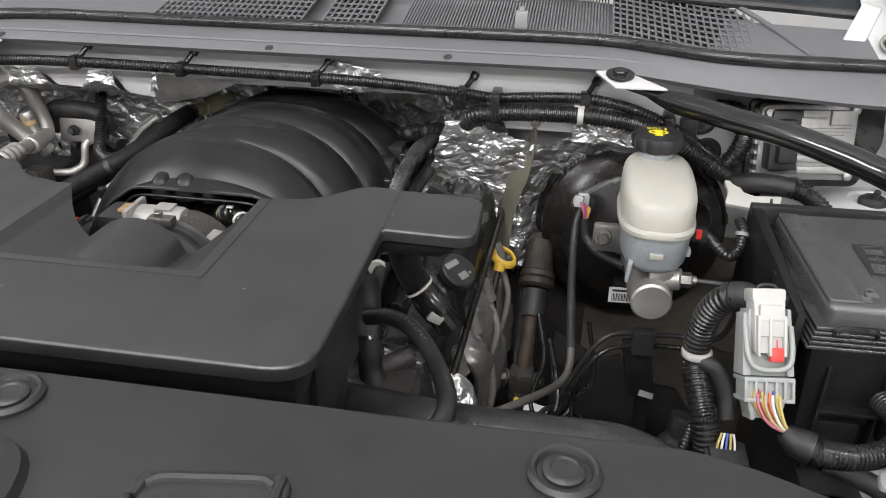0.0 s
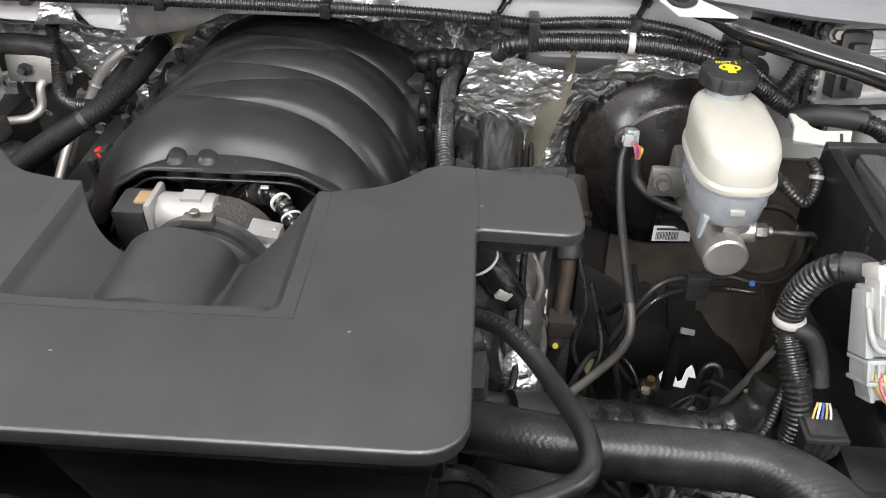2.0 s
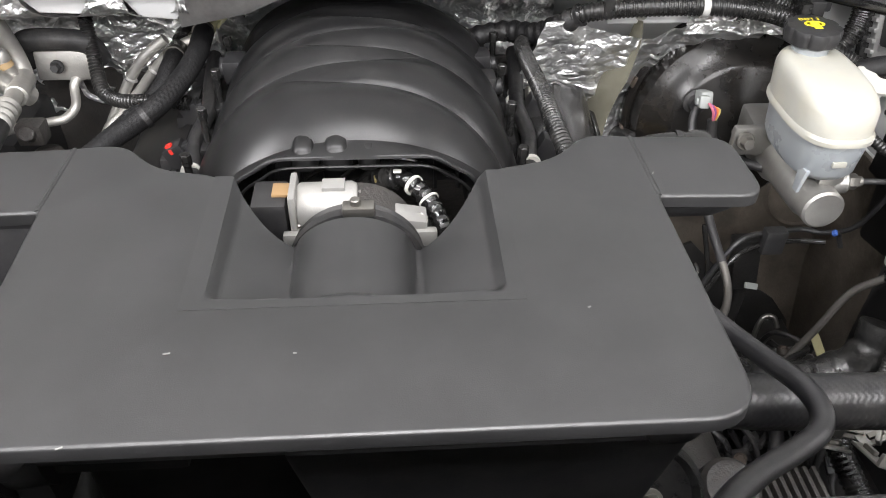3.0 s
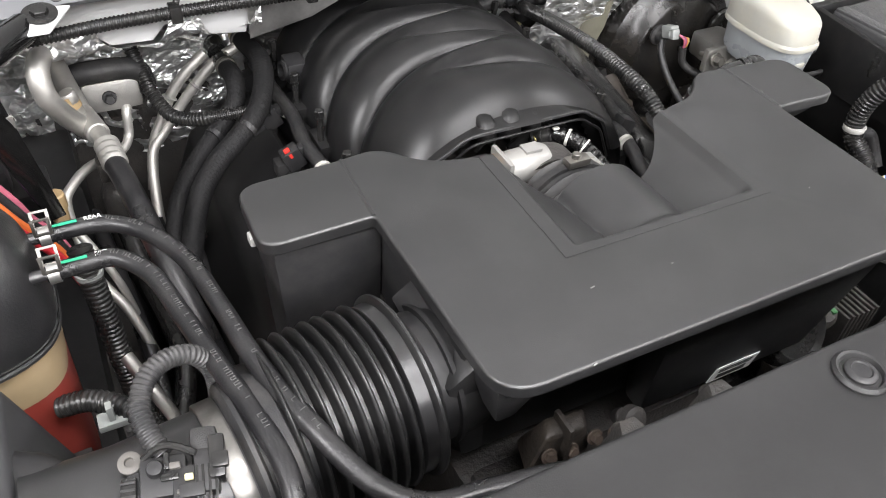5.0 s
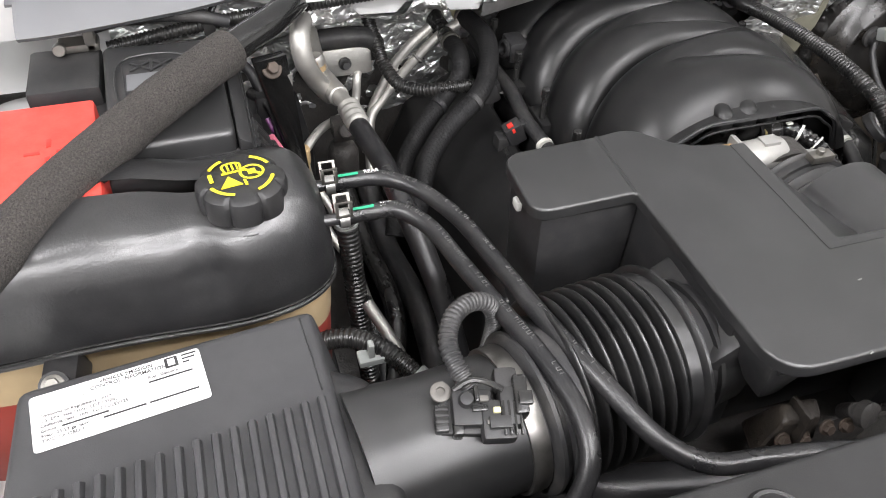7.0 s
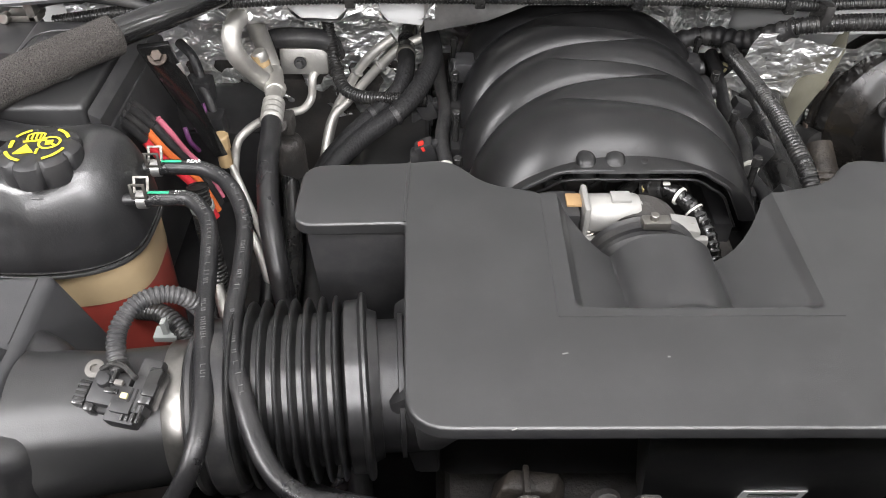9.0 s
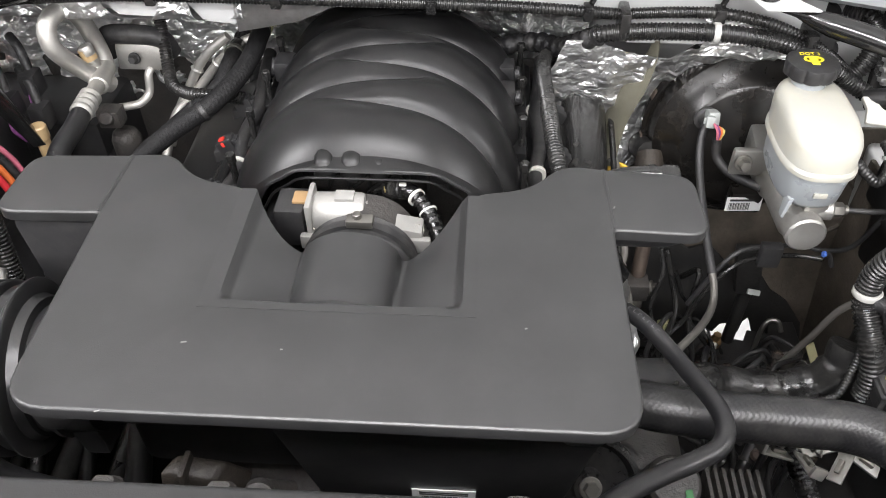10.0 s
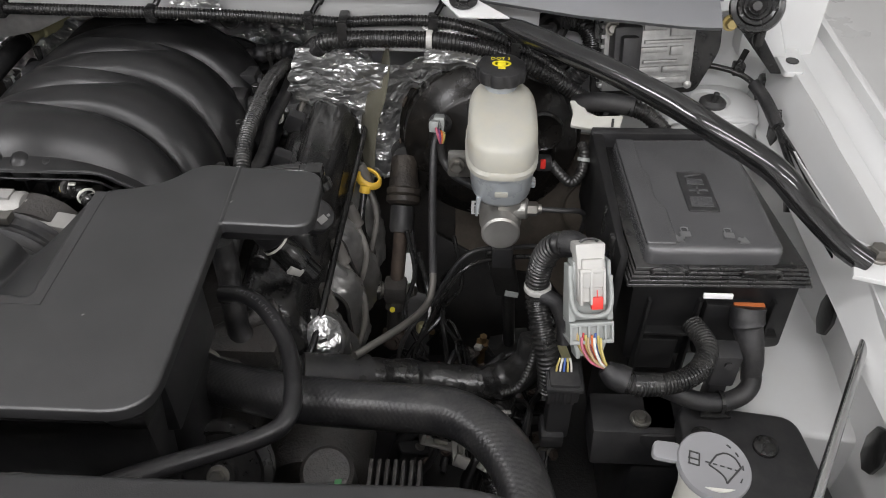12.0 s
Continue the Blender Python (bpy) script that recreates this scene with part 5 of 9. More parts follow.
# ---- driver's side of the bay: fuse box, connectors, harnesses ----
def fuse_box():
    t = thing("fuse_box", (0.65, 0.34, 0.85), "large black plastic underhood fuse box with latched lid", "fuse box")
    def base(z, g):
        z += 0.010
        return [(0.574 - g, 0.243 - g, z), (0.748 + g, 0.248 - g, z), (0.722 + g, 0.462 + g, z), (0.556 - g, 0.462 + g, z)]
    part("base", hull8([(0.59, 0.262, 0.87), (0.748, 0.258, 0.90), (0.72, 0.455, 0.86), (0.575, 0.455, 0.845)], base(0.992, -0.006), 0.006), "fuse_black", t)
    rim = bmesh.new()
    for i in range(5):
        rim = joined(rim, hull8(base(0.987 + 0.0040 * i, 0.001 - 0.0016 * i), base(0.9902 + 0.0040 * i, 0.0002 - 0.0016 * i), 0.0006, 1))
    part("ribbed_rim", joined(rim, hull8(base(0.984, -0.006), base(1.006, -0.007), 0.001, 1)), "satin_black", t, "finely ribbed black rim")
    lidpts = [Vector(p) for p in ((0.588, 0.254), (0.718, 0.258), (0.708, 0.446), (0.578, 0.440))]
    lid = part("lid", prism(rounded(lidpts, 0.010), 1.009, 1.035, 0.007, 3), "lid_plastic", t, "satin black textured lid")
    part("lid_step", prism(rounded([Vector(p) for p in ((0.589, 0.262), (0.618, 0.263), (0.6155, 0.318), (0.607, 0.332), (0.607, 0.372), (0.602, 0.382), (0.600, 0.436), (0.580, 0.436))], 0.004), 1.032, 1.0365, 0.0015), "lid_plastic", lid)
    badge = prism(rounded([Vector(p) for p in ((0.637, 0.312), (0.668, 0.312), (0.666, 0.376), (0.636, 0.376))], 0.003), 1.034, 1.0362, 0.0008)
    part("embossed_panel", badge, "black_plastic", lid)
    marks = joined(box(0.641, 0.663, 0.318, 0.334, 1.032, 1.0334, 0.0006), box(0.645, 0.648, 0.321, 0.331, 1.0333, 1.0342, 0), box(0.653, 0.656, 0.321, 0.331, 1.0333, 1.0342, 0),
                   box(0.643, 0.662, 0.343, 0.346, 1.032, 1.0334, 0.0004), box(0.650, 0.653, 0.339, 0.350, 1.032, 1.0334, 0.0004), box(0.643, 0.660, 0.354, 0.364, 1.032, 1.0334, 0.0006), moved(box(-0.009, 0.009, -0.0012, 0.0012, 0, 0.0014, 0.0003), Matrix.Translation((0.651, 0.370, 1.032)) @ pose(0, 0, 0, 0, 0, 18)))
    tagged(part("symbol_relief", moved(marks, Matrix.Translation((0, 0, 0.004))), "lid_plastic", lid, "raised moulded symbols"), kind="stuff")
    for x in (0.627, 0.668):
        lock = joined(box(x - 0.005, x + 0.005, 0.279, 0.286, 1.031, 1.0325, 0.0005), tube([(x - 0.003, 0.2865, 1.0318), (x - 0.003, 0.292, 1.0318), (x + 0.003, 0.292, 1.0318), (x + 0.003, 0.2875, 1.0318)], 0.0007, 6, 0.002))
        part("lock_symbol", moved(lock, Matrix.Translation((0, -0.006, 0.004))), "worn_ink", lid)
    part("arrow", moved(prism([(0, 0.004), (-0.006, -0.004), (-0.002, -0.004), (-0.002, -0.008), (0.002, -0.008), (0.002, -0.004), (0.006, -0.004)], 0, 0.0012), Matrix.Translation((0.682, 0.268, 1.035)) @ pose(0, 0, 0, 0, 0, 235)), "worn_ink", lid)
    part("arrow", moved(prism([(0, 0.004), (-0.006, -0.004), (-0.002, -0.004), (-0.002, -0.008), (0.002, -0.008), (0.002, -0.004), (0.006, -0.004)], 0, 0.0012), Matrix.Translation((0.618, 0.268, 1.035)) @ pose(0, 0, 0, 0, 0, 125)), "worn_ink", lid)
    for x in (0.612, 0.698):
        part("latch", joined(box(x - 0.018, x + 0.018, 0.249, 0.258, 0.998, 1.016, 0.003), tube([(x - 0.016, 0.252, 1.004), (x - 0.015, 0.246, 1.017), (x + 0.015, 0.246, 1.017), (x + 0.016, 0.252, 1.004)], 0.0022, 8, 0.003)), "satin_black", t)
    for y in (0.29, 0.335, 0.38, 0.42):
        part("side_latch", joined(lathe([(0.013, 0), (0.013, 0.003), (0.010, 0.005)], (0.566, y, 1.0), (-1, 0, 0.1), 20), box(0.56, 0.572, y - 0.005, y + 0.005, 0.975, 1.02, 0.002)), "satin_black", t)
    part("back_wall", hull8([(0.556, 0.448, 1.0), (0.712, 0.45, 1.0), (0.712, 0.462, 1.0), (0.556, 0.46, 1.0)], [(0.556, 0.448, 1.036), (0.712, 0.45, 1.036), (0.712, 0.462, 1.036), (0.556, 0.46, 1.036)], 0.003), "black_plastic", t)
    part("side_wall", hull8([(0.558, 0.25, 0.94), (0.570, 0.25, 0.94), (0.566, 0.455, 0.94), (0.552, 0.455, 0.94)], [(0.566, 0.26, 1.02), (0.574, 0.26, 1.02), (0.569, 0.455, 1.034), (0.556, 0.455, 1.034)], 0.003), "fuse_black", t)
    # features of the front wall
    part("front_pocket", joined(box(0.655, 0.70, 0.246, 0.262, 0.90, 0.972, 0.003), box(0.60, 0.64, 0.25, 0.266, 0.87, 0.915, 0.003)), "fuse_black", t)
    part("white_tag", box(0.648, 0.676, 0.2425, 0.2455, 0.984, 0.9895, 0.0006), "paper_white", t, "small white tag")
    part("wall_ridge", joined(box(0.60, 0.735, 0.247, 0.262, 0.925, 0.929, 0.001), box(0.5985, 0.602, 0.247, 0.262, 0.86, 0.975, 0.001), box(0.648, 0.651, 0.247, 0.262, 0.86, 0.975, 0.001), box(0.72, 0.723, 0.247, 0.262, 0.87, 0.975, 0.001)), "fuse_black", t)
    c = thing("power_plug", (0.695, 0.25, 0.9), "black boot plug with orange seal on the fuse box", "connector")
    part("seal", box(0.681, 0.711, 0.240, 0.25, 0.9705, 0.9740, 0.0015), "orange_plastic", c, "orange seal")
    part("boot", tube([(0.694, 0.244, 0.974), (0.694, 0.236, 0.962), (0.698, 0.224, 0.945), (0.703, 0.215, 0.925), (0.705, 0.21, 0.905)], 0.018, 20, 0.003, swell=lambda q: (0.0165 if q < 0.020 else max(0.0095, 0.0145 - (q - 0.020) * 0.09)) + 0.0008 * noise.noise(Vector((q * 260, 2, 5)))), "cloth_tape", c)
    part("cable", tube([(0.705, 0.21, 0.912), (0.704, 0.204, 0.902), (0.694, 0.196, 0.896), (0.675, 0.19, 0.893), (0.65, 0.188, 0.897), (0.625, 0.192, 0.905), (0.60, 0.20, 0.91)], 0.0095, 16, 0.005), "cloth_tape", c)
    part("cable_clip", joined(box(0.661, 0.686, 0.2, 0.224, 0.905, 0.948, 0.003), box(0.665, 0.682, 0.204, 0.222, 0.87, 0.906, 0.002), lathe([(0.004, 0), (0.004, 0.003)], (0.6735, 0.2, 0.938), (0, -1, 0.2), 12)), "black_plastic", c)
    part("tie", joined(lathe([(0.0115, 0), (0.0115, 0.004)], (0.672, 0.190, 0.893), (1, 0.1, 0), 18), box(0.655, 0.685, 0.18, 0.2, 0.880, 0.884, 0.001)), "satin_black", c)
    n = thing("conduit", (0.6, 0.18, 0.87), "black corrugated wiring conduit below the fuse box", "wiring conduit")
    part("conduit", tube([(0.560, 0.165, 0.957), (0.578, 0.160, 0.953), (0.602, 0.163, 0.951), (0.627, 0.172, 0.951), (0.644, 0.188, 0.954), (0.65, 0.208, 0.957), (0.642, 0.235, 0.956)], 0.0105, 18, rib=0.0034, depth=0.0012), "conduit_black", n)
    part("tape", tube([(0.549, 0.172, 0.962), (0.558, 0.167, 0.957), (0.570, 0.1625, 0.955)], 0.0108, 16, 0.004, swell=lambda s: 0.008 + 0.005 * min(1, s / 0.012)), "cloth_tape", n)
    part("tape", tube([(0.574, 0.161, 0.954), (0.60, 0.1628, 0.951)], 0.0108, 16, 0.004), "satin_black", n)


def big_connector():
    t = thing("wiring_connector", (0.53, 0.2, 0.96), "grey and white multi-pin wiring connector with red lock", "connector")
    m = Matrix.Translation((0.532, 0.2235, 1.014)) @ pose(0, 0, 0, -31, 0, 7) @ Matrix.Scale(0.87, 4)
    # local: z along its length, y towards its back
    part("shell", moved(hull8([(-0.019, -0.010, -0.034), (0.019, -0.010, -0.034), (0.019, 0.016, -0.034), (-0.019, 0.016, -0.034)], [(-0.018, -0.010, 0.030), (0.0175, -0.010, 0.030), (0.0175, 0.016, 0.030), (-0.018, 0.016, 0.030)], 0.003), m), "connector_grey", t)
    for x0, x1, z1 in ((-0.0245, -0.0165, 0.026), (0.0165, 0.0235, 0.030)):
        part("side_wing", moved(hull8([(x0, -0.017, -0.033), (x1, -0.017, -0.033), (x1, 0.012, -0.033), (x0, 0.012, -0.033)], [(x0 + 0.002, -0.010, z1), (x1 - 0.001, -0.010, z1), (x1 - 0.001, 0.012, z1), (x0 + 0.002, 0.012, z1)], 0.002), m), "connector_grey", t)
    part("front_lip", moved(tube([(-0.021, -0.012, 0.012), (-0.0205, -0.018, -0.012), (-0.015, -0.0205, -0.024), (0.0, -0.021, -0.027), (0.015, -0.0205, -0.024), (0.0205, -0.018, -0.012), (0.021, -0.012, 0.014)], 0.0028, 10, 0.003), m), "connector_grey", t)
    part("lever", moved(joined(hull8([(-0.0145, -0.0205, -0.012), (0.0145, -0.0205, -0.012), (0.0145, 0.0, -0.012), (-0.0145, 0.0, -0.012)], [(-0.0155, -0.0165, 0.046), (0.0145, -0.0165, 0.046), (0.0145, 0.008, 0.046), (-0.0155, 0.008, 0.046)], 0.003), box(-0.0165, 0.0155, -0.0165, 0.010, 0.036, 0.0495, 0.0035), box(-0.011, 0.0115, -0.0225, -0.014, 0.004, 0.034, 0.002)), m), "connector_white", t, "white locking lever")
    part("lever_rail", moved(joined(*[box(x, x + 0.003, -0.0245, -0.016, -0.014, 0.022, 0.001) for x in (-0.0135, -0.003, 0.0105)], box(-0.0135, 0.0135, -0.0235, -0.016, 0.019, 0.024, 0.0012)), m), "connector_white", t)
    part("lever_grip", moved(tube([(-0.010, -0.008, 0.0495), (-0.005, -0.008, 0.0525), (0.005, -0.008, 0.0525), (0.009, -0.008, 0.0495)], 0.0016, 8, 0.002), m), "black_plastic", t)
    part("lock", moved(joined(box(-0.0015, 0.0105, -0.0245, -0.017, -0.019, -0.006, 0.001), box(0.0035, 0.0045, -0.0252, -0.024, -0.006, 0.002, 0.0003)), m), "red_plastic", t, "red locking slide")
    frame_bars = [box(-0.0235, 0.0235, -0.019, 0.014, -0.0575, -0.0535, 0.0012), box(-0.0235, 0.0235, -0.019, 0.014, -0.0385, -0.034, 0.0012), box(-0.0215, 0.0215, -0.0145, 0.013, -0.056, -0.034, 0.002)]
    frame_bars += [box(x - 0.0013, x + 0.0013, -0.019, -0.013, -0.056, -0.036, 0.0006) for x in (-0.022, -0.0125, -0.003, 0.0065, 0.0145, 0.022)]
    part("collar", moved(joined(*frame_bars), m), "connector_grey", t, "grey collar with open windows")
    part("tail", moved(joined(hull8([(-0.0155, -0.012, -0.073), (0.0125, -0.012, -0.073), (0.0125, 0.010, -0.073), (-0.0155, 0.010, -0.073)], [(-0.019, -0.0135, -0.0575), (0.017, -0.0135, -0.0575), (0.017, 0.012, -0.0575), (-0.019, 0.012, -0.0575)], 0.002), box(-0.016, -0.0115, -0.0135, 0.010, -0.0745, -0.060, 0.001), box(0.0085, 0.013, -0.0135, 0.010, -0.0745, -0.060, 0.001), box(-0.005, 0.002, -0.0145, 0.0, -0.066, -0.058, 0.001)), m), "connector_grey", t)
    w = thing("wire_bundle", (0.54, 0.18, 0.94), "bundle of coloured wires from the connector", "wires")
    for i, c in enumerate(("wire_tan", "wire_yellow", "wire_pink", "wire_red", "wire_yellow", "wire_tan", "wire_pink", "wire_orange", "wire_white", "wire_blue", "wire_yellow", "wire_yellow")):
        x = 0.523 + 0.0019 * i
        y = 0.192 - 0.003 * (i % 3)
        part("wire", tube([(x, y, 0.986), (x + 0.001, y - 0.006, 0.978), (x + 0.008 + 0.0005 * (5 - i), y - 0.014, 0.968), (0.551 + 0.0003 * i, 0.172 - 0.001 * (i % 3), 0.960 + 0.0007 * (i % 4))], 0.0013, 6, 0.004), c, w)


def harness_column():
    t = thing("wiring_harness", (0.5, 0.3, 0.9), "thick black corrugated wiring harness rising to the connector", "wiring harness")
    pts = [(0.523, 0.262, 1.030), (0.509, 0.268, 1.026), (0.499, 0.278, 1.006), (0.494, 0.285, 0.975), (0.494, 0.28, 0.945), (0.498, 0.262, 0.925), (0.504, 0.245, 0.905), (0.510, 0.236, 0.875), (0.512, 0.235, 0.85)]
    part("conduit", tube(pts, 0.0128, 18, rib=0.0052, depth=0.0015), "conduit_black", t)
    part("taped_end", tube([(0.529, 0.257, 1.028), (0.521, 0.262, 1.031), (0.512, 0.267, 1.028)], 0.0132, 16, 0.003), "cloth_tape", t)
    part("tie", lathe([(0.0135, 0), (0.0142, 0.001), (0.0142, 0.006), (0.0135, 0.007)], (0.494, 0.283, 0.957), (0.02, -0.1, -1), 28), "connector_white", t, "white tape band")
    part("branch", tube([(0.497, 0.275, 0.95), (0.512, 0.27, 0.945), (0.522, 0.262, 0.925), (0.525, 0.25, 0.905)], 0.0085, 14, 0.003), "cloth_tape", t)
    part("branch", tube([(0.50, 0.26, 0.92), (0.49, 0.24, 0.88), (0.478, 0.225, 0.862), (0.46, 0.22, 0.855)], 0.0042, 10, rib=0.0036, depth=0.0006), "conduit_black", t)
    b = thing("wire_junction", (0.525, 0.222, 0.87), "black rubber junction plug with coloured wires", "connector")
    part("housing", joined(box(0.508, 0.540, 0.205, 0.238, 0.862, 0.892, 0.004), box(0.505, 0.543, 0.202, 0.24, 0.882, 0.888, 0.002), *[box(0.507 + 0.008 * k, 0.511 + 0.008 * k, 0.2035, 0.206, 0.862, 0.882, 0.001) for k in range(4)]), "black_rubber", b)
    for i, c in enumerate(("wire_yellow", "wire_white", "wire_blue", "wire_yellow", "wire_white")):
        part("wire", tube([(0.515 + 0.004 * i, 0.222, 0.888), (0.516 + 0.0036 * i, 0.226, 0.897), (0.519 + 0.0025 * i, 0.232, 0.903)], 0.0011, 6, 0.003), c, b)
    part("housing_foot", joined(box(0.51, 0.535, 0.207, 0.235, 0.80, 0.862, 0.003), box(0.505, 0.53, 0.20, 0.23, 0.79, 0.81, 0.003)), "black_plastic", b)


def cowl_harness():
    t = thing("wiring_harness", (0, 0.57, 1.1), "long black corrugated harness clipped along the cowl", "wiring harness")
    main = [(-0.62, 0.548, 1.095), (-0.52, 0.55, 1.108), (-0.388, 0.553, 1.117), (-0.304, 0.556, 1.119), (-0.139, 0.56, 1.117), (0.05, 0.562, 1.114), (0.141, 0.569, 1.109), (0.22, 0.580, 1.100), (0.261, 0.588, 1.094), (0.313, 0.584, 1.099), (0.374, 0.578, 1.102), (0.423, 0.566, 1.098), (0.467, 0.56, 1.083), (0.505, 0.565, 1.06), (0.54, 0.575, 1.03)]
    part("conduit", tube(main, 0.0070, 14, rib=0.0042, depth=0.0010), "conduit_black", t)
    for x, y, z in ((-0.285, 0.557, 1.119), (-0.139, 0.56, 1.117), (0.04, 0.562, 1.114), (0.222, 0.58, 1.100), (0.372, 0.578, 1.102), (-0.52, 0.55, 1.108)):
        part("clip", joined(box(x - 0.006, x + 0.006, y - 0.009, y + 0.009, z - 0.0095, z + 0.008, 0.002), rod((x + 0.002, y + 0.006, z + 0.004), (x + 0.011, y + 0.016, z + 0.017), 0.0035, 12), rod((x + 0.010, y + 0.015, z + 0.014), (x + 0.014, y + 0.019, z + 0.021), 0.0056, 14)), "satin_black", t)
    u = thing("wiring_harness", (0.35, 0.56, 1.08), "second black corrugated harness strapped beneath the first", "wiring harness")
    low = [(0.10, 0.66, 1.00), (0.150, 0.655, 1.018), (0.185, 0.64, 1.02), (0.205, 0.615, 1.035), (0.232, 0.582, 1.068), (0.258, 0.572, 1.078), (0.30, 0.568, 1.083), (0.369, 0.562, 1.086), (0.414, 0.552, 1.086), (0.454, 0.548, 1.078), (0.492, 0.552, 1.058), (0.53, 0.56, 1.033), (0.56, 0.55, 1.017), (0.585, 0.53, 1.012)]
    part("conduit", tube(low, 0.0105, 16, rib=0.0048, depth=0.0012), "conduit_black", u)
    part("taped_part", tube([(0.09, 0.66, 0.995), (0.13, 0.657, 1.012), (0.17, 0.65, 1.022), (0.20, 0.62, 1.032), (0.225, 0.588, 1.06), (0.238, 0.579, 1.071)], 0.0122, 16, 0.003, swell=lambda s: 0.0118 + 0.0012 * math.sin(s * 420)), "cloth_tape", u)
    part("tape_band", lathe([(0.0115, 0), (0.0118, 0.001), (0.0118, 0.006), (0.0115, 0.007)], (0.365, 0.5625, 1.086), (1, -0.05, 0), 24), "connector_white", u, "pale tape band")
    for x, y, z in ((0.264, 0.578, 1.086), (0.47, 0.552, 1.078)):
        part("strap", joined(box(x - 0.006, x + 0.006, y - 0.017, y + 0.02, z - 0.013, z + 0.02, 0.003)), "satin_black", u)
    part("side_plug", joined(box(0.485, 0.505, 0.56, 0.575, 1.068, 1.09, 0.003), box(0.499, 0.515, 0.567, 0.58, 1.075, 1.10, 0.003)), "black_plastic", u)
    # curved corrugated drop behind the brace
    w = thing("conduit", (0.54, 0.6, 1.0), "short corrugated conduit bending down behind the brace", "wiring conduit")
    part("conduit", tube([(0.535, 0.625, 1.085), (0.556, 0.605, 1.088), (0.566, 0.59, 1.07), (0.558, 0.58, 1.045), (0.54, 0.575, 1.02)], 0.012, 16, rib=0.005, depth=0.0014), "conduit_black", w)
    # khaki ground strap over the foil
    k = thing("ground_strap", (0.29, 0.66, 0.9), "flat braided khaki ground strap over the foil shield", "ground strap")
    part("strap", tube([(0.312, 0.600, 1.055), (0.309, 0.598, 1.03), (0.300, 0.602, 1.0), (0.288, 0.606, 0.965), (0.279, 0.610, 0.92), (0.274, 0.60, 0.86), (0.272, 0.585, 0.80)], 0.0105, 12, 0.004, flat=0.22, swell=lambda s: 0.005 + 0.013 * min(1.0, s / 0.07)), "khaki_strap", k)
    part("eyelet", joined(lathe([(0.008, 0), (0.008, 0.002)], (0.313, 0.602, 1.062), (0, -1, 0.3), 16), hexbolt((0.313, 0.602, 1.062), (0, -1, 0.3), 0.005, 0.005)), "zinc_steel", k)


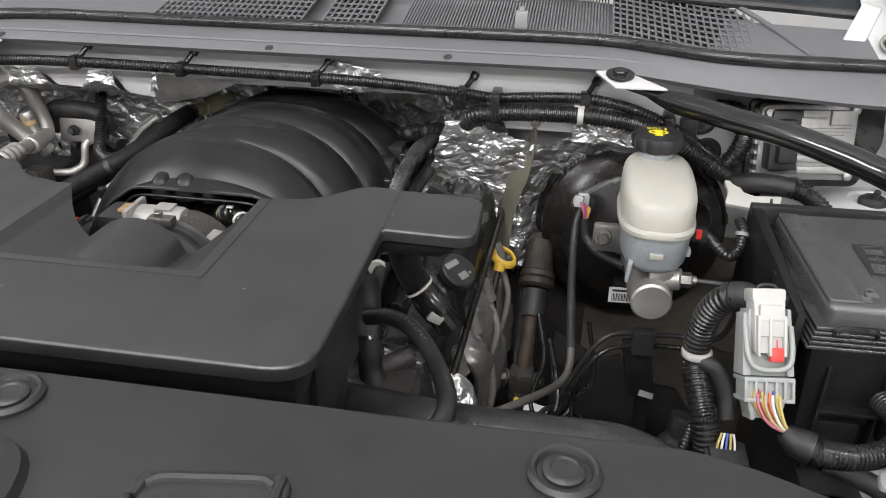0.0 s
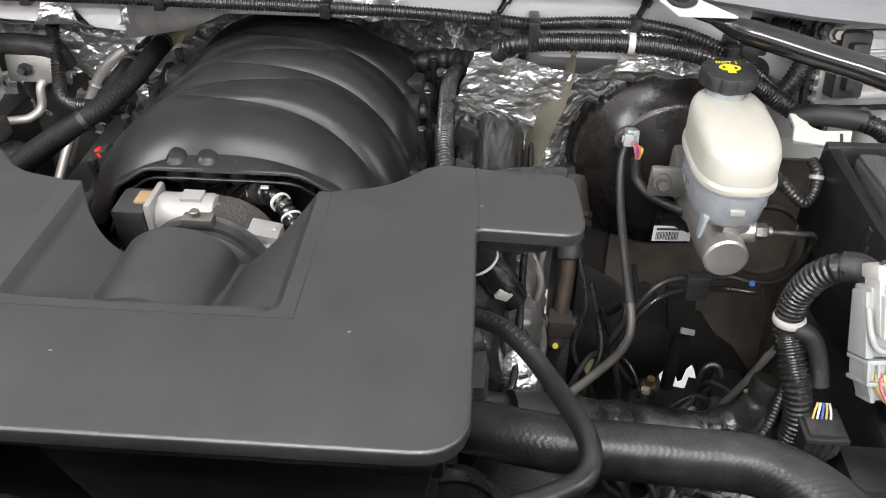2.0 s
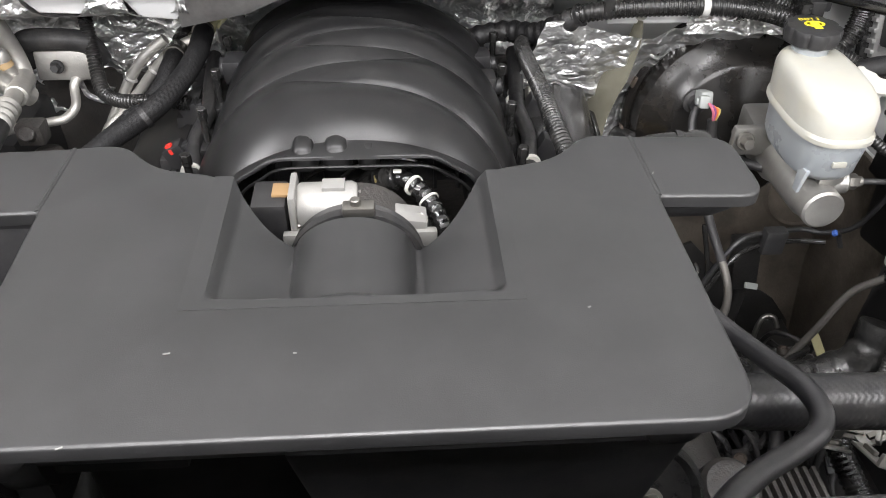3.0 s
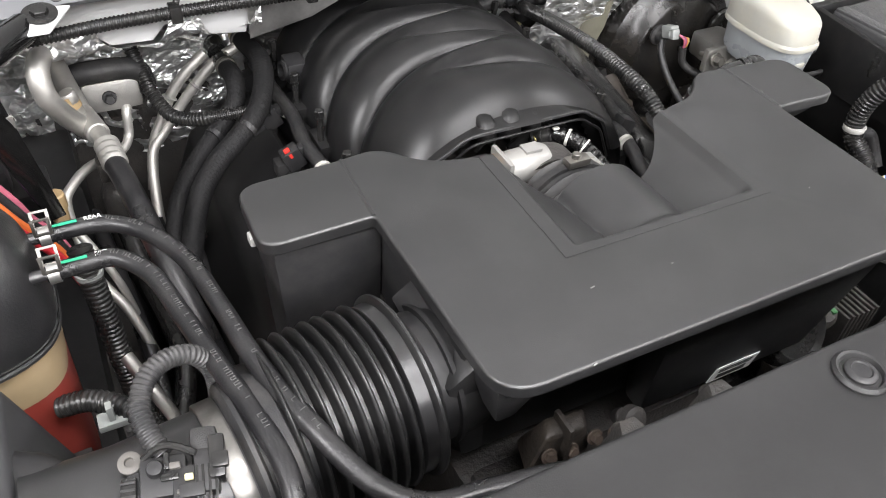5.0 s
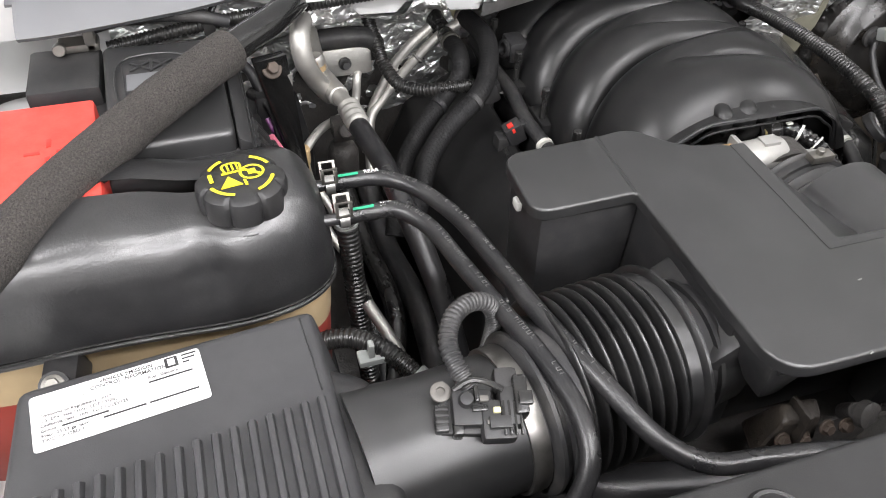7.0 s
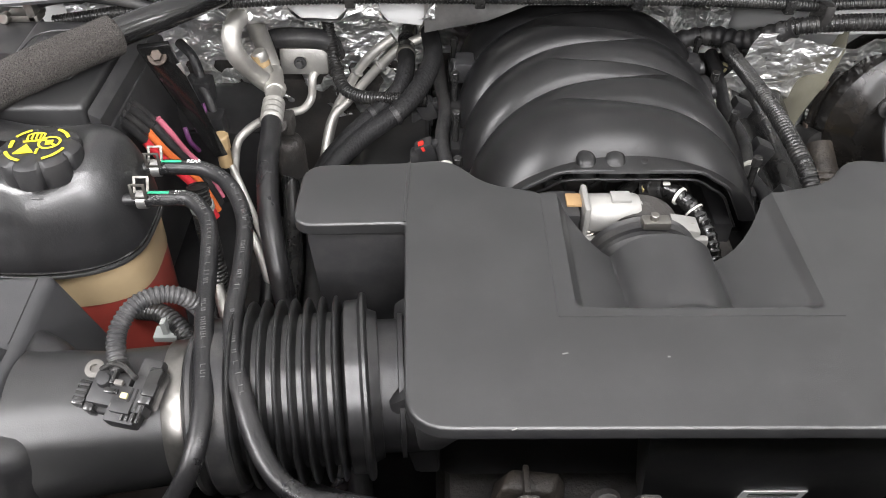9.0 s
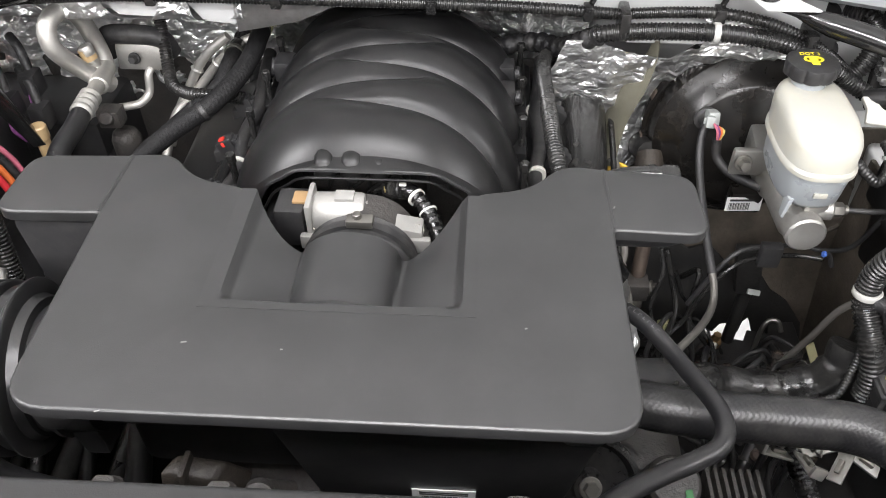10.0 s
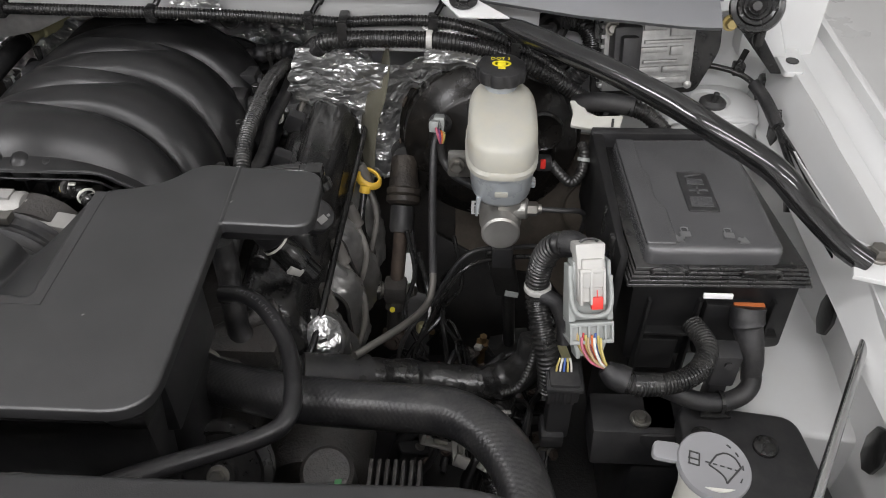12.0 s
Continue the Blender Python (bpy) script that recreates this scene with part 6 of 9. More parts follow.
def rear_right():
    t = thing("control_module", (0.62, 0.6, 1.0), "ribbed aluminium engine control module on the firewall", "control module")
    m = Matrix.Translation((0.634, 0.592, 1.060)) @ pose(0, 0, 0, -14, 0, 8)
    part("backing", moved(prism(rounded([Vector(p) for p in ((-0.068, -0.052), (0.066, -0.052), (0.092, 0.0), (0.09, 0.046), (0.06, 0.052), (-0.068, 0.052))], 0.01), 0.0, 0.008, 0.001), m @ pose(0, 0.004, 0, 90, 0, 0)), "satin_black", t, "black carrier plate")
    part("case", moved(joined(box(-0.058, 0.056, -0.012, 0.006, -0.044, 0.046, 0.005), box(-0.052, 0.050, -0.015, -0.01, -0.036, 0.04, 0.003), *[lathe([(0.005, 0), (0.005, 0.017), (0.003, 0.018)], (x, 0.0, z), (0, -1, 0), 12) for x, z in ((-0.052, 0.04), (0.050, 0.04), (0.050, -0.038))]), m), "module_casting", t)
    for x0, x1, z0, z1 in ((-0.012, 0.018, 0.030, 0.040), (0.021, 0.050, 0.022, 0.040), (-0.010, 0.050, 0.014, 0.019), (-0.014, 0.020, 0.003, 0.011), (0.023, 0.040, -0.001, 0.011), (-0.010, 0.034, -0.010, -0.005), (-0.014, 0.012, -0.022, -0.013), (0.015, 0.050, -0.022, -0.013), (-0.012, 0.048, -0.036, -0.026)):
        part("fin", moved(hull8([(x0, -0.0145, z0), (x1, -0.0145, z0), (x1, -0.0145, z1), (x0, -0.0145, z1)], [(x0 + 0.001, -0.0175, z0 + 0.001), (x1 - 0.001, -0.0175, z0 + 0.001), (x1 - 0.001, -0.0175, z1 - 0.001), (x0 + 0.001, -0.0175, z1 - 0.001)], 0.0006), m), "module_casting", t)
    part("plug", moved(joined(box(-0.052, -0.018, -0.034, -0.010, -0.030, 0.040, 0.004), box(-0.045, -0.025, -0.045, -0.03, -0.02, 0.03, 0.004)), m), "black_plastic", t, "black connector plug")
    part("stud", joined(lathe([(0.013, 0), (0.013, 0.003), (0.010, 0.005)], (0.712, 0.622, 1.065), (0, -0.7, 0.7), 18), rod((0.712, 0.622, 1.065), (0.713, 0.606, 1.078), 0.004, 10)), "zinc_steel", t)
    part("side_rib", moved(joined(*[box(-0.062, -0.057, -0.013, 0.006, -0.038 + 0.012 * k, -0.033 + 0.012 * k, 0.001) for k in range(7)]), m), "module_casting", t)
    part("corner_bolt", hexbolt((0.584, 0.574, 1.100), (0, -0.95, 0.3), 0.006, 0.008), "zinc_steel", t)
    j = thing("wire_plug", (0.61, 0.6, 0.99), "black wire plug with red lock under the module", "connector")
    part("plug", box(0.595, 0.625, 0.585, 0.61, 0.995, 1.03, 0.004), "black_plastic", j)
    part("lock", box(0.601, 0.612, 0.5825, 0.59, 1.003, 1.010, 0.001), "red_plastic", j, "red locking tab")
    part("tail", tube([(0.61, 0.60, 1.0), (0.605, 0.59, 0.985), (0.60, 0.57, 0.98)], 0.010, 12), "cloth_tape", j)
    w = thing("module_bracket", (0.57, 0.5, 1.0), "off-white plastic bracket carrying taped black wiring", "bracket")
    part("plate", moved(prism(rounded([Vector(p) for p in ((-0.03, -0.014), (0.026, -0.018), (0.030, 0.006), (0.0, 0.002), (-0.012, 0.006), (-0.02, 0.02), (-0.034, 0.02), (-0.028, 0.004))], 0.003), -0.002, 0.003, 0.001), Matrix.Translation((0.568, 0.497, 1.023)) @ pose(0, 0, 0, 28, 0, -8)), "white_plastic", w)
    # dark strip on the plate stands for the shade inside a slot
    part("slot_shade", moved(box(0.017, 0.020, -0.011, 0.0, 0.0025, 0.0042, 0.0005), Matrix.Translation((0.568, 0.497, 1.023)) @ pose(0, 0, 0, 28, 0, -8)), "dark_ink", w)
    part("taped_loom", tube([(0.545, 0.525, 1.025), (0.565, 0.515, 1.035), (0.59, 0.508, 1.037), (0.61, 0.503, 1.036)], 0.0115, 16, 0.004), "cloth_tape", w)
    part("conduit", tube([(0.605, 0.503, 1.036), (0.625, 0.498, 1.03), (0.645, 0.488, 1.015), (0.66, 0.475, 0.995)], 0.0105, 14, rib=0.0048, depth=0.0012), "conduit_black", w)
    part("ring_tag", joined(lathe([(0.009, 0), (0.009, 0.003), (0.005, 0.003), (0.005, 0)], (0.612, 0.515, 1.036), (0.2, -0.6, 0.7), 18)), "black_plastic", w)
    # thin cable looping to the fender
    c = thing("release_cable", (0.75, 0.5, 1.0), "thin black cable looping along the fender rail", "cable")
    part("cable", tube([(0.655, 0.60, 1.0), (0.675, 0.61, 1.02), (0.70, 0.615, 1.03), (0.73, 0.61, 1.033), (0.765, 0.59, 1.028), (0.785, 0.55, 1.012), (0.793, 0.48, 0.99), (0.797, 0.40, 0.975), (0.80, 0.32, 0.975), (0.806, 0.25, 0.965)], 0.0038, 10, 0.006), "satin_black", c)
    part("sleeve", tube([(0.772, 0.585, 1.024), (0.782, 0.56, 1.016), (0.79, 0.52, 1.003)], 0.008, 12, 0.004), "cloth_tape", c)
    part("cable", tube([(0.79, 0.52, 1.003), (0.80, 0.46, 0.995), (0.803, 0.40, 0.99), (0.81, 0.33, 0.99)], 0.0035, 10, 0.006), "satin_black", c)
    part("clip", joined(box(0.748, 0.762, 0.598, 0.612, 1.026, 1.042, 0.002), rod((0.752, 0.60, 1.04), (0.762, 0.612, 1.056), 0.004, 8)), "satin_black", c)
    h = thing("horn", (0.735, 0.555, 1.14), "round black ridged horn beside the cowl", "horn")
    ax = (-0.25, -0.75, 0.35)
    part("disc", lathe([(0.0, 0.014), (0.005, 0.014), (0.006, 0.011), (0.009, 0.013), (0.011, 0.010), (0.014, 0.012), (0.016, 0.009), (0.020, 0.011), (0.022, 0.007), (0.028, 0.006), (0.030, 0.0), (0.028, -0.008), (0.015, -0.014)], (0.737, 0.552, 1.14), ax, 48), "satin_black", h)
    part("nut", hexbolt((0.713, 0.556, 1.118), (0, -1, 0.2), 0.0065, 0.010), "yellow_zinc", h)
    part("stay", hull8([(0.795, 0.60, 1.03), (0.81, 0.60, 1.03), (0.81, 0.615, 1.03), (0.795, 0.615, 1.03)], [(0.715, 0.562, 1.122), (0.735, 0.562, 1.13), (0.735, 0.57, 1.13), (0.715, 0.57, 1.122)], 0.002), "satin_black", h)
    part("tab", box(0.742, 0.752, 0.54, 0.556, 1.095, 1.118, 0.003), "satin_black", h)
    s = thing("gas_strut", (0.70, 0.03, 0.9), "slim bright steel gas strut rising from the fender", "gas strut")
    part("rod", rod((0.815, 0.243, 0.965), (0.655, -0.035, 0.955), 0.0046, 18), "chrome_rod", s)
    part("cylinder", rod((0.826, 0.243, 0.945), (0.862, 0.31, 0.99), 0.0075, 18), "satin_black", s)
    part("ball_end", joined(lathe([(0.004, -0.006), (0.0095, -0.004), (0.0095, 0.006), (0.005, 0.01)], (0.826, 0.243, 0.945), (0.5, 0.85, 0), 20)), "satin_black", s)


def washer_fill():
    t = thing("washer_filler", (0.59, 0.0, 0.9), "windscreen washer filler neck with flat grey cap", "washer filler")
    part("neck", lathe([(0.017, -0.10), (0.018, -0.02), (0.021, -0.006), (0.021, 0.0)], (0.592, 0.012, 1.050), (0.12, 0.25, 1), 32), "white_plastic", t, "translucent white filler neck")
    m = Matrix.Translation((0.592, 0.012, 1.0505)) @ pose(0, 0, 0, 4, 8, -12) @ Matrix.Scale(0.84, 4)
    cap = part("cap", moved(joined(lathe([(0.029, 0), (0.0305, 0.001), (0.0305, 0.005), (0.0295, 0.0065), (0.0, 0.0068)], (0, 0, 0), (0, 0, 1), 48), prism(rounded([Vector(p) for p in ((-0.028, -0.006), (-0.05, -0.008), (-0.05, 0.008), (-0.028, 0.012))], 0.005), 0.0, 0.0045, 0.001)), m), "washer_grey", t, "flat grey snap cap with a washer symbol")
    z = 0.0068
    ink = tube([(0.001, 0.009, z), (-0.005, -0.002, z)], 0.0008, 6)
    ink = joined(ink, tube([(0.001, 0.009, z), (0.008, 0.013, z), (0.016, 0.011, z), (0.021, 0.004, z)], 0.0008, 6, 0.003), tube([(-0.005, -0.002, z), (0.002, -0.005, z), (0.008, -0.009, z), (0.010, -0.014, z)], 0.0008, 6, 0.003), tube([(0.010, -0.014, z), (0.021, 0.004, z)], 0.0008, 6))
    for i in range(5):
        ink = joined(ink, box(-0.008 + 0.006 * i, -0.0045 + 0.006 * i, -0.0005, 0.0005, z - 0.0002, z + 0.0006, 0))
    for a in (-20, 10, 40, 62):
        ink = joined(ink, moved(box(0.0225, 0.0235, -0.002, 0.002, z - 0.0002, z + 0.0006, 0), pose(0, 0, 0, 0, 0, a)))
    ink = joined(ink, box(-0.022, -0.0125, -0.001, 0.0, z - 0.0002, z + 0.0006, 0), box(-0.021, -0.014, 0.005, 0.006, z - 0.0002, z + 0.0006, 0), box(-0.0215, -0.0205, -0.006, 0.006, z - 0.0002, z + 0.0006, 0), box(-0.0135, -0.0125, -0.006, 0.006, z - 0.0002, z + 0.0006, 0), box(-0.022, -0.0125, -0.006, -0.005, z - 0.0002, z + 0.0006, 0))
    part("symbol", moved(ink, m), "dark_ink", cap, "black washer symbol")
    b = thing("battery_tray", (0.6, 0.12, 0.8), "black stamped tray beside the washer filler", "tray")
    part("tray", hull8([(0.485, -0.12, 0.84), (0.785, -0.12, 0.84), (0.785, 0.095, 0.84), (0.485, 0.095, 0.84)], [(0.485, -0.12, 0.865), (0.785, -0.12, 0.865), (0.785, 0.095, 0.865), (0.485, 0.095, 0.865)], 0.006), "black_plastic", b)
    part("raised_rib", tube([(0.505, 0.0, 0.866), (0.505, 0.06, 0.866), (0.515, 0.072, 0.866), (0.56, 0.072, 0.866), (0.57, 0.06, 0.866), (0.575, 0.0, 0.866)], 0.006, 10, 0.005), "black_plastic", b)
    part("plate", prism(rounded([Vector(p) for p in ((0.632, 0.09), (0.765, 0.075), (0.752, 0.19), (0.638, 0.204))], 0.018), 0.85, 0.874, 0.004), "black_plastic", b)
    for x, y in ((0.655, 0.16), (0.713, 0.152)):
        part("plate_bolt", lathe([(0.012, 0), (0.012, 0.004), (0.008, 0.006)], (x, y, 0.874), (0, 0, 1), 18), "satin_black", b)
    part("stay", hull8([(0.555, 0.175, 0.80), (0.645, 0.175, 0.80), (0.645, 0.235, 0.80), (0.555, 0.235, 0.80)], [(0.555, 0.185, 0.845), (0.645, 0.185, 0.845), (0.645, 0.235, 0.845), (0.555, 0.235, 0.845)], 0.004), "black_plastic", b)
    part("stay_edge", box(0.57, 0.64, 0.178, 0.184, 0.80, 0.812, 0.001), "cowl_plastic", b)
    part("stay_bolt", joined(lathe([(0.011, 0), (0.011, 0.003)], (0.605, 0.20, 0.846), (0, 0, 1), 20), hexbolt((0.605, 0.20, 0.848), (0, 0, 1), 0.006, 0.006)), "zinc_steel", b)


fuse_box()
big_connector()
harness_column()
cowl_harness()
rear_right()
washer_fill()


# ---- passenger side of the bay: coolant tank, air cleaner, battery, pipes ----
def coolant_tank():
    t = thing("coolant_tank", (-0.62, 0.29, 0.8), "coolant surge tank with black upper shell and stained translucent base", "coolant tank")

    def shell(u, v):
        # v round the outline, u from the seam to the crown
        a = 2 * math.pi * v
        c, s = math.cos(a), math.sin(a)
        hx, hy = 0.178, 0.070
        x = -0.632 + hx * math.copysign(abs(c) ** 0.42, c)
        y = 0.283 + hy * math.copysign(abs(s) ** 0.6, s)
        wob = 0.010 * max(0.0, math.sin((x + 0.585) * 52)) ** 2 * max(0, -s) * min(1.0, u * 3)
        k = max(0.0, math.cos(u * math.pi / 2)) ** 0.46
        z = 1.030 + 0.003 * math.sin((x + 0.46) * 24) * (1 - u) + 0.083 * math.sin(u * math.pi / 2) ** 0.9
        x2 = -0.636 + (x + 0.636) * (0.66 + 0.34 * k)
        y2 = 0.288 + (y - 0.288 + wob) * (0.12 + 0.88 * k)
        z += 0.009 * math.sin((x2 + 0.5) * 38) * u + 0.006 * math.exp(-((x2 + 0.52) ** 2 + (y2 - 0.27) ** 2) / 0.0032) * min(1.0, u * 3)
        return Vector((x2, y2, z))
    part("upper_shell", sheet(shell, 40, 120), "tank_black", t, "dark glossy moulded upper shell")

    def ring(z, g):
        out = []
        for k in range(60):
            a = 2 * math.pi * k / 60
            c, s = math.cos(a), math.sin(a)
            out.append(((-0.632 + (0.178 - g) * math.copysign(abs(c) ** 0.42, c)), (0.283 + (0.070 - g) * math.copysign(abs(s) ** 0.6, s)), z))
        return out

    def wall(zs):
        bm = bmesh.new()
        rings = [[bm.verts.new(p) for p in ring(z, g)] for z, g in zs]
        for a, b in zip(rings, rings[1:]):
            for k in range(60):
                bm.faces.new((a[k], a[(k + 1) % 60], b[(k + 1) % 60], b[k]))
        bm.faces.new(rings[0])
        bm.faces.new(rings[-1])
        bmesh.ops.recalc_face_normals(bm, faces=bm.faces[:])
        return bm
    part("seam", tube([Vector(shell(0, k / 40)) + Vector((0, 0, -0.001)) for k in range(40)], 0.0016, 8, 0.008, closed=True), "gloss_black", t)
    part("seam", tube([Vector(shell(0, k / 40)) + Vector((0, 0, -0.0055)) for k in range(40)], 0.0022, 8, 0.008, closed=True), "tank_black", t)
    part("upper_base", wall([(0.975, 0.006), (0.982, 0.0055), (1.028, 0.004)]), "coolant_tan", t, "stained tan translucent plastic")
    part("lower_base", wall([(0.80, 0.016), (0.83, 0.012), (0.976, 0.0065)]), "coolant_red", t, "translucent base full of reddish coolant")
    cx, cy, cz = -0.520, 0.2605, 1.1025
    part("neck", lathe([(0.040, -0.03), (0.038, -0.006), (0.036, 0.002), (0.030, 0.006), (0.028, 0.01)], (cx, cy + 0.006, cz - 0.006), (0, 0, 1), 48), "tank_black", t)
    cap = part("cap", lathe([(0.031, 0), (0.0335, 0.002), (0.0345, 0.016), (0.0335, 0.022), (0.029, 0.0255), (0.0, 0.0265)], (cx, cy, cz + 0.003), (0.0, 0.05, 1), 96, 8, 0.11), "black_plastic", t, "black lobed pressure cap with yellow warning print")
    m = Matrix.Translation((cx, cy + 0.0013, cz + 0.0298)) @ pose(0, 0, 0, -3, 0, 8)
    ink = bmesh.new()
    for a0, a1 in ((18, 62), (112, 150), (200, 248), (290, 338)):
        pts = [(0.0245 * math.cos(radians(a)), 0.0245 * math.sin(radians(a)), 0) for a in range(a0, a1 + 1, 8)]
        ink = joined(ink, tube(pts, 0.0015, 6, 0.003, flat=0.4))
    tri = [(-0.0165, -0.0125), (-0.0005, -0.0125), (-0.0085, 0.0005)]
    ink = joined(ink, prism(tri, -0.0003, 0.0006))
    ink = joined(ink, tube([(0.0095 + 0.0085 * math.cos(radians(a)), 0.001 + 0.0085 * math.sin(radians(a)), 0) for a in range(0, 360, 20)], 0.0011, 6, 0.002, flat=0.4, closed=True), moved(box(-0.0078, 0.0078, -0.0009, 0.0009, -0.0003, 0.0006, 0), Matrix.Translation((0.0095, 0.001, 0)) @ pose(0, 0, 0, 0, 0, -45)), box(0.0065, 0.0125, -0.0018, 0.0038, -0.0003, 0.0006, 0))
    ink = joined(ink, tube([(-0.0095, 0.006, 0), (-0.0095, 0.0165, 0), (0.0025, 0.0165, 0), (0.0025, 0.006, 0)], 0.001, 6, 0.003, flat=0.4), box(-0.007, -0.0055, 0.008, 0.0165, -0.0003, 0.0006, 0), box(-0.0035, -0.002, 0.008, 0.0165, -0.0003, 0.0006, 0), box(-0.0, 0.0012, 0.008, 0.0165, -0.0003, 0.0006, 0), box(-0.0125, 0.006, 0.0045, 0.006, -0.0003, 0.0006, 0), box(-0.0225, -0.0195, -0.002, 0.008, -0.0003, 0.0006, 0), box(0.001, 0.003, -0.0145, -0.0075, -0.0003, 0.0006, 0))
    part("warning_print", moved(ink, m), "yellow_ink", cap, "yellow warning symbols")
    part("mount_tab", joined(lathe([(0.0105, 0), (0.0105, 0.008), (0.007, 0.0085)], (-0.672, 0.178, 1.035), (0, -0.5, 0.85), 20), hull8([(-0.69, 0.18, 1.01), (-0.655, 0.18, 1.01), (-0.655, 0.25, 1.0), (-0.69, 0.25, 1.0)], [(-0.685, 0.18, 1.034), (-0.66, 0.18, 1.034), (-0.66, 0.25, 1.02), (-0.685, 0.25, 1.02)], 0.004)), "black_plastic", t)
    part("mount_bolt", hexbolt((-0.672, 0.173, 1.043), (0, -0.5, 0.85), 0.0055, 0.005), "zinc_steel", t)


def heater_hose(name_label, pts, clip_at, word, r=0.0070):
    t = thing("coolant_hose", pts[0], name_label, "hose", "coolant hoses")
    part("hose", tube(pts, r, 40, 0.0011, relief=weave(0.0036, 10, 0.00022)), "hose_rubber", t)
    path = along(pts, 0.0048)
    # worn lettering along the hose as short bars
    marks = bmesh.new()
    random.seed(len(word) + 3)
    for i in range(8, int(len(path) * 0.62)):
        if random.random() < 0.3:
            continue
        p, d = path[i], (path[i + 1] - path[i - 1]).normalized()
        side = d.cross(Vector((0, 0, 1))).normalized()
        n = (Vector((0, -0.25, 1)) - d * d.dot(Vector((0, -0.25, 1)))).normalized()
        side = d.cross(n)
        m = Matrix.Translation(p + n * (r + 0.0001) - side * 0.0012) @ Matrix((d, side, n)).transposed().to_4x4()
        h = 0.0015 + 0.0004 * random.random()
        marks = joined(marks, moved(box(-0.0014, -0.0009, -h, h, -0.0004, 0.0002, 0), m))
        if random.random() < 0.6:
            marks = joined(marks, moved(box(-0.0008, 0.001, h - 0.0005, h, -0.0004, 0.0002, 0), m))
        if random.random() < 0.5:
            marks = joined(marks, moved(box(0.0008, 0.0013, -h, h, -0.0004, 0.0002, 0), m))
    tagged(part("worn_lettering", marks, "hose_ink", t, "worn pale lettering"), kind="stuff")
    x, y, z = clip_at
    part("spigot", rod((x - 0.02, y, z), (x + 0.012, y, z), r * 0.72, 14), "tank_black", t)
    band = lathe([(r + 0.0012, 0), (r + 0.0012, 0.008), (r + 0.0002, 0.008), (r + 0.0002, 0)], (x - 0.004, y, z), (1, 0, 0), 28)
    part("spring_clamp", band, "bright_aluminium", t, "bright spring clamp")
    for k, tilt in ((-1, 20), (1, -8)):
        m = Matrix.Translation((x, y + 0.005 * k, z + r + 0.0055)) @ pose(0, 0, 0, 62 + tilt, 0, 0)
        part("clamp_ear", moved(joined(box(-0.007, -0.0045, -0.0075, 0.0075, -0.0007, 0.0007, 0.0003), box(0.0045, 0.007, -0.0075, 0.0075, -0.0007, 0.0007, 0.0003), box(-0.005, 0.005, -0.0075, -0.005, -0.0007, 0.0007, 0.0003), box(-0.005, 0.005, 0.0055, 0.0075, -0.0007, 0.0007, 0.0003)), m), "zinc_steel", t, "open sheet steel clamp ear")
    part("green_mark", moved(box(0.006, 0.024, -0.0013, 0.0013, -0.0002, 0.0003, 0), Matrix.Translation((x + 0.001, y - 0.002, z + r + 0.0022)) @ pose(0, 0, 0, 8, 0, 0)), "green_ink", t, "green paint stripe")
    part("word", moved(words(word, 0.0056, Matrix()), Matrix.Translation((x + 0.030, y - 0.002, z + r + 0.0024)) @ pose(0, 0, 0, 10, 0, -2)), "white_ink", t)


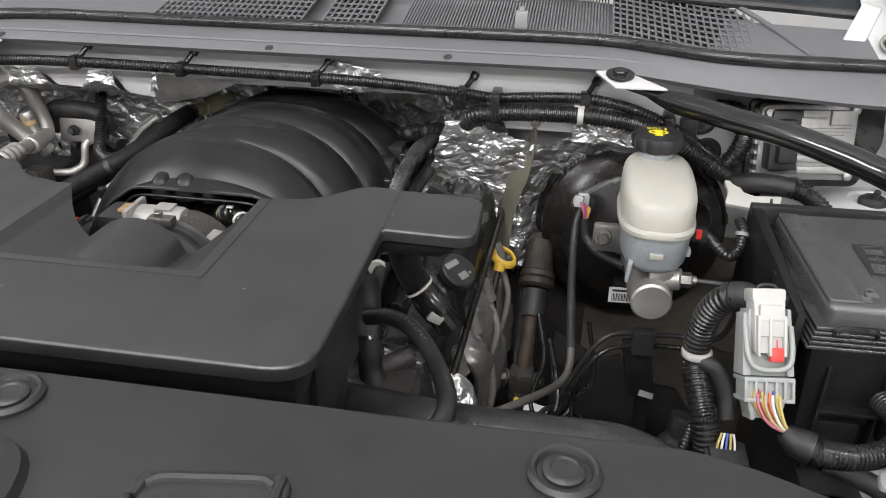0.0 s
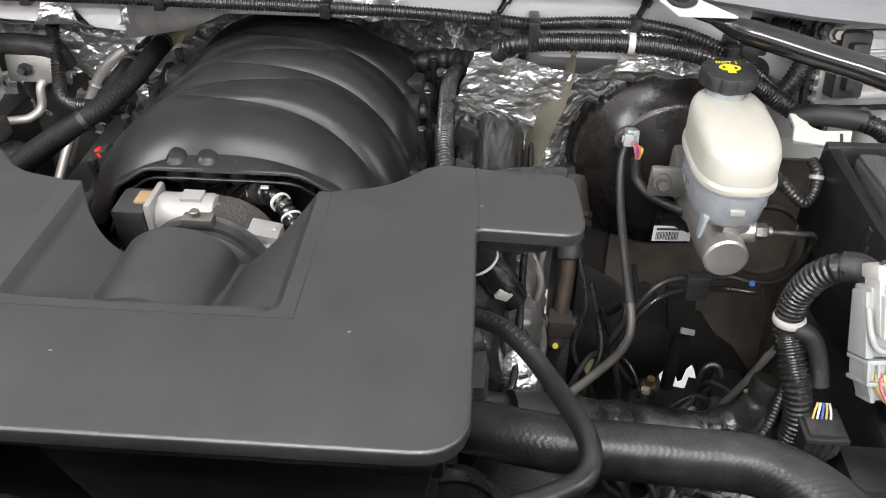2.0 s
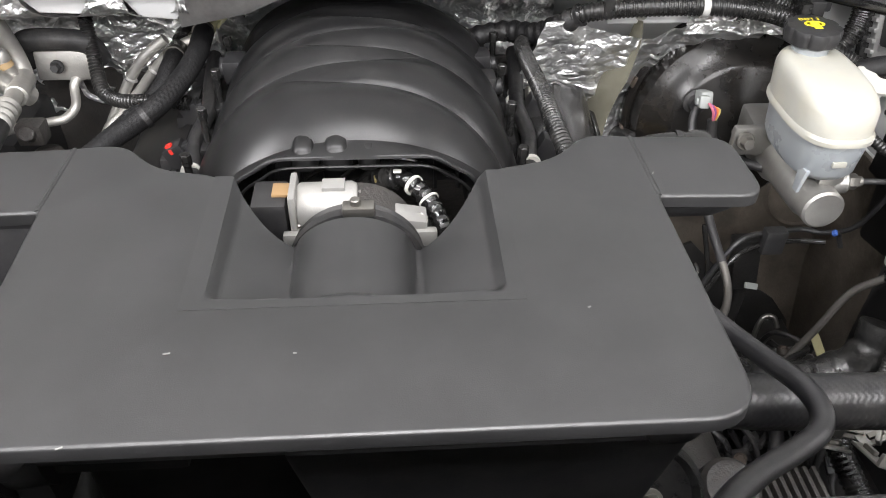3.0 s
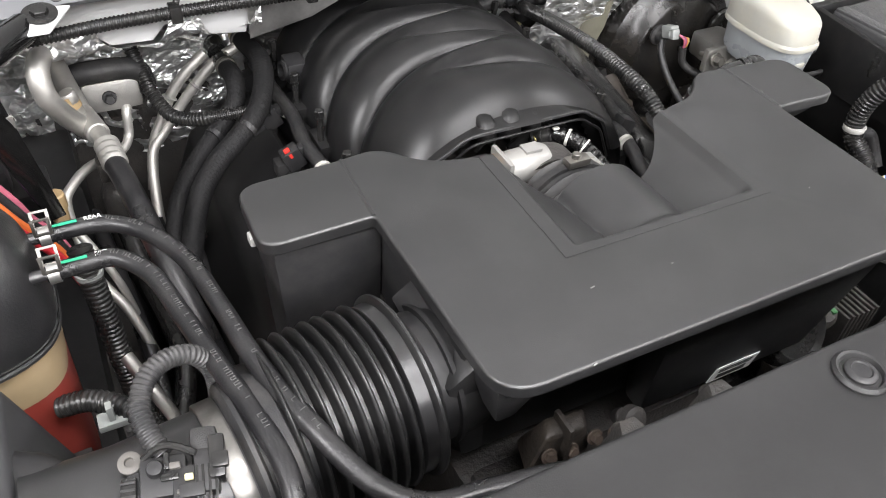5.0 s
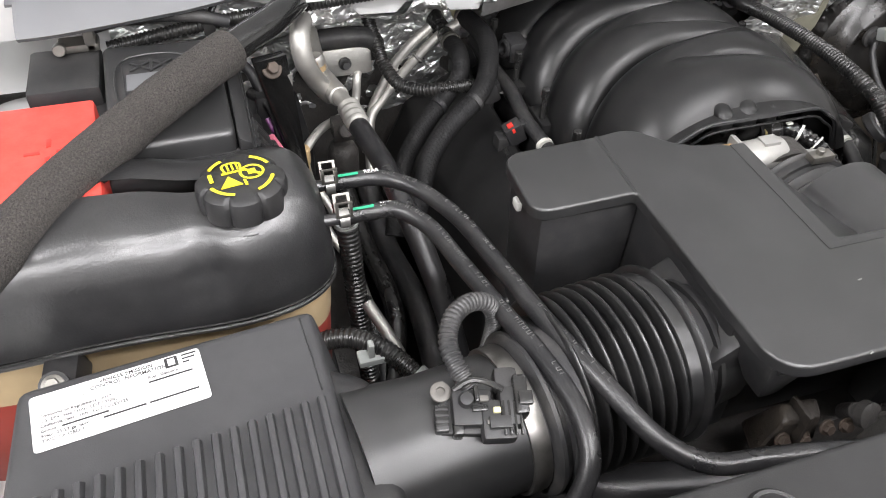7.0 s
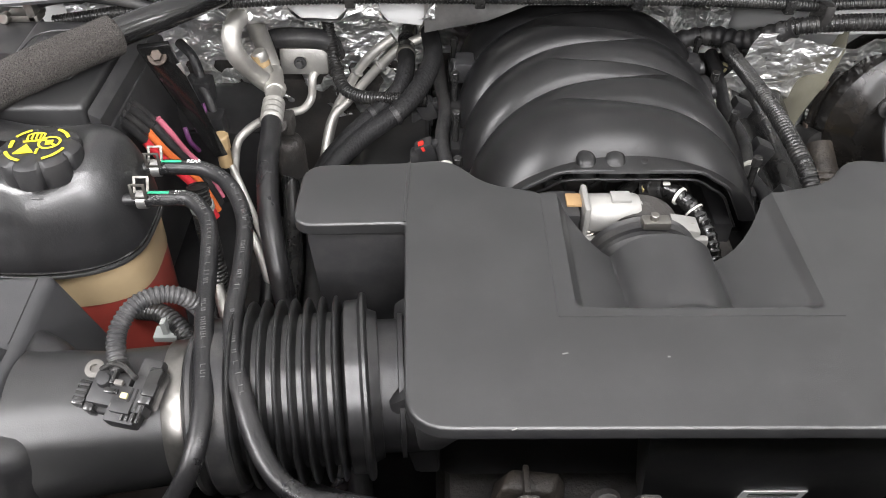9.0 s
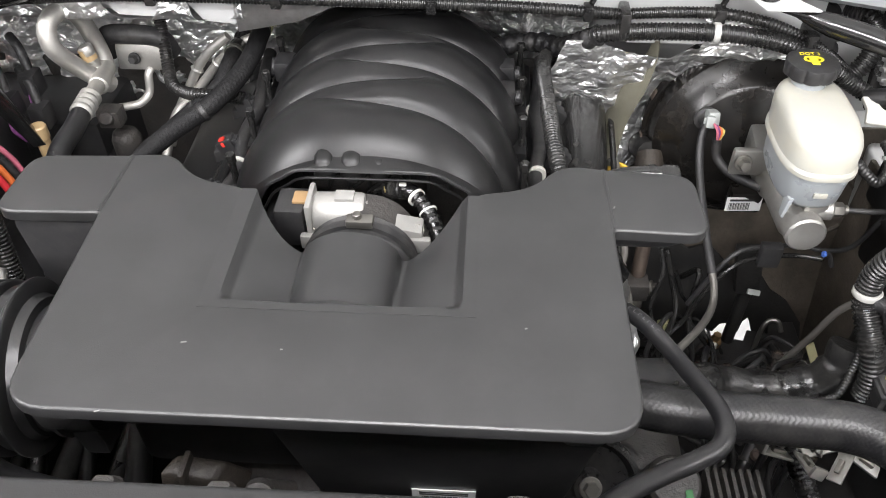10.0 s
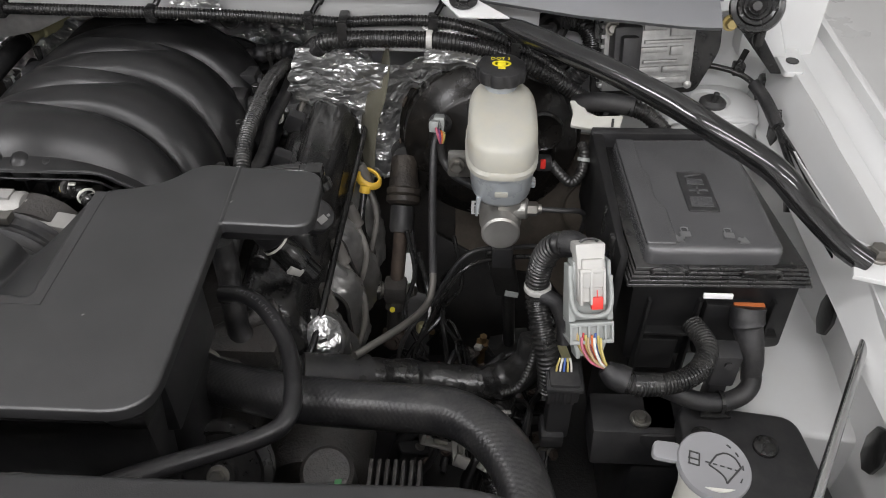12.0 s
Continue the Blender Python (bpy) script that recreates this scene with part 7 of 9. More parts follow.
def air_cleaner():
    t = thing("air_cleaner", (-0.62, 0.05, 0.9), "black plastic air filter box with ribbed lid and emission label", "air filter box")
    top = [(-0.695, -0.16, 1.081), (-0.484, -0.16, 1.081), (-0.489, 0.163, 1.081), (-0.682, 0.143, 1.081)]
    low = [(-0.715, -0.17, 0.93), (-0.455, -0.17, 0.93), (-0.462, 0.185, 0.93), (-0.70, 0.165, 0.93)]
    part("lid", hull8(low, top, 0.009, 3), "filter_plastic", t)
    part("edge_line", tube([(-0.4985, 0.155, 1.0812), (-0.495, 0.09, 1.0812)], 0.0006, 6), "cover_plastic", t)
    for i in range(17):
        x = -0.497 - 0.0112 * i
        y1 = 0.086 - 0.0016 * i
        part("rib", hull8([(x - 0.0034, -0.15, 1.079), (x + 0.0034, -0.15, 1.079), (x + 0.0034, y1, 1.079), (x - 0.0034, y1, 1.079)], [(x - 0.002, -0.147, 1.0875), (x + 0.002, -0.147, 1.0875), (x + 0.002, y1 - 0.004, 1.0875), (x - 0.002, y1 - 0.004, 1.0875)], 0.0012, 2), "filter_plastic", t)
    part("rim", hull8([(-0.71, -0.17, 0.94), (-0.452, -0.17, 0.94), (-0.458, 0.19, 0.94), (-0.70, 0.172, 0.94)], [(-0.71, -0.17, 0.952), (-0.452, -0.17, 0.952), (-0.458, 0.19, 0.952), (-0.70, 0.172, 0.952)], 0.003), "black_plastic", t)
    lm = Matrix.Translation((-0.6185, 0.1185, 1.0818)) @ pose(0, 0, 0, 0, 0, 7.2)
    lab = part("label", moved(prism(rounded([Vector(p) for p in ((-0.053, -0.0215), (0.053, -0.0215), (0.053, 0.0215), (-0.053, 0.0215))], 0.003), 0, 0.0004), lm), "paper_white", t, "white emission control information label")
    ink = words("VEHICLE EMISSION", 0.0040, Matrix.Translation((-0.011, 0.0182, 0.0006)), bold=0.012)
    ink = joined(ink, words("CONTROL INFORMATION", 0.0040, Matrix.Translation((-0.017, 0.0142, 0.0006)), bold=0.012), box(-0.036, 0.027, 0.0114, 0.0116, 0.0004, 0.0006, 0))
    for i, line in enumerate(("Conforms to Regulations:  2017", "U.S. EPA class / stds:  LDT / TIER2", "California class / stds:  LDT / ULEV125", "Group:", "Evap:  25-27 gal tank:", "TWC, CA OBD: II")):
        ink = joined(ink, words(line, 0.0033, Matrix.Translation((-0.048, 0.0042 - 0.0038 * i, 0.0006)), bold=0.012))
    for x0, x1, y in ((-0.036, -0.008, -0.0072), (-0.012, 0.014, -0.0110), (0.016, 0.047, -0.0110), (0.018, 0.046, 0.0050)):
        ink = joined(ink, box(x0, x1, y - 0.0007, y + 0.0007, 0.0004, 0.0006, 0))
    ink = joined(ink, words("Fuel:  Gasoline", 0.0032, Matrix.Translation((0.018, 0.0086, 0.0006)), bold=0.012), box(0.030, 0.0385, 0.0118, 0.0205, 0.0004, 0.0006, 0), box(0.041, 0.051, 0.0185, 0.0198, 0.0004, 0.0006, 0), box(0.041, 0.0495, 0.0155, 0.0168, 0.0004, 0.0006, 0), box(0.041, 0.0455, 0.0125, 0.0138, 0.0004, 0.0006, 0))
    part("print", moved(ink, lm), "dark_ink", lab, "small black print")
    part("print_mark", moved(box(0.032, 0.0365, 0.0135, 0.019, 0.0006, 0.0008, 0), lm), "paper_white", lab)
    d = thing("intake_duct", (-0.42, 0.06, 0.95), "black air intake tube with airflow sensor and steel clamp", "intake duct")
    part("tube", lathe([(0.060, 0), (0.056, 0.02), (0.052, 0.05), (0.0505, 0.107)], (-0.478, 0.056, 1.024), (1, 0.10, 0.06), 44), "cover_plastic", d)
    part("transition", hull8([(-0.50, -0.03, 0.95), (-0.455, -0.02, 0.955), (-0.455, 0.13, 0.955), (-0.50, 0.14, 0.95)], [(-0.50, -0.02, 1.075), (-0.455, 0.01, 1.068), (-0.455, 0.10, 1.068), (-0.50, 0.13, 1.075)], 0.02, 4), "black_plastic", d)
    part("cuff", lathe([(0.0515, 0), (0.053, 0.002), (0.053, 0.0135), (0.058, 0.0145), (0.061, 0.017), (0.061, 0.020), (0.058, 0.022), (0.058, 0.025), (0.062, 0.028), (0.0635, 0.034), (0.062, 0.042), (0.056, 0.046)], (-0.376, 0.0665, 1.029), (1, 0.12, 0.02), 48), "black_rubber", d, "black rubber cuff")
    part("clamp", lathe([(0.0538, 0), (0.0542, 0.001), (0.0542, 0.0125), (0.0538, 0.0135)], (-0.377, 0.0665, 1.029), (1, 0.12, 0.02), 56), "clamp_steel", d, "bright steel band clamp")
    part("clamp_tail", moved(box(-0.006, 0.006, -0.012, 0.014, 0, 0.006, 0.002), Matrix.Translation((-0.361, 0.031, 1.048)) @ pose(0, 0, 0, 42, 0, 5)), "zinc_steel", d)
    part("clamp_screw", joined(lathe([(0.0062, 0), (0.0062, 0.006), (0.005, 0.008)], (-0.356, 0.026, 1.037), (0.1, -0.6, -0.5), 6), lathe([(0.0045, -0.014), (0.0045, 0.0)], (-0.356, 0.026, 1.037), (0.1, -0.6, -0.5), 12)), "yellow_zinc", d)
    s = thing("airflow_sensor", (-0.42, 0.06, 1.08), "black mass airflow sensor with plug on the intake tube", "sensor")
    sm = Matrix.Translation((-0.410, 0.049, 1.0795)) @ pose(0, 0, 0, 16, 2, -12)
    part("base", moved(joined(prism(rounded([Vector(p) for p in ((-0.021, -0.014), (0.016, -0.016), (0.020, 0.014), (-0.016, 0.018))], 0.006), -0.010, 0.0015, 0.0015), box(-0.010, 0.016, -0.012, 0.012, 0.001, 0.010, 0.003)), sm), "black_plastic", s)
    part("foot_block", moved(joined(box(-0.021, -0.012, -0.014, 0.004, -0.006, 0.0055, 0.002), box(-0.010, -0.003, -0.017, -0.006, -0.006, 0.008, 0.002)), sm), "satin_black", s)
    for i in range(4):
        part("foot_rib", moved(box(-0.0205, -0.0125, -0.0125 + 0.004 * i, -0.0108 + 0.004 * i, 0.0054, 0.0066, 0.0004), sm), "black_plastic", s)
    part("button", moved(lathe([(0.0052, 0.0095), (0.0052, 0.012), (0.0042, 0.0145), (0.0015, 0.015)], (-0.001, 0.004, 0), (0, 0, 1), 20), sm), "black_plastic", s)
    part("latch_arm", moved(joined(tube([(-0.008, 0.012, 0.008), (0.002, 0.016, 0.014), (0.012, 0.014, 0.016), (0.022, 0.008, 0.017)], 0.0022, 8, 0.003), box(0.002, 0.012, -0.004, 0.0, 0.010, 0.0135, 0.001), box(0.004, 0.007, 0.002, 0.012, 0.010, 0.015, 0.001)), sm), "satin_black", s)
    part("seal_piece", moved(joined(box(0.007, 0.013, 0.002, 0.006, 0.0105, 0.0145, 0.001), box(0.0105, 0.0155, -0.013, -0.010, 0.0115, 0.0145, 0.001)), sm), "lead_grey", s)
    part("screw", moved(joined(lathe([(0.0068, 0.001), (0.0068, 0.0035), (0.0050, 0.0042), (0.0030, 0.0042), (0.0028, 0.002), (0.0, 0.002)], (-0.016, 0.013, 0), (0, 0, 1), 22)), sm), "lead_grey", s)
    part("plug", moved(joined(box(0.008, 0.030, -0.022, 0.004, -0.002, 0.012, 0.003), box(0.02, 0.034, -0.014, 0.012, 0.0, 0.014, 0.003), box(0.012, 0.026, -0.016, -0.008, 0.011, 0.016, 0.001)), sm), "black_plastic", s)
    for i in range(4):
        part("ridge", moved(box(0.021 + 0.0035 * i, 0.0225 + 0.0035 * i, -0.020, 0.002, 0.011, 0.0145, 0.0004), sm), "satin_black", s)
    part("wire_cap", moved(joined(box(0.029, 0.038, -0.008, 0.018, 0.002, 0.018, 0.002), box(0.031, 0.040, -0.003, 0.006, 0.016, 0.021, 0.001)), sm), "satin_black", s)
    part("plug_clip", moved(box(0.015, 0.020, -0.006, -0.002, 0.012, 0.0150, 0.001), sm), "olive_plastic", s, "pale yellow locking tab")
    part("wire_cover", moved(box(0.018, 0.034, 0.010, 0.026, 0.0, 0.012, 0.004), sm), "cloth_tape", s)
    part("conduit", tube([(-0.404, 0.060, 1.088), (-0.409, 0.074, 1.095), (-0.410, 0.090, 1.100), (-0.402, 0.106, 1.105), (-0.387, 0.117, 1.104), (-0.371, 0.121, 1.095), (-0.362, 0.124, 1.07), (-0.362, 0.13, 1.03)], 0.0068, 16, rib=0.0034, depth=0.0009), "conduit_grey", s)
    b = thing("intake_bellows", (-0.29, 0.09, 0.97), "black corrugated rubber intake bellows", "intake bellows")
    prof = [(0.055, 0.0), (0.057, 0.003)]
    for i in range(8):
        h = 0.0217 + 0.0104 * i
        prof += [(0.0555, h - 0.0034), (0.0600, h - 0.0022), (0.0648, h - 0.0018), (0.0666, h - 0.0010), (0.0672, h), (0.0666, h + 0.0010), (0.0648, h + 0.0018), (0.0600, h + 0.0022), (0.0555, h + 0.0034)]
    cuff = [(0.0555, 0.0980), (0.0575, 0.0990), (0.0615, 0.0998), (0.0628, 0.1010), (0.0632, 0.1105), (0.0665, 0.1115), (0.0682, 0.1130), (0.0682, 0.1150), (0.0665, 0.1165), (0.0560, 0.1170), (0.0530, 0.1240)]
    part("corrugated_sleeve", lathe([(r * 1.04, h) for r, h in prof], (-0.354, 0.080, 1.030), (1, 0.10, 0.0), 72), "bellows_rubber", b)
    part("cuff", lathe([(r * 1.04, h) for r, h in cuff], (-0.354, 0.080, 1.030), (1, 0.10, 0.0), 72), "bellows_rubber", b, "smooth rubber cuff with a raised lip")


def battery():
    t = thing("battery", (-0.6, 0.42, 0.9), "black battery box with embossed lid and terminal", "battery")
    part("case", hull8([(-0.655, 0.345, 0.86), (-0.50, 0.345, 0.86), (-0.50, 0.54, 0.86), (-0.655, 0.54, 0.86)], [(-0.655, 0.343, 1.085), (-0.498, 0.350, 1.085), (-0.498, 0.54, 1.085), (-0.655, 0.54, 1.085)], 0.006), "black_plastic", t)
    part("shelf", hull8([(-0.63, 0.325, 1.075), (-0.508, 0.330, 1.075), (-0.502, 0.352, 1.075), (-0.63, 0.352, 1.075)], [(-0.62, 0.33, 1.094), (-0.51, 0.335, 1.094), (-0.504, 0.352, 1.094), (-0.62, 0.352, 1.094)], 0.003), "black_plastic", t)
    lid = part("lid", prism(rounded([Vector(p) for p in ((-0.617, 0.345), (-0.516, 0.345), (-0.518, 0.51), (-0.622, 0.515))], 0.008), 1.084, 1.114, 0.008, 3), "cover_plastic", t, "matte black moulded lid")
    part("panel", prism(rounded([Vector(p) for p in ((-0.60, 0.39), (-0.542, 0.392), (-0.544, 0.475), (-0.605, 0.478))], 0.006), 1.112, 1.1165, 0.0015), "black_plastic", lid)
    part("panel_edge", tube([(-0.60, 0.39, 1.1165), (-0.542, 0.392, 1.1165), (-0.544, 0.475, 1.1165), (-0.605, 0.478, 1.1165)], 0.0008, 6, 0.01, closed=True), "cover_plastic", lid)
    for a, x in ((40, -0.588), (-40, -0.588), (40, -0.568), (-40, -0.568), (90, -0.578)):
        part("symbol", moved(box(-0.011, 0.011, -0.0014, 0.0014, 0, 0.0012, 0.0004), Matrix.Translation((x, 0.465, 1.1165)) @ pose(0, 0, 0, 0, 0, a)), "cover_plastic", lid)
    part("symbol", box(-0.60, -0.555, 0.425, 0.452, 1.1165, 1.1175, 0.0005), "cowl_plastic", lid)
    part("side_bar", hull8([(-0.515, 0.345, 1.05), (-0.50, 0.345, 1.05), (-0.498, 0.53, 1.05), (-0.513, 0.53, 1.05)], [(-0.515, 0.345, 1.108), (-0.503, 0.345, 1.10), (-0.50, 0.53, 1.10), (-0.513, 0.53, 1.108)], 0.004), "black_plastic", t)
    part("rear_block", box(-0.69, -0.625, 0.46, 0.54, 1.06, 1.105, 0.006), "black_plastic", t)
    part("terminal", joined(box(-0.662, -0.625, 0.525, 0.545, 1.105, 1.113, 0.002), rod((-0.66, 0.53, 1.11), (-0.66, 0.518, 1.113), 0.006, 12), box(-0.637, -0.627, 0.525, 0.553, 1.105, 1.135, 0.002)), "zinc_steel", t)
    part("cable", tube([(-0.63, 0.545, 1.123), (-0.60, 0.55, 1.126), (-0.57, 0.548, 1.124), (-0.53, 0.545, 1.12), (-0.50, 0.545, 1.11)], 0.0085, 14, 0.006, swell=lambda s: 0.0095 if s < 0.05 else 0.0065), "black_rubber", t)
    r = thing("terminal_cover", (-0.7, 0.34, 1.06), "bright red plastic battery terminal cover", "terminal cover")
    part("cover", hull8([(-0.82, 0.275, 1.04), (-0.617, 0.275, 1.04), (-0.624, 0.412, 1.04), (-0.82, 0.412, 1.04)], [(-0.82, 0.283, 1.118), (-0.620, 0.283, 1.118), (-0.626, 0.412, 1.122), (-0.82, 0.412, 1.122)], 0.004), "battery_red", r)
    plus = bmesh.new()
    for dx, dy, a in ((0, 0.012, 90), (0, -0.012, 90), (0.012, 0, 0), (-0.012, 0, 0)):
        plus = joined(plus, moved(box(-0.006, 0.006, -0.002, 0.002, 0, 0.0012, 0.0005), Matrix.Translation((-0.66 + dx, 0.345 + dy, 1.1195)) @ pose(0, 0, 0, 1.5, 0, a)))
    part("plus_mark", plus, "red_plastic", r)
    w = thing("battery_cable", (-0.48, 0.38, 1.0), "red and orange battery cables with black taped ends", "cables")
    for i, (c, r0) in enumerate((("wire_red", 0.0046), ("wire_orange", 0.0042), ("cloth_tape", 0.0050), ("wire_pink", 0.0034))):
        o = 0.012 * i
        part("cable", tube([(-0.488 + 0.002 * i, 0.385 + o, 1.05), (-0.478 + 0.002 * i, 0.388 + o, 1.025), (-0.466, 0.395 + o, 1.0), (-0.452, 0.40 + o, 0.97), (-0.44, 0.40 + o, 0.93)], r0, 14, 0.005), c, w)
        part("sleeve", tube([(-0.50, 0.372 + o, 1.08), (-0.494, 0.38 + o, 1.065), (-0.487, 0.385 + o, 1.048)], r0 * 1.15, 14, 0.005), "cloth_tape", w)


def ac_pipes():
    t = thing("air_conditioning_pipe", (-0.41, 0.57, 0.95), "looped dull aluminium air conditioning pipe", "pipe")
    part("loop", tube([(-0.392, 0.60, 0.972), (-0.402, 0.585, 0.992), (-0.415, 0.570, 1.018), (-0.426, 0.556, 1.05), (-0.427, 0.565, 1.075), (-0.418, 0.59, 1.082), (-0.413, 0.612, 1.065), (-0.408, 0.622, 1.03), (-0.402, 0.62, 1.0), (-0.398, 0.61, 0.985)], 0.0115, 18, 0.005), "tube_aluminium", t)
    part("joint_block", joined(rod((-0.399, 0.615, 0.99), (-0.388, 0.56, 0.993), 0.0125, 20), lathe([(0.008, 0), (0.008, 0.018), (0.0095, 0.02), (0.0095, 0.03), (0.008, 0.032)], (-0.401, 0.595, 1.0), (-0.25, 0.0, 1), 16)), "tube_aluminium", t)
    part("service_cap", lathe([(0.0098, 0), (0.0098, 0.016), (0.008, 0.018)], (-0.405, 0.595, 1.012), (-0.25, 0, 1), 12), "wire_tan", t, "tan plastic service cap")
    part("pipe", rod((-0.39, 0.57, 0.994), (-0.383, 0.525, 0.998), 0.0095, 18), "tube_aluminium", t)
    crimp = []
    for i in range(4):
        h = 0.011 * i
        crimp += [(0.0115, h), (0.0135, h + 0.003), (0.0135, h + 0.006), (0.0115, h + 0.009)]
    part("crimp", lathe(crimp, (-0.384, 0.532, 0.998), (0.07, -1, 0.0), 24), "tube_aluminium", t, "crimped aluminium ferrule")
    part("rubber_hose", tube([(-0.381, 0.49, 0.997), (-0.377, 0.46, 0.998), (-0.372, 0.41, 1.0), (-0.365, 0.355, 0.985), (-0.355, 0.31, 0.955), (-0.345, 0.28, 0.915), (-0.335, 0.25, 0.86)], 0.0118, 18, 0.006), "hose_rubber", t, "black rubber hose")
    s = thing("air_conditioning_line", (-0.4, 0.55, 0.9), "thin bent aluminium refrigerant line", "pipe")
    part("line", tube([(-0.345, 0.648, 0.975), (-0.352, 0.632, 0.972), (-0.356, 0.625, 0.945), (-0.366, 0.61, 0.937), (-0.38, 0.60, 0.938), (-0.41, 0.568, 0.948), (-0.43, 0.545, 0.945), (-0.44, 0.53, 0.935), (-0.438, 0.49, 0.915), (-0.43, 0.46, 0.88), (-0.41, 0.43, 0.85), (-0.395, 0.40, 0.80)], 0.0055, 14, 0.005), "tube_aluminium", s)
    part("valve", joined(rod((-0.447, 0.497, 0.93), (-0.447, 0.497, 0.965), 0.0085, 14), rod((-0.447, 0.497, 0.955), (-0.447, 0.497, 0.975), 0.0105, 10)), "wire_tan", s, "tan service port cap")
    part("line", tube([(-0.44, 0.495, 0.93), (-0.425, 0.47, 0.91), (-0.41, 0.45, 0.87), (-0.40, 0.44, 0.80)], 0.0045, 12, 0.005), "tube_aluminium", s)
    e = thing("evaporator_fitting", (-0.36, 0.65, 0.95), "aluminium block fitting on the firewall with rubber seal", "pipe fitting")
    part("block", moved(joined(box(-0.032, 0.032, -0.008, 0.008, -0.018, 0.018, 0.005)), Matrix.Translation((-0.362, 0.645, 0.99)) @ pose(0, 0, 0, -12, 0, 0)), "cast_aluminium", e)
    part("bolt", joined(hexbolt((-0.366, 0.633, 0.993), (0, -1, 0.2), 0.0055, 0.01)), "dark_ink", e)
    part("seal", tube([(-0.41, 0.66, 0.985), (-0.405, 0.65, 1.015), (-0.37, 0.645, 1.022), (-0.33, 0.648, 1.015), (-0.322, 0.655, 0.99)], 0.013, 14, 0.006), "black_rubber", e, "rubber seal")
    # accumulator canister below
    part("canister", lathe([(0.016, -0.12), (0.020, -0.11), (0.020, -0.02), (0.016, -0.01), (0.01, -0.006)], (-0.385, 0.58, 0.92), (0, 0, 1), 28), "dark_engine", e)
    part("canister_plug", joined(box(-0.40, -0.37, 0.55, 0.575, 0.935, 0.96, 0.004), rod((-0.385, 0.56, 0.945), (-0.385, 0.545, 0.955), 0.009)), "dark_engine", e)
    for i, (pts, label) in enumerate((([(-0.193, 0.82, 1.0), (-0.1955, 0.75, 1.008), (-0.1985, 0.676, 1.0165), (-0.195, 0.64, 1.021), (-0.193, 0.60, 1.022), (-0.203, 0.56, 1.013), (-0.229, 0.519, 0.998), (-0.28, 0.49, 0.972), (-0.313, 0.455, 0.95), (-0.34, 0.41, 0.90)], "thick braided black heater hose"),
                                      ([(-0.228, 0.82, 0.99), (-0.228, 0.70, 1.0), (-0.228, 0.64, 1.004), (-0.227, 0.60, 1.004), (-0.235, 0.575, 0.99), (-0.258, 0.56, 0.972), (-0.305, 0.525, 0.942), (-0.332, 0.49, 0.92), (-0.355, 0.44, 0.87)], "second braided black heater hose beside the first"))):
        h = thing("heater_hose", pts[0], label, "hose", "heater hoses")
        part("hose", tube(pts[2:], 0.0118 - 0.0008 * i, 36, 0.0013, relief=weave(0.005, 8, 0.0004)), "braided_sleeve", h)
        part("tape_band", lathe([(0.0126 - 0.0008 * i, 0), (0.0126 - 0.0008 * i, 0.006)], (-0.235 - 0.03 * i, 0.513 + 0.04 * i, 0.994 - 0.026 * i), (-0.8, -0.45, -0.35), 20), "cloth_tape", h)
        part("quick_fitting", lathe([(0.0095, -0.004), (0.0115, -0.002), (0.0115, 0.014), (0.0095, 0.018), (0.0095, 0.034), (0.0122, 0.037), (0.0122, 0.064), (0.0135, 0.066), (0.0135, 0.082), (0.0085, 0.084), (0.0085, 0.13)], Vector(pts[2]), Vector(pts[1]) - Vector(pts[2]), 20), ("olive_plastic", "satin_black")[i], h, ("olive plastic quick fitting", "black quick fitting")[i])
        part("ring", lathe([(0.0130, -0.010), (0.0130, -0.004)], Vector(pts[2]), Vector(pts[1]) - Vector(pts[2]), 20), "zinc_steel", h)
    for i, pts in enumerate(([(-0.205, 0.665, 1.012), (-0.235, 0.660, 1.0), (-0.262, 0.660, 0.975), (-0.288, 0.662, 0.945), (-0.312, 0.655, 0.92), (-0.334, 0.640, 0.90), (-0.345, 0.60, 0.86), (-0.35, 0.56, 0.82)], [(-0.245, 0.668, 1.01), (-0.272, 0.664, 0.99), (-0.296, 0.664, 0.962), (-0.312, 0.66, 0.935), (-0.33, 0.65, 0.905), (-0.345, 0.62, 0.86)])):
        h = thing("heater_pipe", pts[0], "bent bright aluminium heater pipe", "pipe", "heater pipes")
        part("pipe", tube(pts, 0.0066, 16, 0.005), "tube_aluminium", h)
        part("stop_bead", lathe([(0.0075, 0), (0.0095, 0.002), (0.0075, 0.004)], pts[2], Vector(pts[3]) - Vector(pts[2]), 16), "bright_aluminium", h)
    c = thing("conduit", (-0.31, 0.66, 0.95), "black corrugated wiring conduit hanging over the foil", "wiring conduit")
    part("conduit", tube([(-0.330, 0.665, 1.045), (-0.328, 0.655, 1.03), (-0.323, 0.64, 1.010), (-0.318, 0.622, 0.990), (-0.307, 0.597, 0.977), (-0.288, 0.582, 0.975), (-0.266, 0.567, 0.981), (-0.24, 0.56, 0.985), (-0.20, 0.555, 0.985)], 0.0085, 14, rib=0.0046, depth=0.0012), "conduit_black", c)
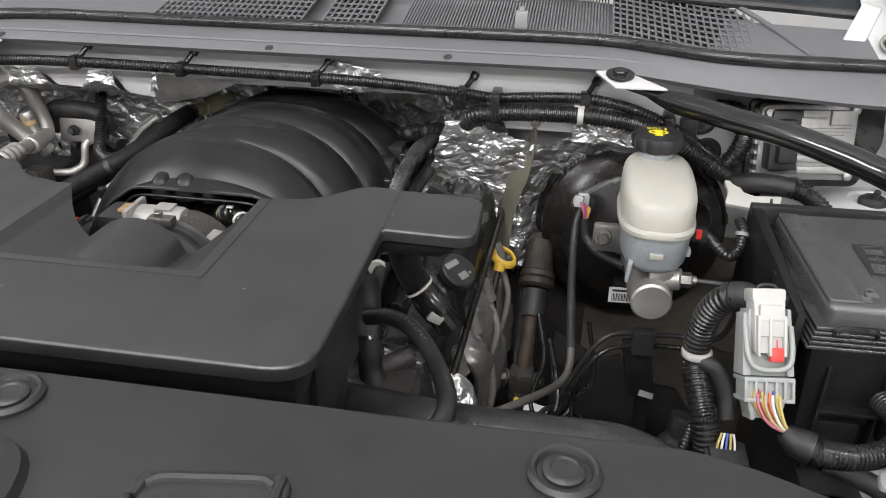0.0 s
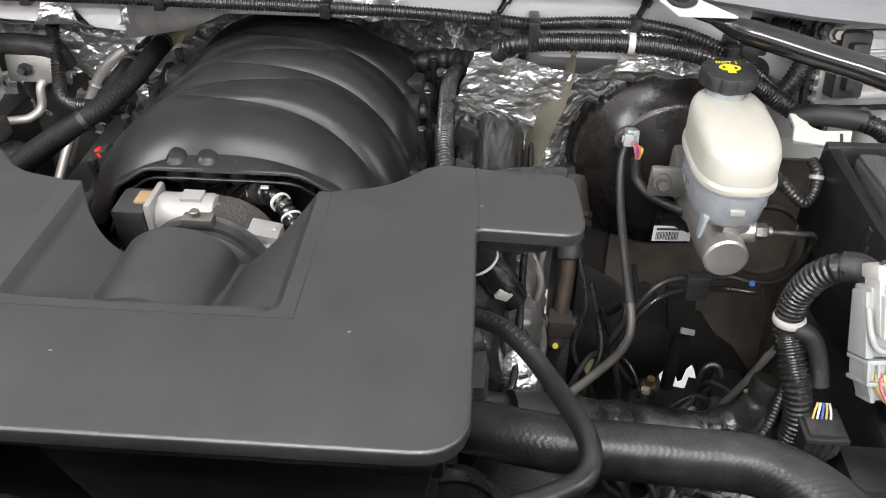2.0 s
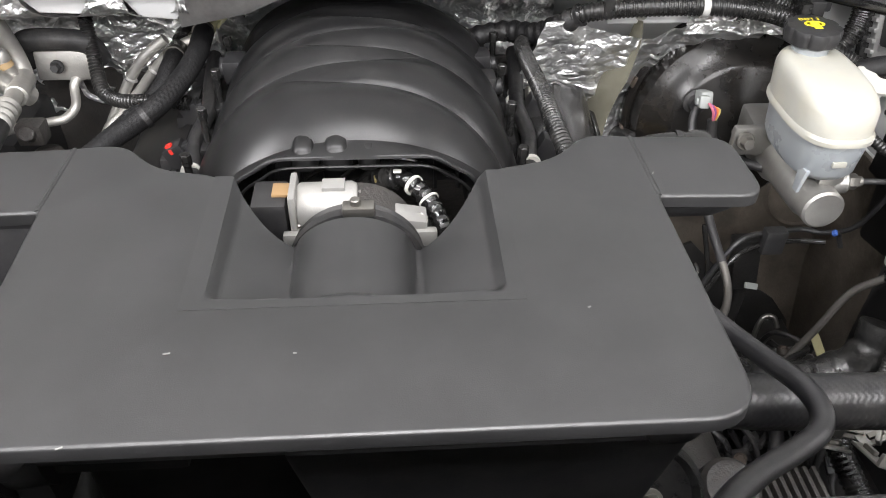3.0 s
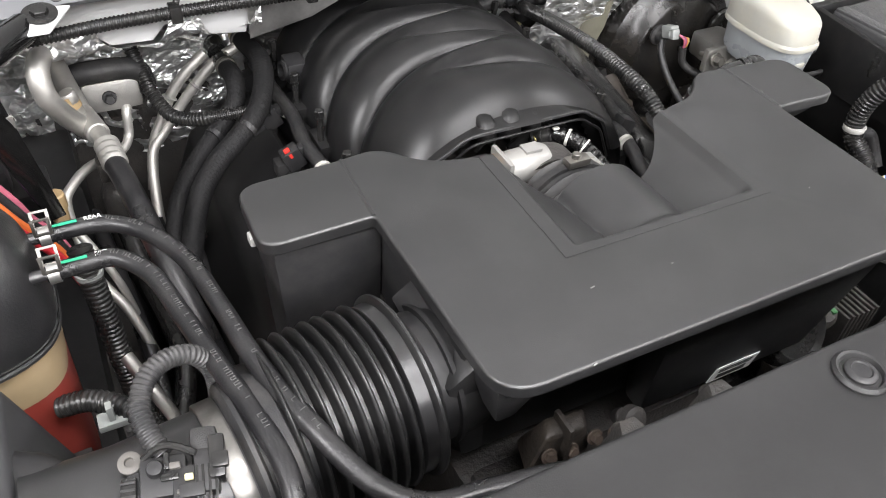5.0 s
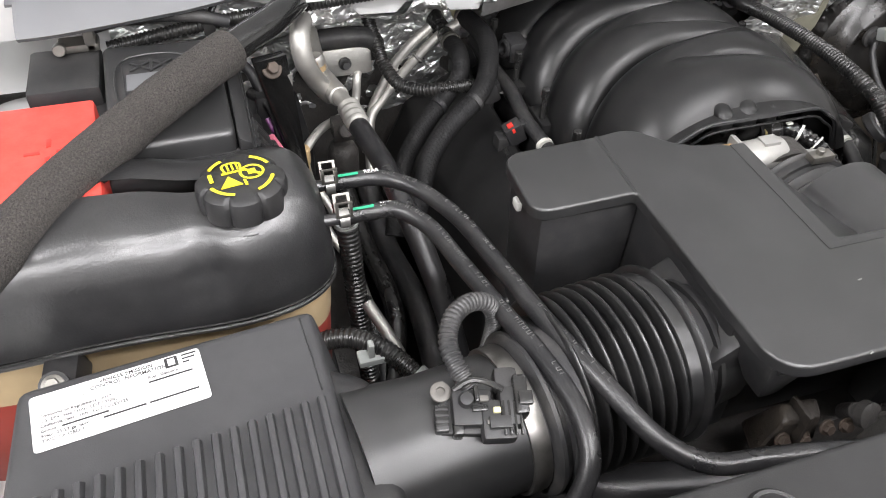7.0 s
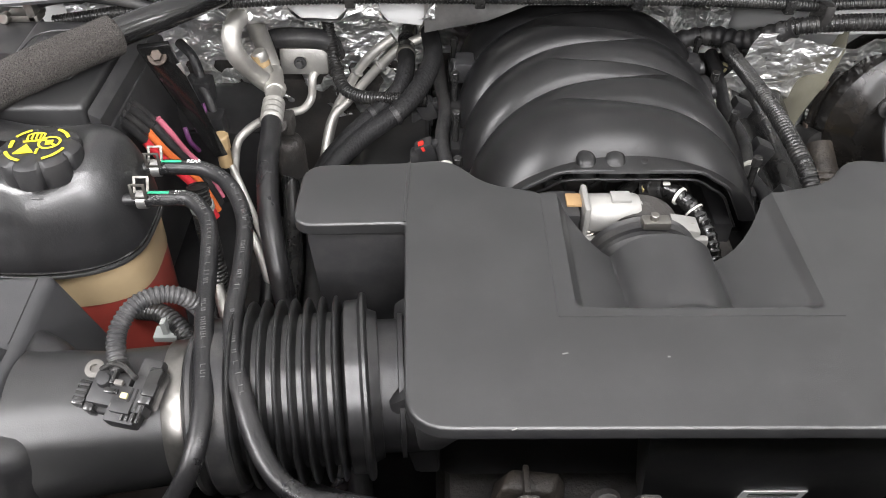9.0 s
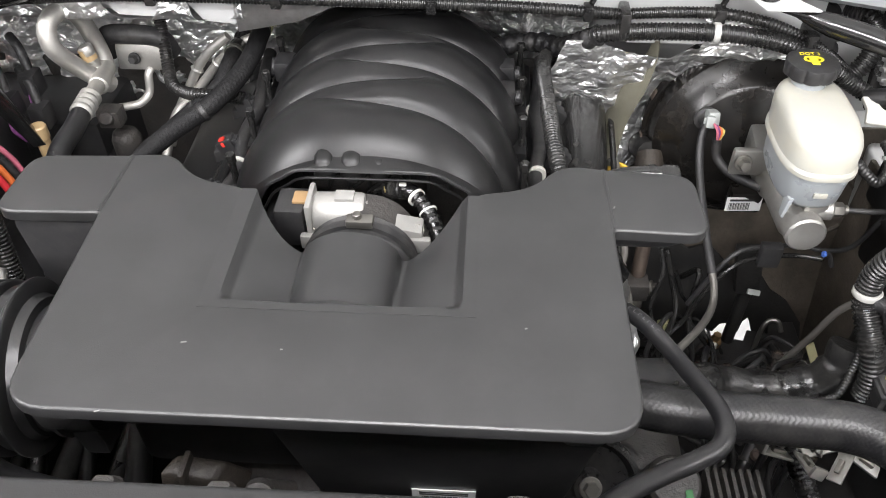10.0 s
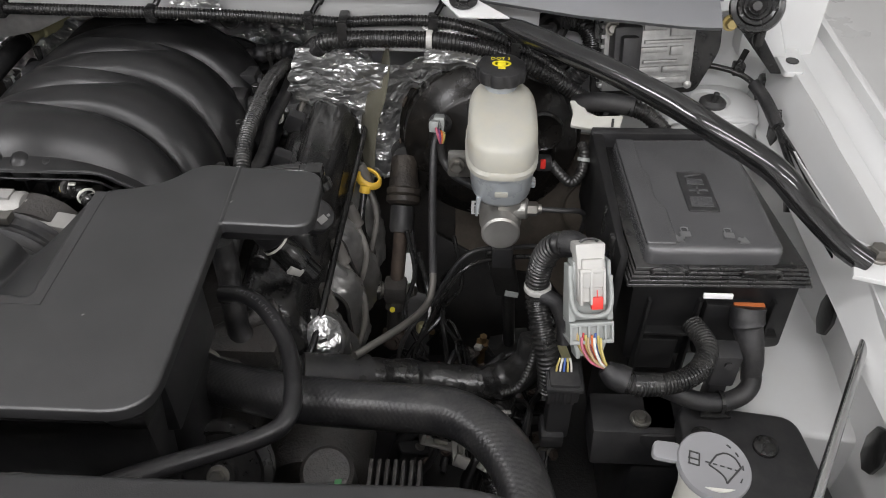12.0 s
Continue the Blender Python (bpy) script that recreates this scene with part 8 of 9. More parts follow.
    for i, (x, y, z, col) in enumerate(((-0.515, 0.53, 1.0, "wire_purple"), (-0.50, 0.50, 0.97, "wire_yellow"), (-0.535, 0.50, 0.985, "wire_purple"))):
        p = thing("wire_plug", (x, y, z), "small black wire plug hanging behind the battery", "connector", "loose plugs")
        part("plug", box(x + 0.03, x + 0.052, y + 0.02, y + 0.045, z - 0.02, z + 0.012, 0.004), "black_plastic", p)
        part("wire", tube([(x + 0.04, y + 0.02, z - 0.015), (x + 0.045, y + 0.012, z - 0.03), (x + 0.05, y + 0.02, z - 0.05)], 0.003, 8, 0.004), col, p)
        part("loom", tube([(x + 0.04, y + 0.035, z), (x + 0.03, y + 0.05, z + 0.03), (x + 0.01, y + 0.07, z + 0.04)], 0.006, 10, 0.005), "cloth_tape", p)
    v = thing("conduit", (-0.435, 0.33, 0.9), "vertical black corrugated conduit beside the coolant tank", "wiring conduit")
    part("conduit", tube([(-0.43, 0.345, 1.02), (-0.428, 0.335, 0.98), (-0.426, 0.325, 0.92), (-0.424, 0.315, 0.86), (-0.42, 0.30, 0.80)], 0.011, 16, rib=0.005, depth=0.0013), "conduit_black", v)
    part("tie", lathe([(0.0125, 0), (0.0125, 0.006)], (-0.429, 0.34, 1.0), (0, 0.15, -1), 18), "connector_grey", v)


def injectors():
    for s in (-1, 1):
        t = thing("injector_harness", (0.17 * s, 0.5, 0.93), "taped black fuel injector wiring with small plugs", "wiring harness", "injector wiring")
        x = -0.178 if s < 0 else 0.168
        part("loom", tube([(x, 0.30, 0.955), (x + 0.004 * s, 0.36, 0.975), (x - 0.003 * s, 0.42, 0.972), (x + 0.004 * s, 0.48, 0.978), (x, 0.54, 0.98), (x + 0.006 * s, 0.60, 0.985), (x + 0.01 * s, 0.66, 0.99)], 0.0085, 12, 0.004, swell=lambda q: 0.0085 + 0.0006 * noise.noise(Vector((q * 120, 1, 2)))), "cloth_tape", t)
        for i in range(4):
            y = 0.365 + 0.088 * i
            p = part("plug", moved(joined(box(-0.010, 0.012, -0.009, 0.009, -0.012, 0.014, 0.003), box(0.004, 0.018, -0.006, 0.006, -0.004, 0.01, 0.002)), Matrix.Translation((x + 0.022 * s, y + 0.02, 0.968)) @ pose(0, 0, 0, 0, 25 * s, 0)), "black_plastic", t)
            if s < 0 and i in (0, 1) or s > 0 and i == 3:
                part("lock", moved(joined(box(-0.004, 0.003, -0.0055, 0.001, 0.012, 0.0165, 0.001), box(-0.0015, 0.0025, -0.0095, -0.004, 0.007, 0.013, 0.001)), Matrix.Translation((x + 0.022 * s, y + 0.02, 0.968)) @ pose(0, 0, 0, 0, 25 * s, 0)), "red_plastic" if s < 0 else "olive_plastic", p, "red locking tab" if s < 0 else "pale locking tab")
        for y in (0.345, 0.43, 0.56):
            part("tie", lathe([(0.0102, 0), (0.0102, 0.005)], (x, y, 0.974), (0.0, 1, 0.05), 16), "white_plastic", t, "pale cable tie")
        q = thing("fuel_rail", (0.2 * s, 0.5, 0.93), "dark steel fuel rail beside the manifold", "fuel rail", "fuel rails")
        part("rail", rod((0.200 * s - 0.006, 0.32, 0.94), (0.200 * s - 0.006, 0.67, 0.945), 0.0115, 16), "satin_black", q)
        for i in range(4):
            y = 0.36 + 0.088 * i
            part("cup", joined(rod((0.2 * s - 0.006, y, 0.945), (0.185 * s - 0.006, y, 0.90), 0.010, 12), box(0.2 * s - 0.02, 0.2 * s + 0.008, y + 0.02, y + 0.04, 0.945, 0.965, 0.004)), "black_plastic", q)


coolant_tank()
heater_hose("ribbed black coolant hose to the radiator with spring clamp", [(-0.452, 0.306, 1.073), (-0.43, 0.306, 1.074), (-0.401, 0.303, 1.073), (-0.374, 0.279, 1.073), (-0.353, 0.233, 1.074), (-0.343, 0.171, 1.079), (-0.335, 0.101, 1.089), (-0.319, 0.045, 1.087), (-0.298, 0.0, 1.075), (-0.272, -0.024, 1.07), (-0.235, -0.032, 1.072), (-0.19, -0.045, 1.08), (-0.15, -0.065, 1.09)], (-0.447, 0.306, 1.073), "REAR")
heater_hose("second black coolant hose curving down past the bellows", [(-0.450, 0.256, 1.077), (-0.425, 0.255, 1.079), (-0.401, 0.251, 1.080), (-0.381, 0.224, 1.079), (-0.370, 0.176, 1.080), (-0.359, 0.115, 1.086), (-0.348, 0.065, 1.088), (-0.342, 0.024, 1.083), (-0.346, -0.004, 1.070), (-0.362, -0.018, 1.045), (-0.385, -0.022, 1.015), (-0.405, -0.02, 0.98)], (-0.445, 0.256, 1.077), "FRT")
air_cleaner()
battery()
ac_pipes()
injectors()


# ---- lower engine bay ----
def right_bank():
    t = thing("valve_cover", (0.25, 0.4, 0.85), "black ribbed valve cover with oil filler cap", "valve cover")
    part("cover", hull8([(0.165, 0.252, 0.850), (0.250, 0.252, 0.845), (0.277, 0.665, 0.868), (0.165, 0.665, 0.868)], [(0.176, 0.266, 0.935), (0.236, 0.270, 0.914), (0.264, 0.655, 0.952), (0.186, 0.655, 0.975)], 0.022, 5), "satin_black", t)
    part("raised_dome", hull8([(0.195, 0.345, 0.92), (0.256, 0.35, 0.90), (0.268, 0.62, 0.94), (0.20, 0.62, 0.95)], [(0.205, 0.365, 0.962), (0.244, 0.37, 0.950), (0.258, 0.60, 0.975), (0.215, 0.60, 0.985)], 0.014, 4), "satin_black", t)
    part("edge_rib", tube([(0.225, 0.250, 0.862), (0.250, 0.256, 0.866), (0.258, 0.30, 0.880), (0.264, 0.40, 0.898), (0.272, 0.53, 0.920), (0.277, 0.65, 0.932)], 0.004, 10, 0.006), "satin_black", t)
    cap = part("oil_cap", lathe([(0.018, 0), (0.021, 0.002), (0.021, 0.010), (0.019, 0.012), (0.0, 0.0125)], (0.246, 0.382, 0.955), (0.5, -0.3, 0.8), 32, 10, 0.05), "black_plastic", t, "black oil filler cap with grey print")
    m = Matrix.Translation((0.2525, 0.3782, 0.9655)) @ Vector((0.5, -0.3, 0.8)).to_track_quat("Z", "Y").to_matrix().to_4x4()
    part("print", moved(joined(box(-0.015, 0.004, 0.006, 0.0125, -0.0002, 0.0004, 0), box(-0.008, 0.004, -0.012, -0.004, -0.0002, 0.0004, 0), box(0.006, 0.010, -0.010, -0.007, -0.0002, 0.0004, 0)), m), "grey_ink", cap)
    c = thing("coolant_quick_joint", (0.23, 0.3, 0.95), "black hose with white banded quick connector", "hose")
    part("hose", tube([(0.203, 0.290, 1.065), (0.206, 0.298, 1.03), (0.212, 0.306, 1.0), (0.219, 0.311, 0.982)], 0.0145, 18, 0.005), "hose_rubber", c)
    part("connector", lathe([(0.0155, 0), (0.0155, 0.02), (0.0165, 0.022), (0.0165, 0.04), (0.014, 0.042), (0.014, 0.06)], (0.2175, 0.311, 0.983), (0.42, 0.02, -0.6), 24), "gloss_black", c)
    part("band", lathe([(0.0162, 0.003), (0.0162, 0.0055)], (0.2175, 0.311, 0.983), (0.42, 0.02, -0.6), 24), "white_plastic", c, "white locking band")
    part("tab", moved(box(-0.008, 0.008, -0.002, 0.002, -0.006, 0.004, 0.001), Matrix.Translation((0.2405, 0.297, 0.953)) @ pose(0, 0, 0, 10, 35, 25)), "connector_white", c, "white release tab")
    h = thing("pcv_hose", (0.26, 0.27, 1.07), "shiny black crankcase hose with elbow at the cover ear", "hose")
    part("hose", tube([(0.205, 0.292, 1.068), (0.225, 0.294, 1.078), (0.25, 0.296, 1.082), (0.275, 0.294, 1.083)], 0.0085, 14, 0.004), "gloss_black", h)
    part("elbow", joined(box(0.266, 0.284, 0.284, 0.302, 1.072, 1.092, 0.005), lathe([(0.0095, 0), (0.0095, 0.008)], (0.280, 0.292, 1.076), (0.3, -0.1, -1), 14), lathe([(0.0102, 0), (0.0108, 0.001), (0.0108, 0.005), (0.0102, 0.006)], (0.262, 0.295, 1.082), (-1, 0, 0), 18)), "gloss_black", h)
    v = thing("vapour_line", (0.19, 0.5, 1.0), "black corrugated vapour hose beside the manifold", "hose")
    part("conduit", tube([(0.205, 0.655, 1.0), (0.193, 0.645, 1.012), (0.178, 0.60, 1.026), (0.174, 0.54, 1.038), (0.176, 0.46, 1.045), (0.178, 0.40, 1.045), (0.184, 0.35, 1.035), (0.19, 0.31, 1.01)], 0.0092, 16, rib=0.0042, depth=0.0009), "conduit_black", v)
    part("elbow", tube([(0.21, 0.66, 0.985), (0.203, 0.655, 1.0), (0.19, 0.64, 1.012)], 0.0115, 14, 0.004), "black_rubber", v)
    g = thing("fuel_fitting", (0.2, 0.65, 0.96), "small gold and silver fuel line fitting", "pipe fitting")
    part("pipe", tube([(0.20, 0.66, 0.963), (0.196, 0.63, 0.966), (0.192, 0.60, 0.962), (0.19, 0.58, 0.955)], 0.005, 12, 0.004), "zinc_steel", g)
    part("nut", lathe([(0.0075, 0), (0.0075, 0.010)], (0.198, 0.645, 0.965), (0, 1, 0), 6), "yellow_zinc", g)
    d = thing("oil_dipstick", (0.288, 0.52, 0.88), "yellow looped engine oil dipstick handle", "dipstick")
    part("loop", tube([(0.286 + 0.0145 * math.cos(radians(a)), 0.541 + 0.0125 * math.sin(radians(a)), 0.896 + 0.004 * math.sin(radians(a)) - 0.006 * math.cos(radians(a))) for a in range(0, 360, 20)], 0.0026, 10, 0.003, flat=2.0, closed=True), "yellow_plastic", d)
    part("stopper", joined(rod((0.283, 0.53, 0.892), (0.281, 0.525, 0.882), 0.0075, 16)), "yellow_plastic", d)
    part("tube", tube([(0.281, 0.525, 0.885), (0.279, 0.515, 0.872), (0.278, 0.50, 0.85), (0.285, 0.49, 0.80), (0.30, 0.47, 0.74)], 0.005, 10, 0.006), "satin_black", d, "black dipstick tube")
    e = thing("exhaust_heat_shield", (0.31, 0.4, 0.75), "dented bright steel exhaust manifold heat shields", "heat shield")
    for n in range(4):
        yc = 0.322 + 0.072 * n

        def lobe(u, v, yc=yc, n=n):
            w = math.sin(math.pi * (0.06 + 0.88 * u)) ** 0.7
            y = yc - 0.030 + 0.060 * u + 0.010 * v
            dent = 0.008 * noise.noise(Vector((u * 2.2 + n, v * 3, n))) + 0.006 * abs(noise.noise(Vector((u * 6, v * 7 + n, 4)))) + 0.0015 * abs(noise.noise(Vector((u * 17, v * 19 + n, 8))))
            x = 0.232 + 0.004 * n + 0.044 * v ** 0.8 + 0.024 * w * math.sin(0.25 + v * 2.5) ** 0.8 + dent
            z = 0.876 + 0.006 * n - 0.15 * v ** 1.15 + 0.016 * w * math.sin(v * 3) + dent
            return Vector((x, y, z))
        part("shield_lobe", sheet(lobe, 26, 26, 0.0015), "shield_steel", e)
        part("seam", tube([Vector(lobe(0.02, k / 8)) + Vector((-0.001, -0.002, 0)) for k in range(1, 8)], 0.0022, 8, 0.005), "dark_engine", e)

    def cup(u, v):
        a = radians(-150 + 150 * u)
        r = (0.025 + 0.004 * math.sin(v * math.pi)) * math.sqrt(max(0.02, 1 - max(0.0, v - 0.55) ** 2 / 0.2026)) + 0.004 * noise.noise(Vector((u * 4, v * 5, 2))) + 0.0022 * abs(noise.noise(Vector((u * 11, v * 12, 7))))
        return Vector((0.250 + r * math.cos(a) + 0.010 * v, 0.292 + r * math.sin(a) + 0.006 * v, 0.806 + 0.080 * v))
    part("front_cup", sheet(cup, 40, 36, 0.0012), "foil", e, "crumpled bright steel cup")
    # dark line laid over the cup for a shaded slot; nothing is cut
    part("slot_shade", tube([cup(0.42 + 0.03 * k, 0.80) + Vector((0.0004, -0.0006, 0)) for k in range(6)], 0.0018, 6, 0.003), "dark_ink", e)
    LEADS = (((0.2705, 0.478, 0.888), (0.2765, 0.476, 0.866), (0.290, 0.452, 0.84), (0.281, 0.436, 0.80), (0.27, 0.42, 0.77)),
             ((0.262, 0.413, 0.882), (0.268, 0.411, 0.860), (0.290, 0.396, 0.822), (0.293, 0.38, 0.79), (0.284, 0.36, 0.76)),
             ((0.256, 0.345, 0.872), (0.262, 0.342, 0.850), (0.272, 0.332, 0.825), (0.282, 0.322, 0.80), (0.286, 0.31, 0.76)),
             ((0.277, 0.548, 0.90), (0.283, 0.545, 0.878), (0.296, 0.52, 0.85), (0.29, 0.50, 0.81), (0.28, 0.49, 0.78)))
    for pts in LEADS:
        p = thing("spark_plug_lead", pts[0], "dusty grey spark plug lead with rubber boot", "plug lead", "plug leads")
        part("lead", tube(pts[1:], 0.0042, 12, 0.004), "lead_grey", p)
        part("boot", lathe([(0.006, -0.012), (0.0078, -0.006), (0.0086, 0.006), (0.0086, 0.016), (0.0095, 0.018), (0.0095, 0.021), (0.006, 0.023)], pts[0], Vector(pts[1]) - Vector(pts[0]), 18), "lead_grey", p)
    b = thing("manifold_bolt", (0.262, 0.29, 0.84), "bright exhaust manifold bolt", "bolt")
    part("bolt", joined(hexbolt((0.250, 0.300, 0.848), (0.6, -0.5, 0.6), 0.006, 0.010), rod((0.250, 0.300, 0.848), (0.232, 0.315, 0.828), 0.005)), "zinc_steel", b)


def hoses_front():
    t = thing("radiator_hose", (0.32, 0.1, 0.9), "thick woven-pattern black rubber upper radiator hose", "hose")
    path = [(0.150, 0.19, 0.925), (0.19, 0.152, 0.95), (0.235, 0.131, 0.964), (0.285, 0.116, 0.972), (0.363, 0.108, 0.977), (0.415, 0.097, 0.985), (0.449, 0.068, 0.99), (0.469, 0.03, 0.988), (0.477, -0.02, 0.98), (0.478, -0.07, 0.965)]
    part("hose", tube(path, 0.0205, 96, 0.0013, relief=weave(0.0048, 18, 0.00028)), "knit_hose", t)
    part("spring_clamp", lathe([(0.0225, 0), (0.0225, 0.012)], (0.165, 0.175, 0.937), (0.6, -0.6, 0.45), 28), "zinc_steel", t, "steel spring clamp")
    s = thing("overflow_hose", (0.26, 0.08, 0.98), "slim black rubber vent hose looping to the radiator", "hose")
    sp = [(0.195, 0.208, 1.006), (0.215, 0.200, 1.014), (0.235, 0.186, 1.018), (0.252, 0.168, 1.017), (0.267, 0.145, 1.015), (0.279, 0.115, 1.020), (0.288, 0.082, 1.030), (0.290, 0.060, 1.032), (0.283, 0.045, 1.030), (0.262, 0.032, 1.030), (0.235, 0.016, 1.036), (0.205, -0.008, 1.05), (0.175, -0.04, 1.07)]
    part("hose", tube(sp, 0.0074, 20, 0.004), "hose_rubber", s)
    marks = bmesh.new()
    pth = along(sp, 0.005)
    random.seed(5)
    for i in range(5, 17):
        p, d = pth[i], (pth[i + 1] - pth[i - 1]).normalized()
        n = (Vector((0.1, -0.4, 1)) - d * d.dot(Vector((0.1, -0.4, 1)))).normalized()
        m = Matrix.Translation(p + n * 0.0075) @ Matrix((d, d.cross(n) * -1, n)).transposed().to_4x4()
        h = 0.0015
        marks = joined(marks, moved(joined(box(-0.0014, -0.0008, -h, h, -0.0004, 0.0002, 0), box(-0.0014, 0.001, (-h if i % 2 else h - 0.0006), (-h + 0.0006 if i % 2 else h), -0.0004, 0.0002, 0)), m))
    tagged(part("worn_lettering", marks, "worn_ink", s), kind="stuff")
    l = thing("lower_hose", (-0.1, 0.05, 0.88), "thick black lower coolant hose ahead of the engine", "hose")
    part("hose", tube([(-0.345, 0.075, 0.93), (-0.31, 0.045, 0.945), (-0.27, 0.025, 0.952), (-0.21, 0.012, 0.952), (-0.15, 0.002, 0.95), (-0.09, -0.004, 0.945), (-0.02, -0.01, 0.93)], 0.020, 24, 0.005), "hose_rubber", l)
    p = thing("thermostat_housing", (0.17, 0.2, 0.9), "cast thermostat housing at the hose end", "engine part")
    part("neck", lathe([(0.026, 0), (0.026, 0.02), (0.022, 0.022), (0.022, 0.05)], (0.135, 0.215, 0.89), (0.5, -0.5, 0.45), 28), "dark_engine", p)
    part("bolt", hexbolt((0.205, 0.24, 0.90), (0.2, -0.5, 0.8), 0.006, 0.008), "zinc_steel", p)
    part("bolt", hexbolt((0.185, 0.26, 0.92), (0.2, -0.5, 0.8), 0.0055, 0.008), "zinc_steel", p)
    part("casting", joined(box(0.14, 0.23, 0.22, 0.29, 0.82, 0.91, 0.015), rod((0.15, 0.24, 0.9), (0.22, 0.28, 0.915), 0.012)), "dark_engine", p)
    part("steel_plate", box(0.205, 0.228, 0.222, 0.235, 0.885, 0.889, 0.002), "zinc_steel", p)
    w = thing("taped_loom", (0.25, 0.3, 0.9), "thick taped wiring loom running down beside the engine", "wiring harness")
    part("loom", tube([(0.172, 0.285, 1.0), (0.176, 0.278, 0.975), (0.181, 0.258, 0.94), (0.188, 0.244, 0.905), (0.213, 0.236, 0.88), (0.254, 0.236, 0.865), (0.30, 0.232, 0.85)], 0.013, 16, 0.004, swell=lambda q: 0.0125 + 0.0018 * noise.noise(Vector((q * 60, 1, 1)))), "cloth_tape", w)
    part("tie", lathe([(0.0145, 0), (0.0145, 0.004)], (0.180, 0.262, 0.948), (0.1, -0.5, -0.8), 20), "satin_black", w)
    y = thing("taped_loom", (0.4, 0.28, 0.8), "large foil-taped wiring loom across the bay floor", "wiring harness")
    part("loom", tube([(0.25, 0.225, 0.872), (0.29, 0.235, 0.86), (0.34, 0.255, 0.835), (0.38, 0.265, 0.82), (0.43, 0.262, 0.818), (0.47, 0.262, 0.83), (0.492, 0.265, 0.855), (0.50, 0.275, 0.88)], 0.021, 18, 0.003, swell=lambda q: 0.020 + 0.003 * noise.noise(Vector((q * 45, 3, 1))), relief=lambda q, a: 0.0016 * noise.noise(Vector((q * 160, 2.5 * math.cos(a), 2.5 * math.sin(a))))), "crinkle_film", y)
    part("tape_wrap", tube([(0.25, 0.225, 0.872), (0.28, 0.232, 0.863), (0.315, 0.246, 0.848)], 0.0225, 18, 0.004), "cloth_tape", y)
    part("branch", tube([(0.47, 0.262, 0.80), (0.455, 0.225, 0.80), (0.45, 0.19, 0.79), (0.46, 0.15, 0.77)], 0.012, 14, rib=0.005, depth=0.001), "conduit_black", y)


def steering():
    t = thing("steering_shaft", (0.32, 0.5, 0.7), "dusty brown steering shaft with rubber boot and joint", "steering shaft")
    p0, p1, p2, p3, p4 = (Vector(p) for p in ((0.326, 0.665, 0.945), (0.331, 0.552, 0.866), (0.329, 0.515, 0.828), (0.3225, 0.484, 0.752), (0.314, 0.474, 0.66)))
    p0 = p1.lerp(p0, 0.34)
    part("upper_shaft", tube([p0, p0.lerp(p1, 0.5), p1], 0.0185, 20, 0.004, swell=lambda s: 0.0175 + 0.003 * min(1, s / 0.04)), "brown_frame", t)
    part("column_boot", tube([(0.312, 0.70, 0.862), (0.32, 0.65, 0.872), p0], 0.0165, 18, 0.006), "dusty_black", t)
    part("collar", lathe([(0.0205, 0), (0.0235, 0.003), (0.0235, 0.009), (0.021, 0.011), (0.0235, 0.013), (0.0235, 0.02), (0.019, 0.024)], p1 - (p2 - p1) * 0.1, p2 - p1, 28), "brown_frame", t)
    part("boot", lathe([(0.0165, 0), (0.0165, 0.03), (0.014, 0.036)], p1.lerp(p2, 0.4), p2 - p1, 24), "black_rubber", t)
    part("shaft", rod(p2, p3, 0.0098, 18), "rusty_steel", t)
    part("joint", joined(rod(p3.lerp(p2, 0.12), p3 + (p3 - p2) * 0.45, 0.0135, 16), box(0.306, 0.338, 0.462, 0.492, 0.735, 0.765, 0.006)), "dark_engine", t)
    part("clamp_bolt", hexbolt((0.303, 0.476, 0.752), (-1, -0.3, 0.3), 0.0075, 0.009), "zinc_steel", t)
    part("clamp_bolt", hexbolt((0.341, 0.476, 0.750), (1, -0.3, 0.3), 0.0075, 0.009), "zinc_steel", t)
    part("pink_mark", lathe([(0.0142, 0), (0.0145, 0.001), (0.0142, 0.003)], p3.lerp(p2, 0.04), p3 - p2, 18), "wire_pink", t, "pink paint mark")
    part("yellow_mark", lathe([(0.0038, 0), (0.0038, 0.003)], (0.318, 0.460, 0.728), (0, -1, 0.6), 10), "yellow_ink", t, "yellow paint mark")
    part("lower_shaft", rod(p3 + (p3 - p2) * 0.3, p4, 0.010, 16), "dark_engine", t)
    part("lower_joint", joined(rod((0.30, 0.468, 0.66), (0.332, 0.47, 0.66), 0.014, 12), hexbolt((0.317, 0.45, 0.668), (0, -0.8, 0.6), 0.007, 0.008)), "rusty_steel", t)
    f = thing("column_flange", (0.30, 0.69, 0.82), "black steel flange with nuts on the firewall", "flange")
    part("plate", moved(prism(rounded([Vector(p) for p in ((-0.016, -0.045), (0.014, -0.045), (0.016, 0.04), (-0.012, 0.045))], 0.008), 0, 0.006, 0.002), Matrix.Translation((0.303, 0.70, 0.85)) @ pose(0, 0, 0, 66, 0, 0)), "satin_black", f)
    part("foil_edge", tube([(0.282, 0.692, 0.885), (0.281, 0.685, 0.86), (0.281, 0.672, 0.825), (0.292, 0.662, 0.806)], 0.003, 8, 0.005), "connector_white", f)
    for x, y, z in ((0.306, 0.695, 0.879), (0.300, 0.66, 0.822)):
        part("nut", hexbolt((x, y, z), (0, -0.9, 0.4), 0.0065, 0.009), "zinc_steel", f)


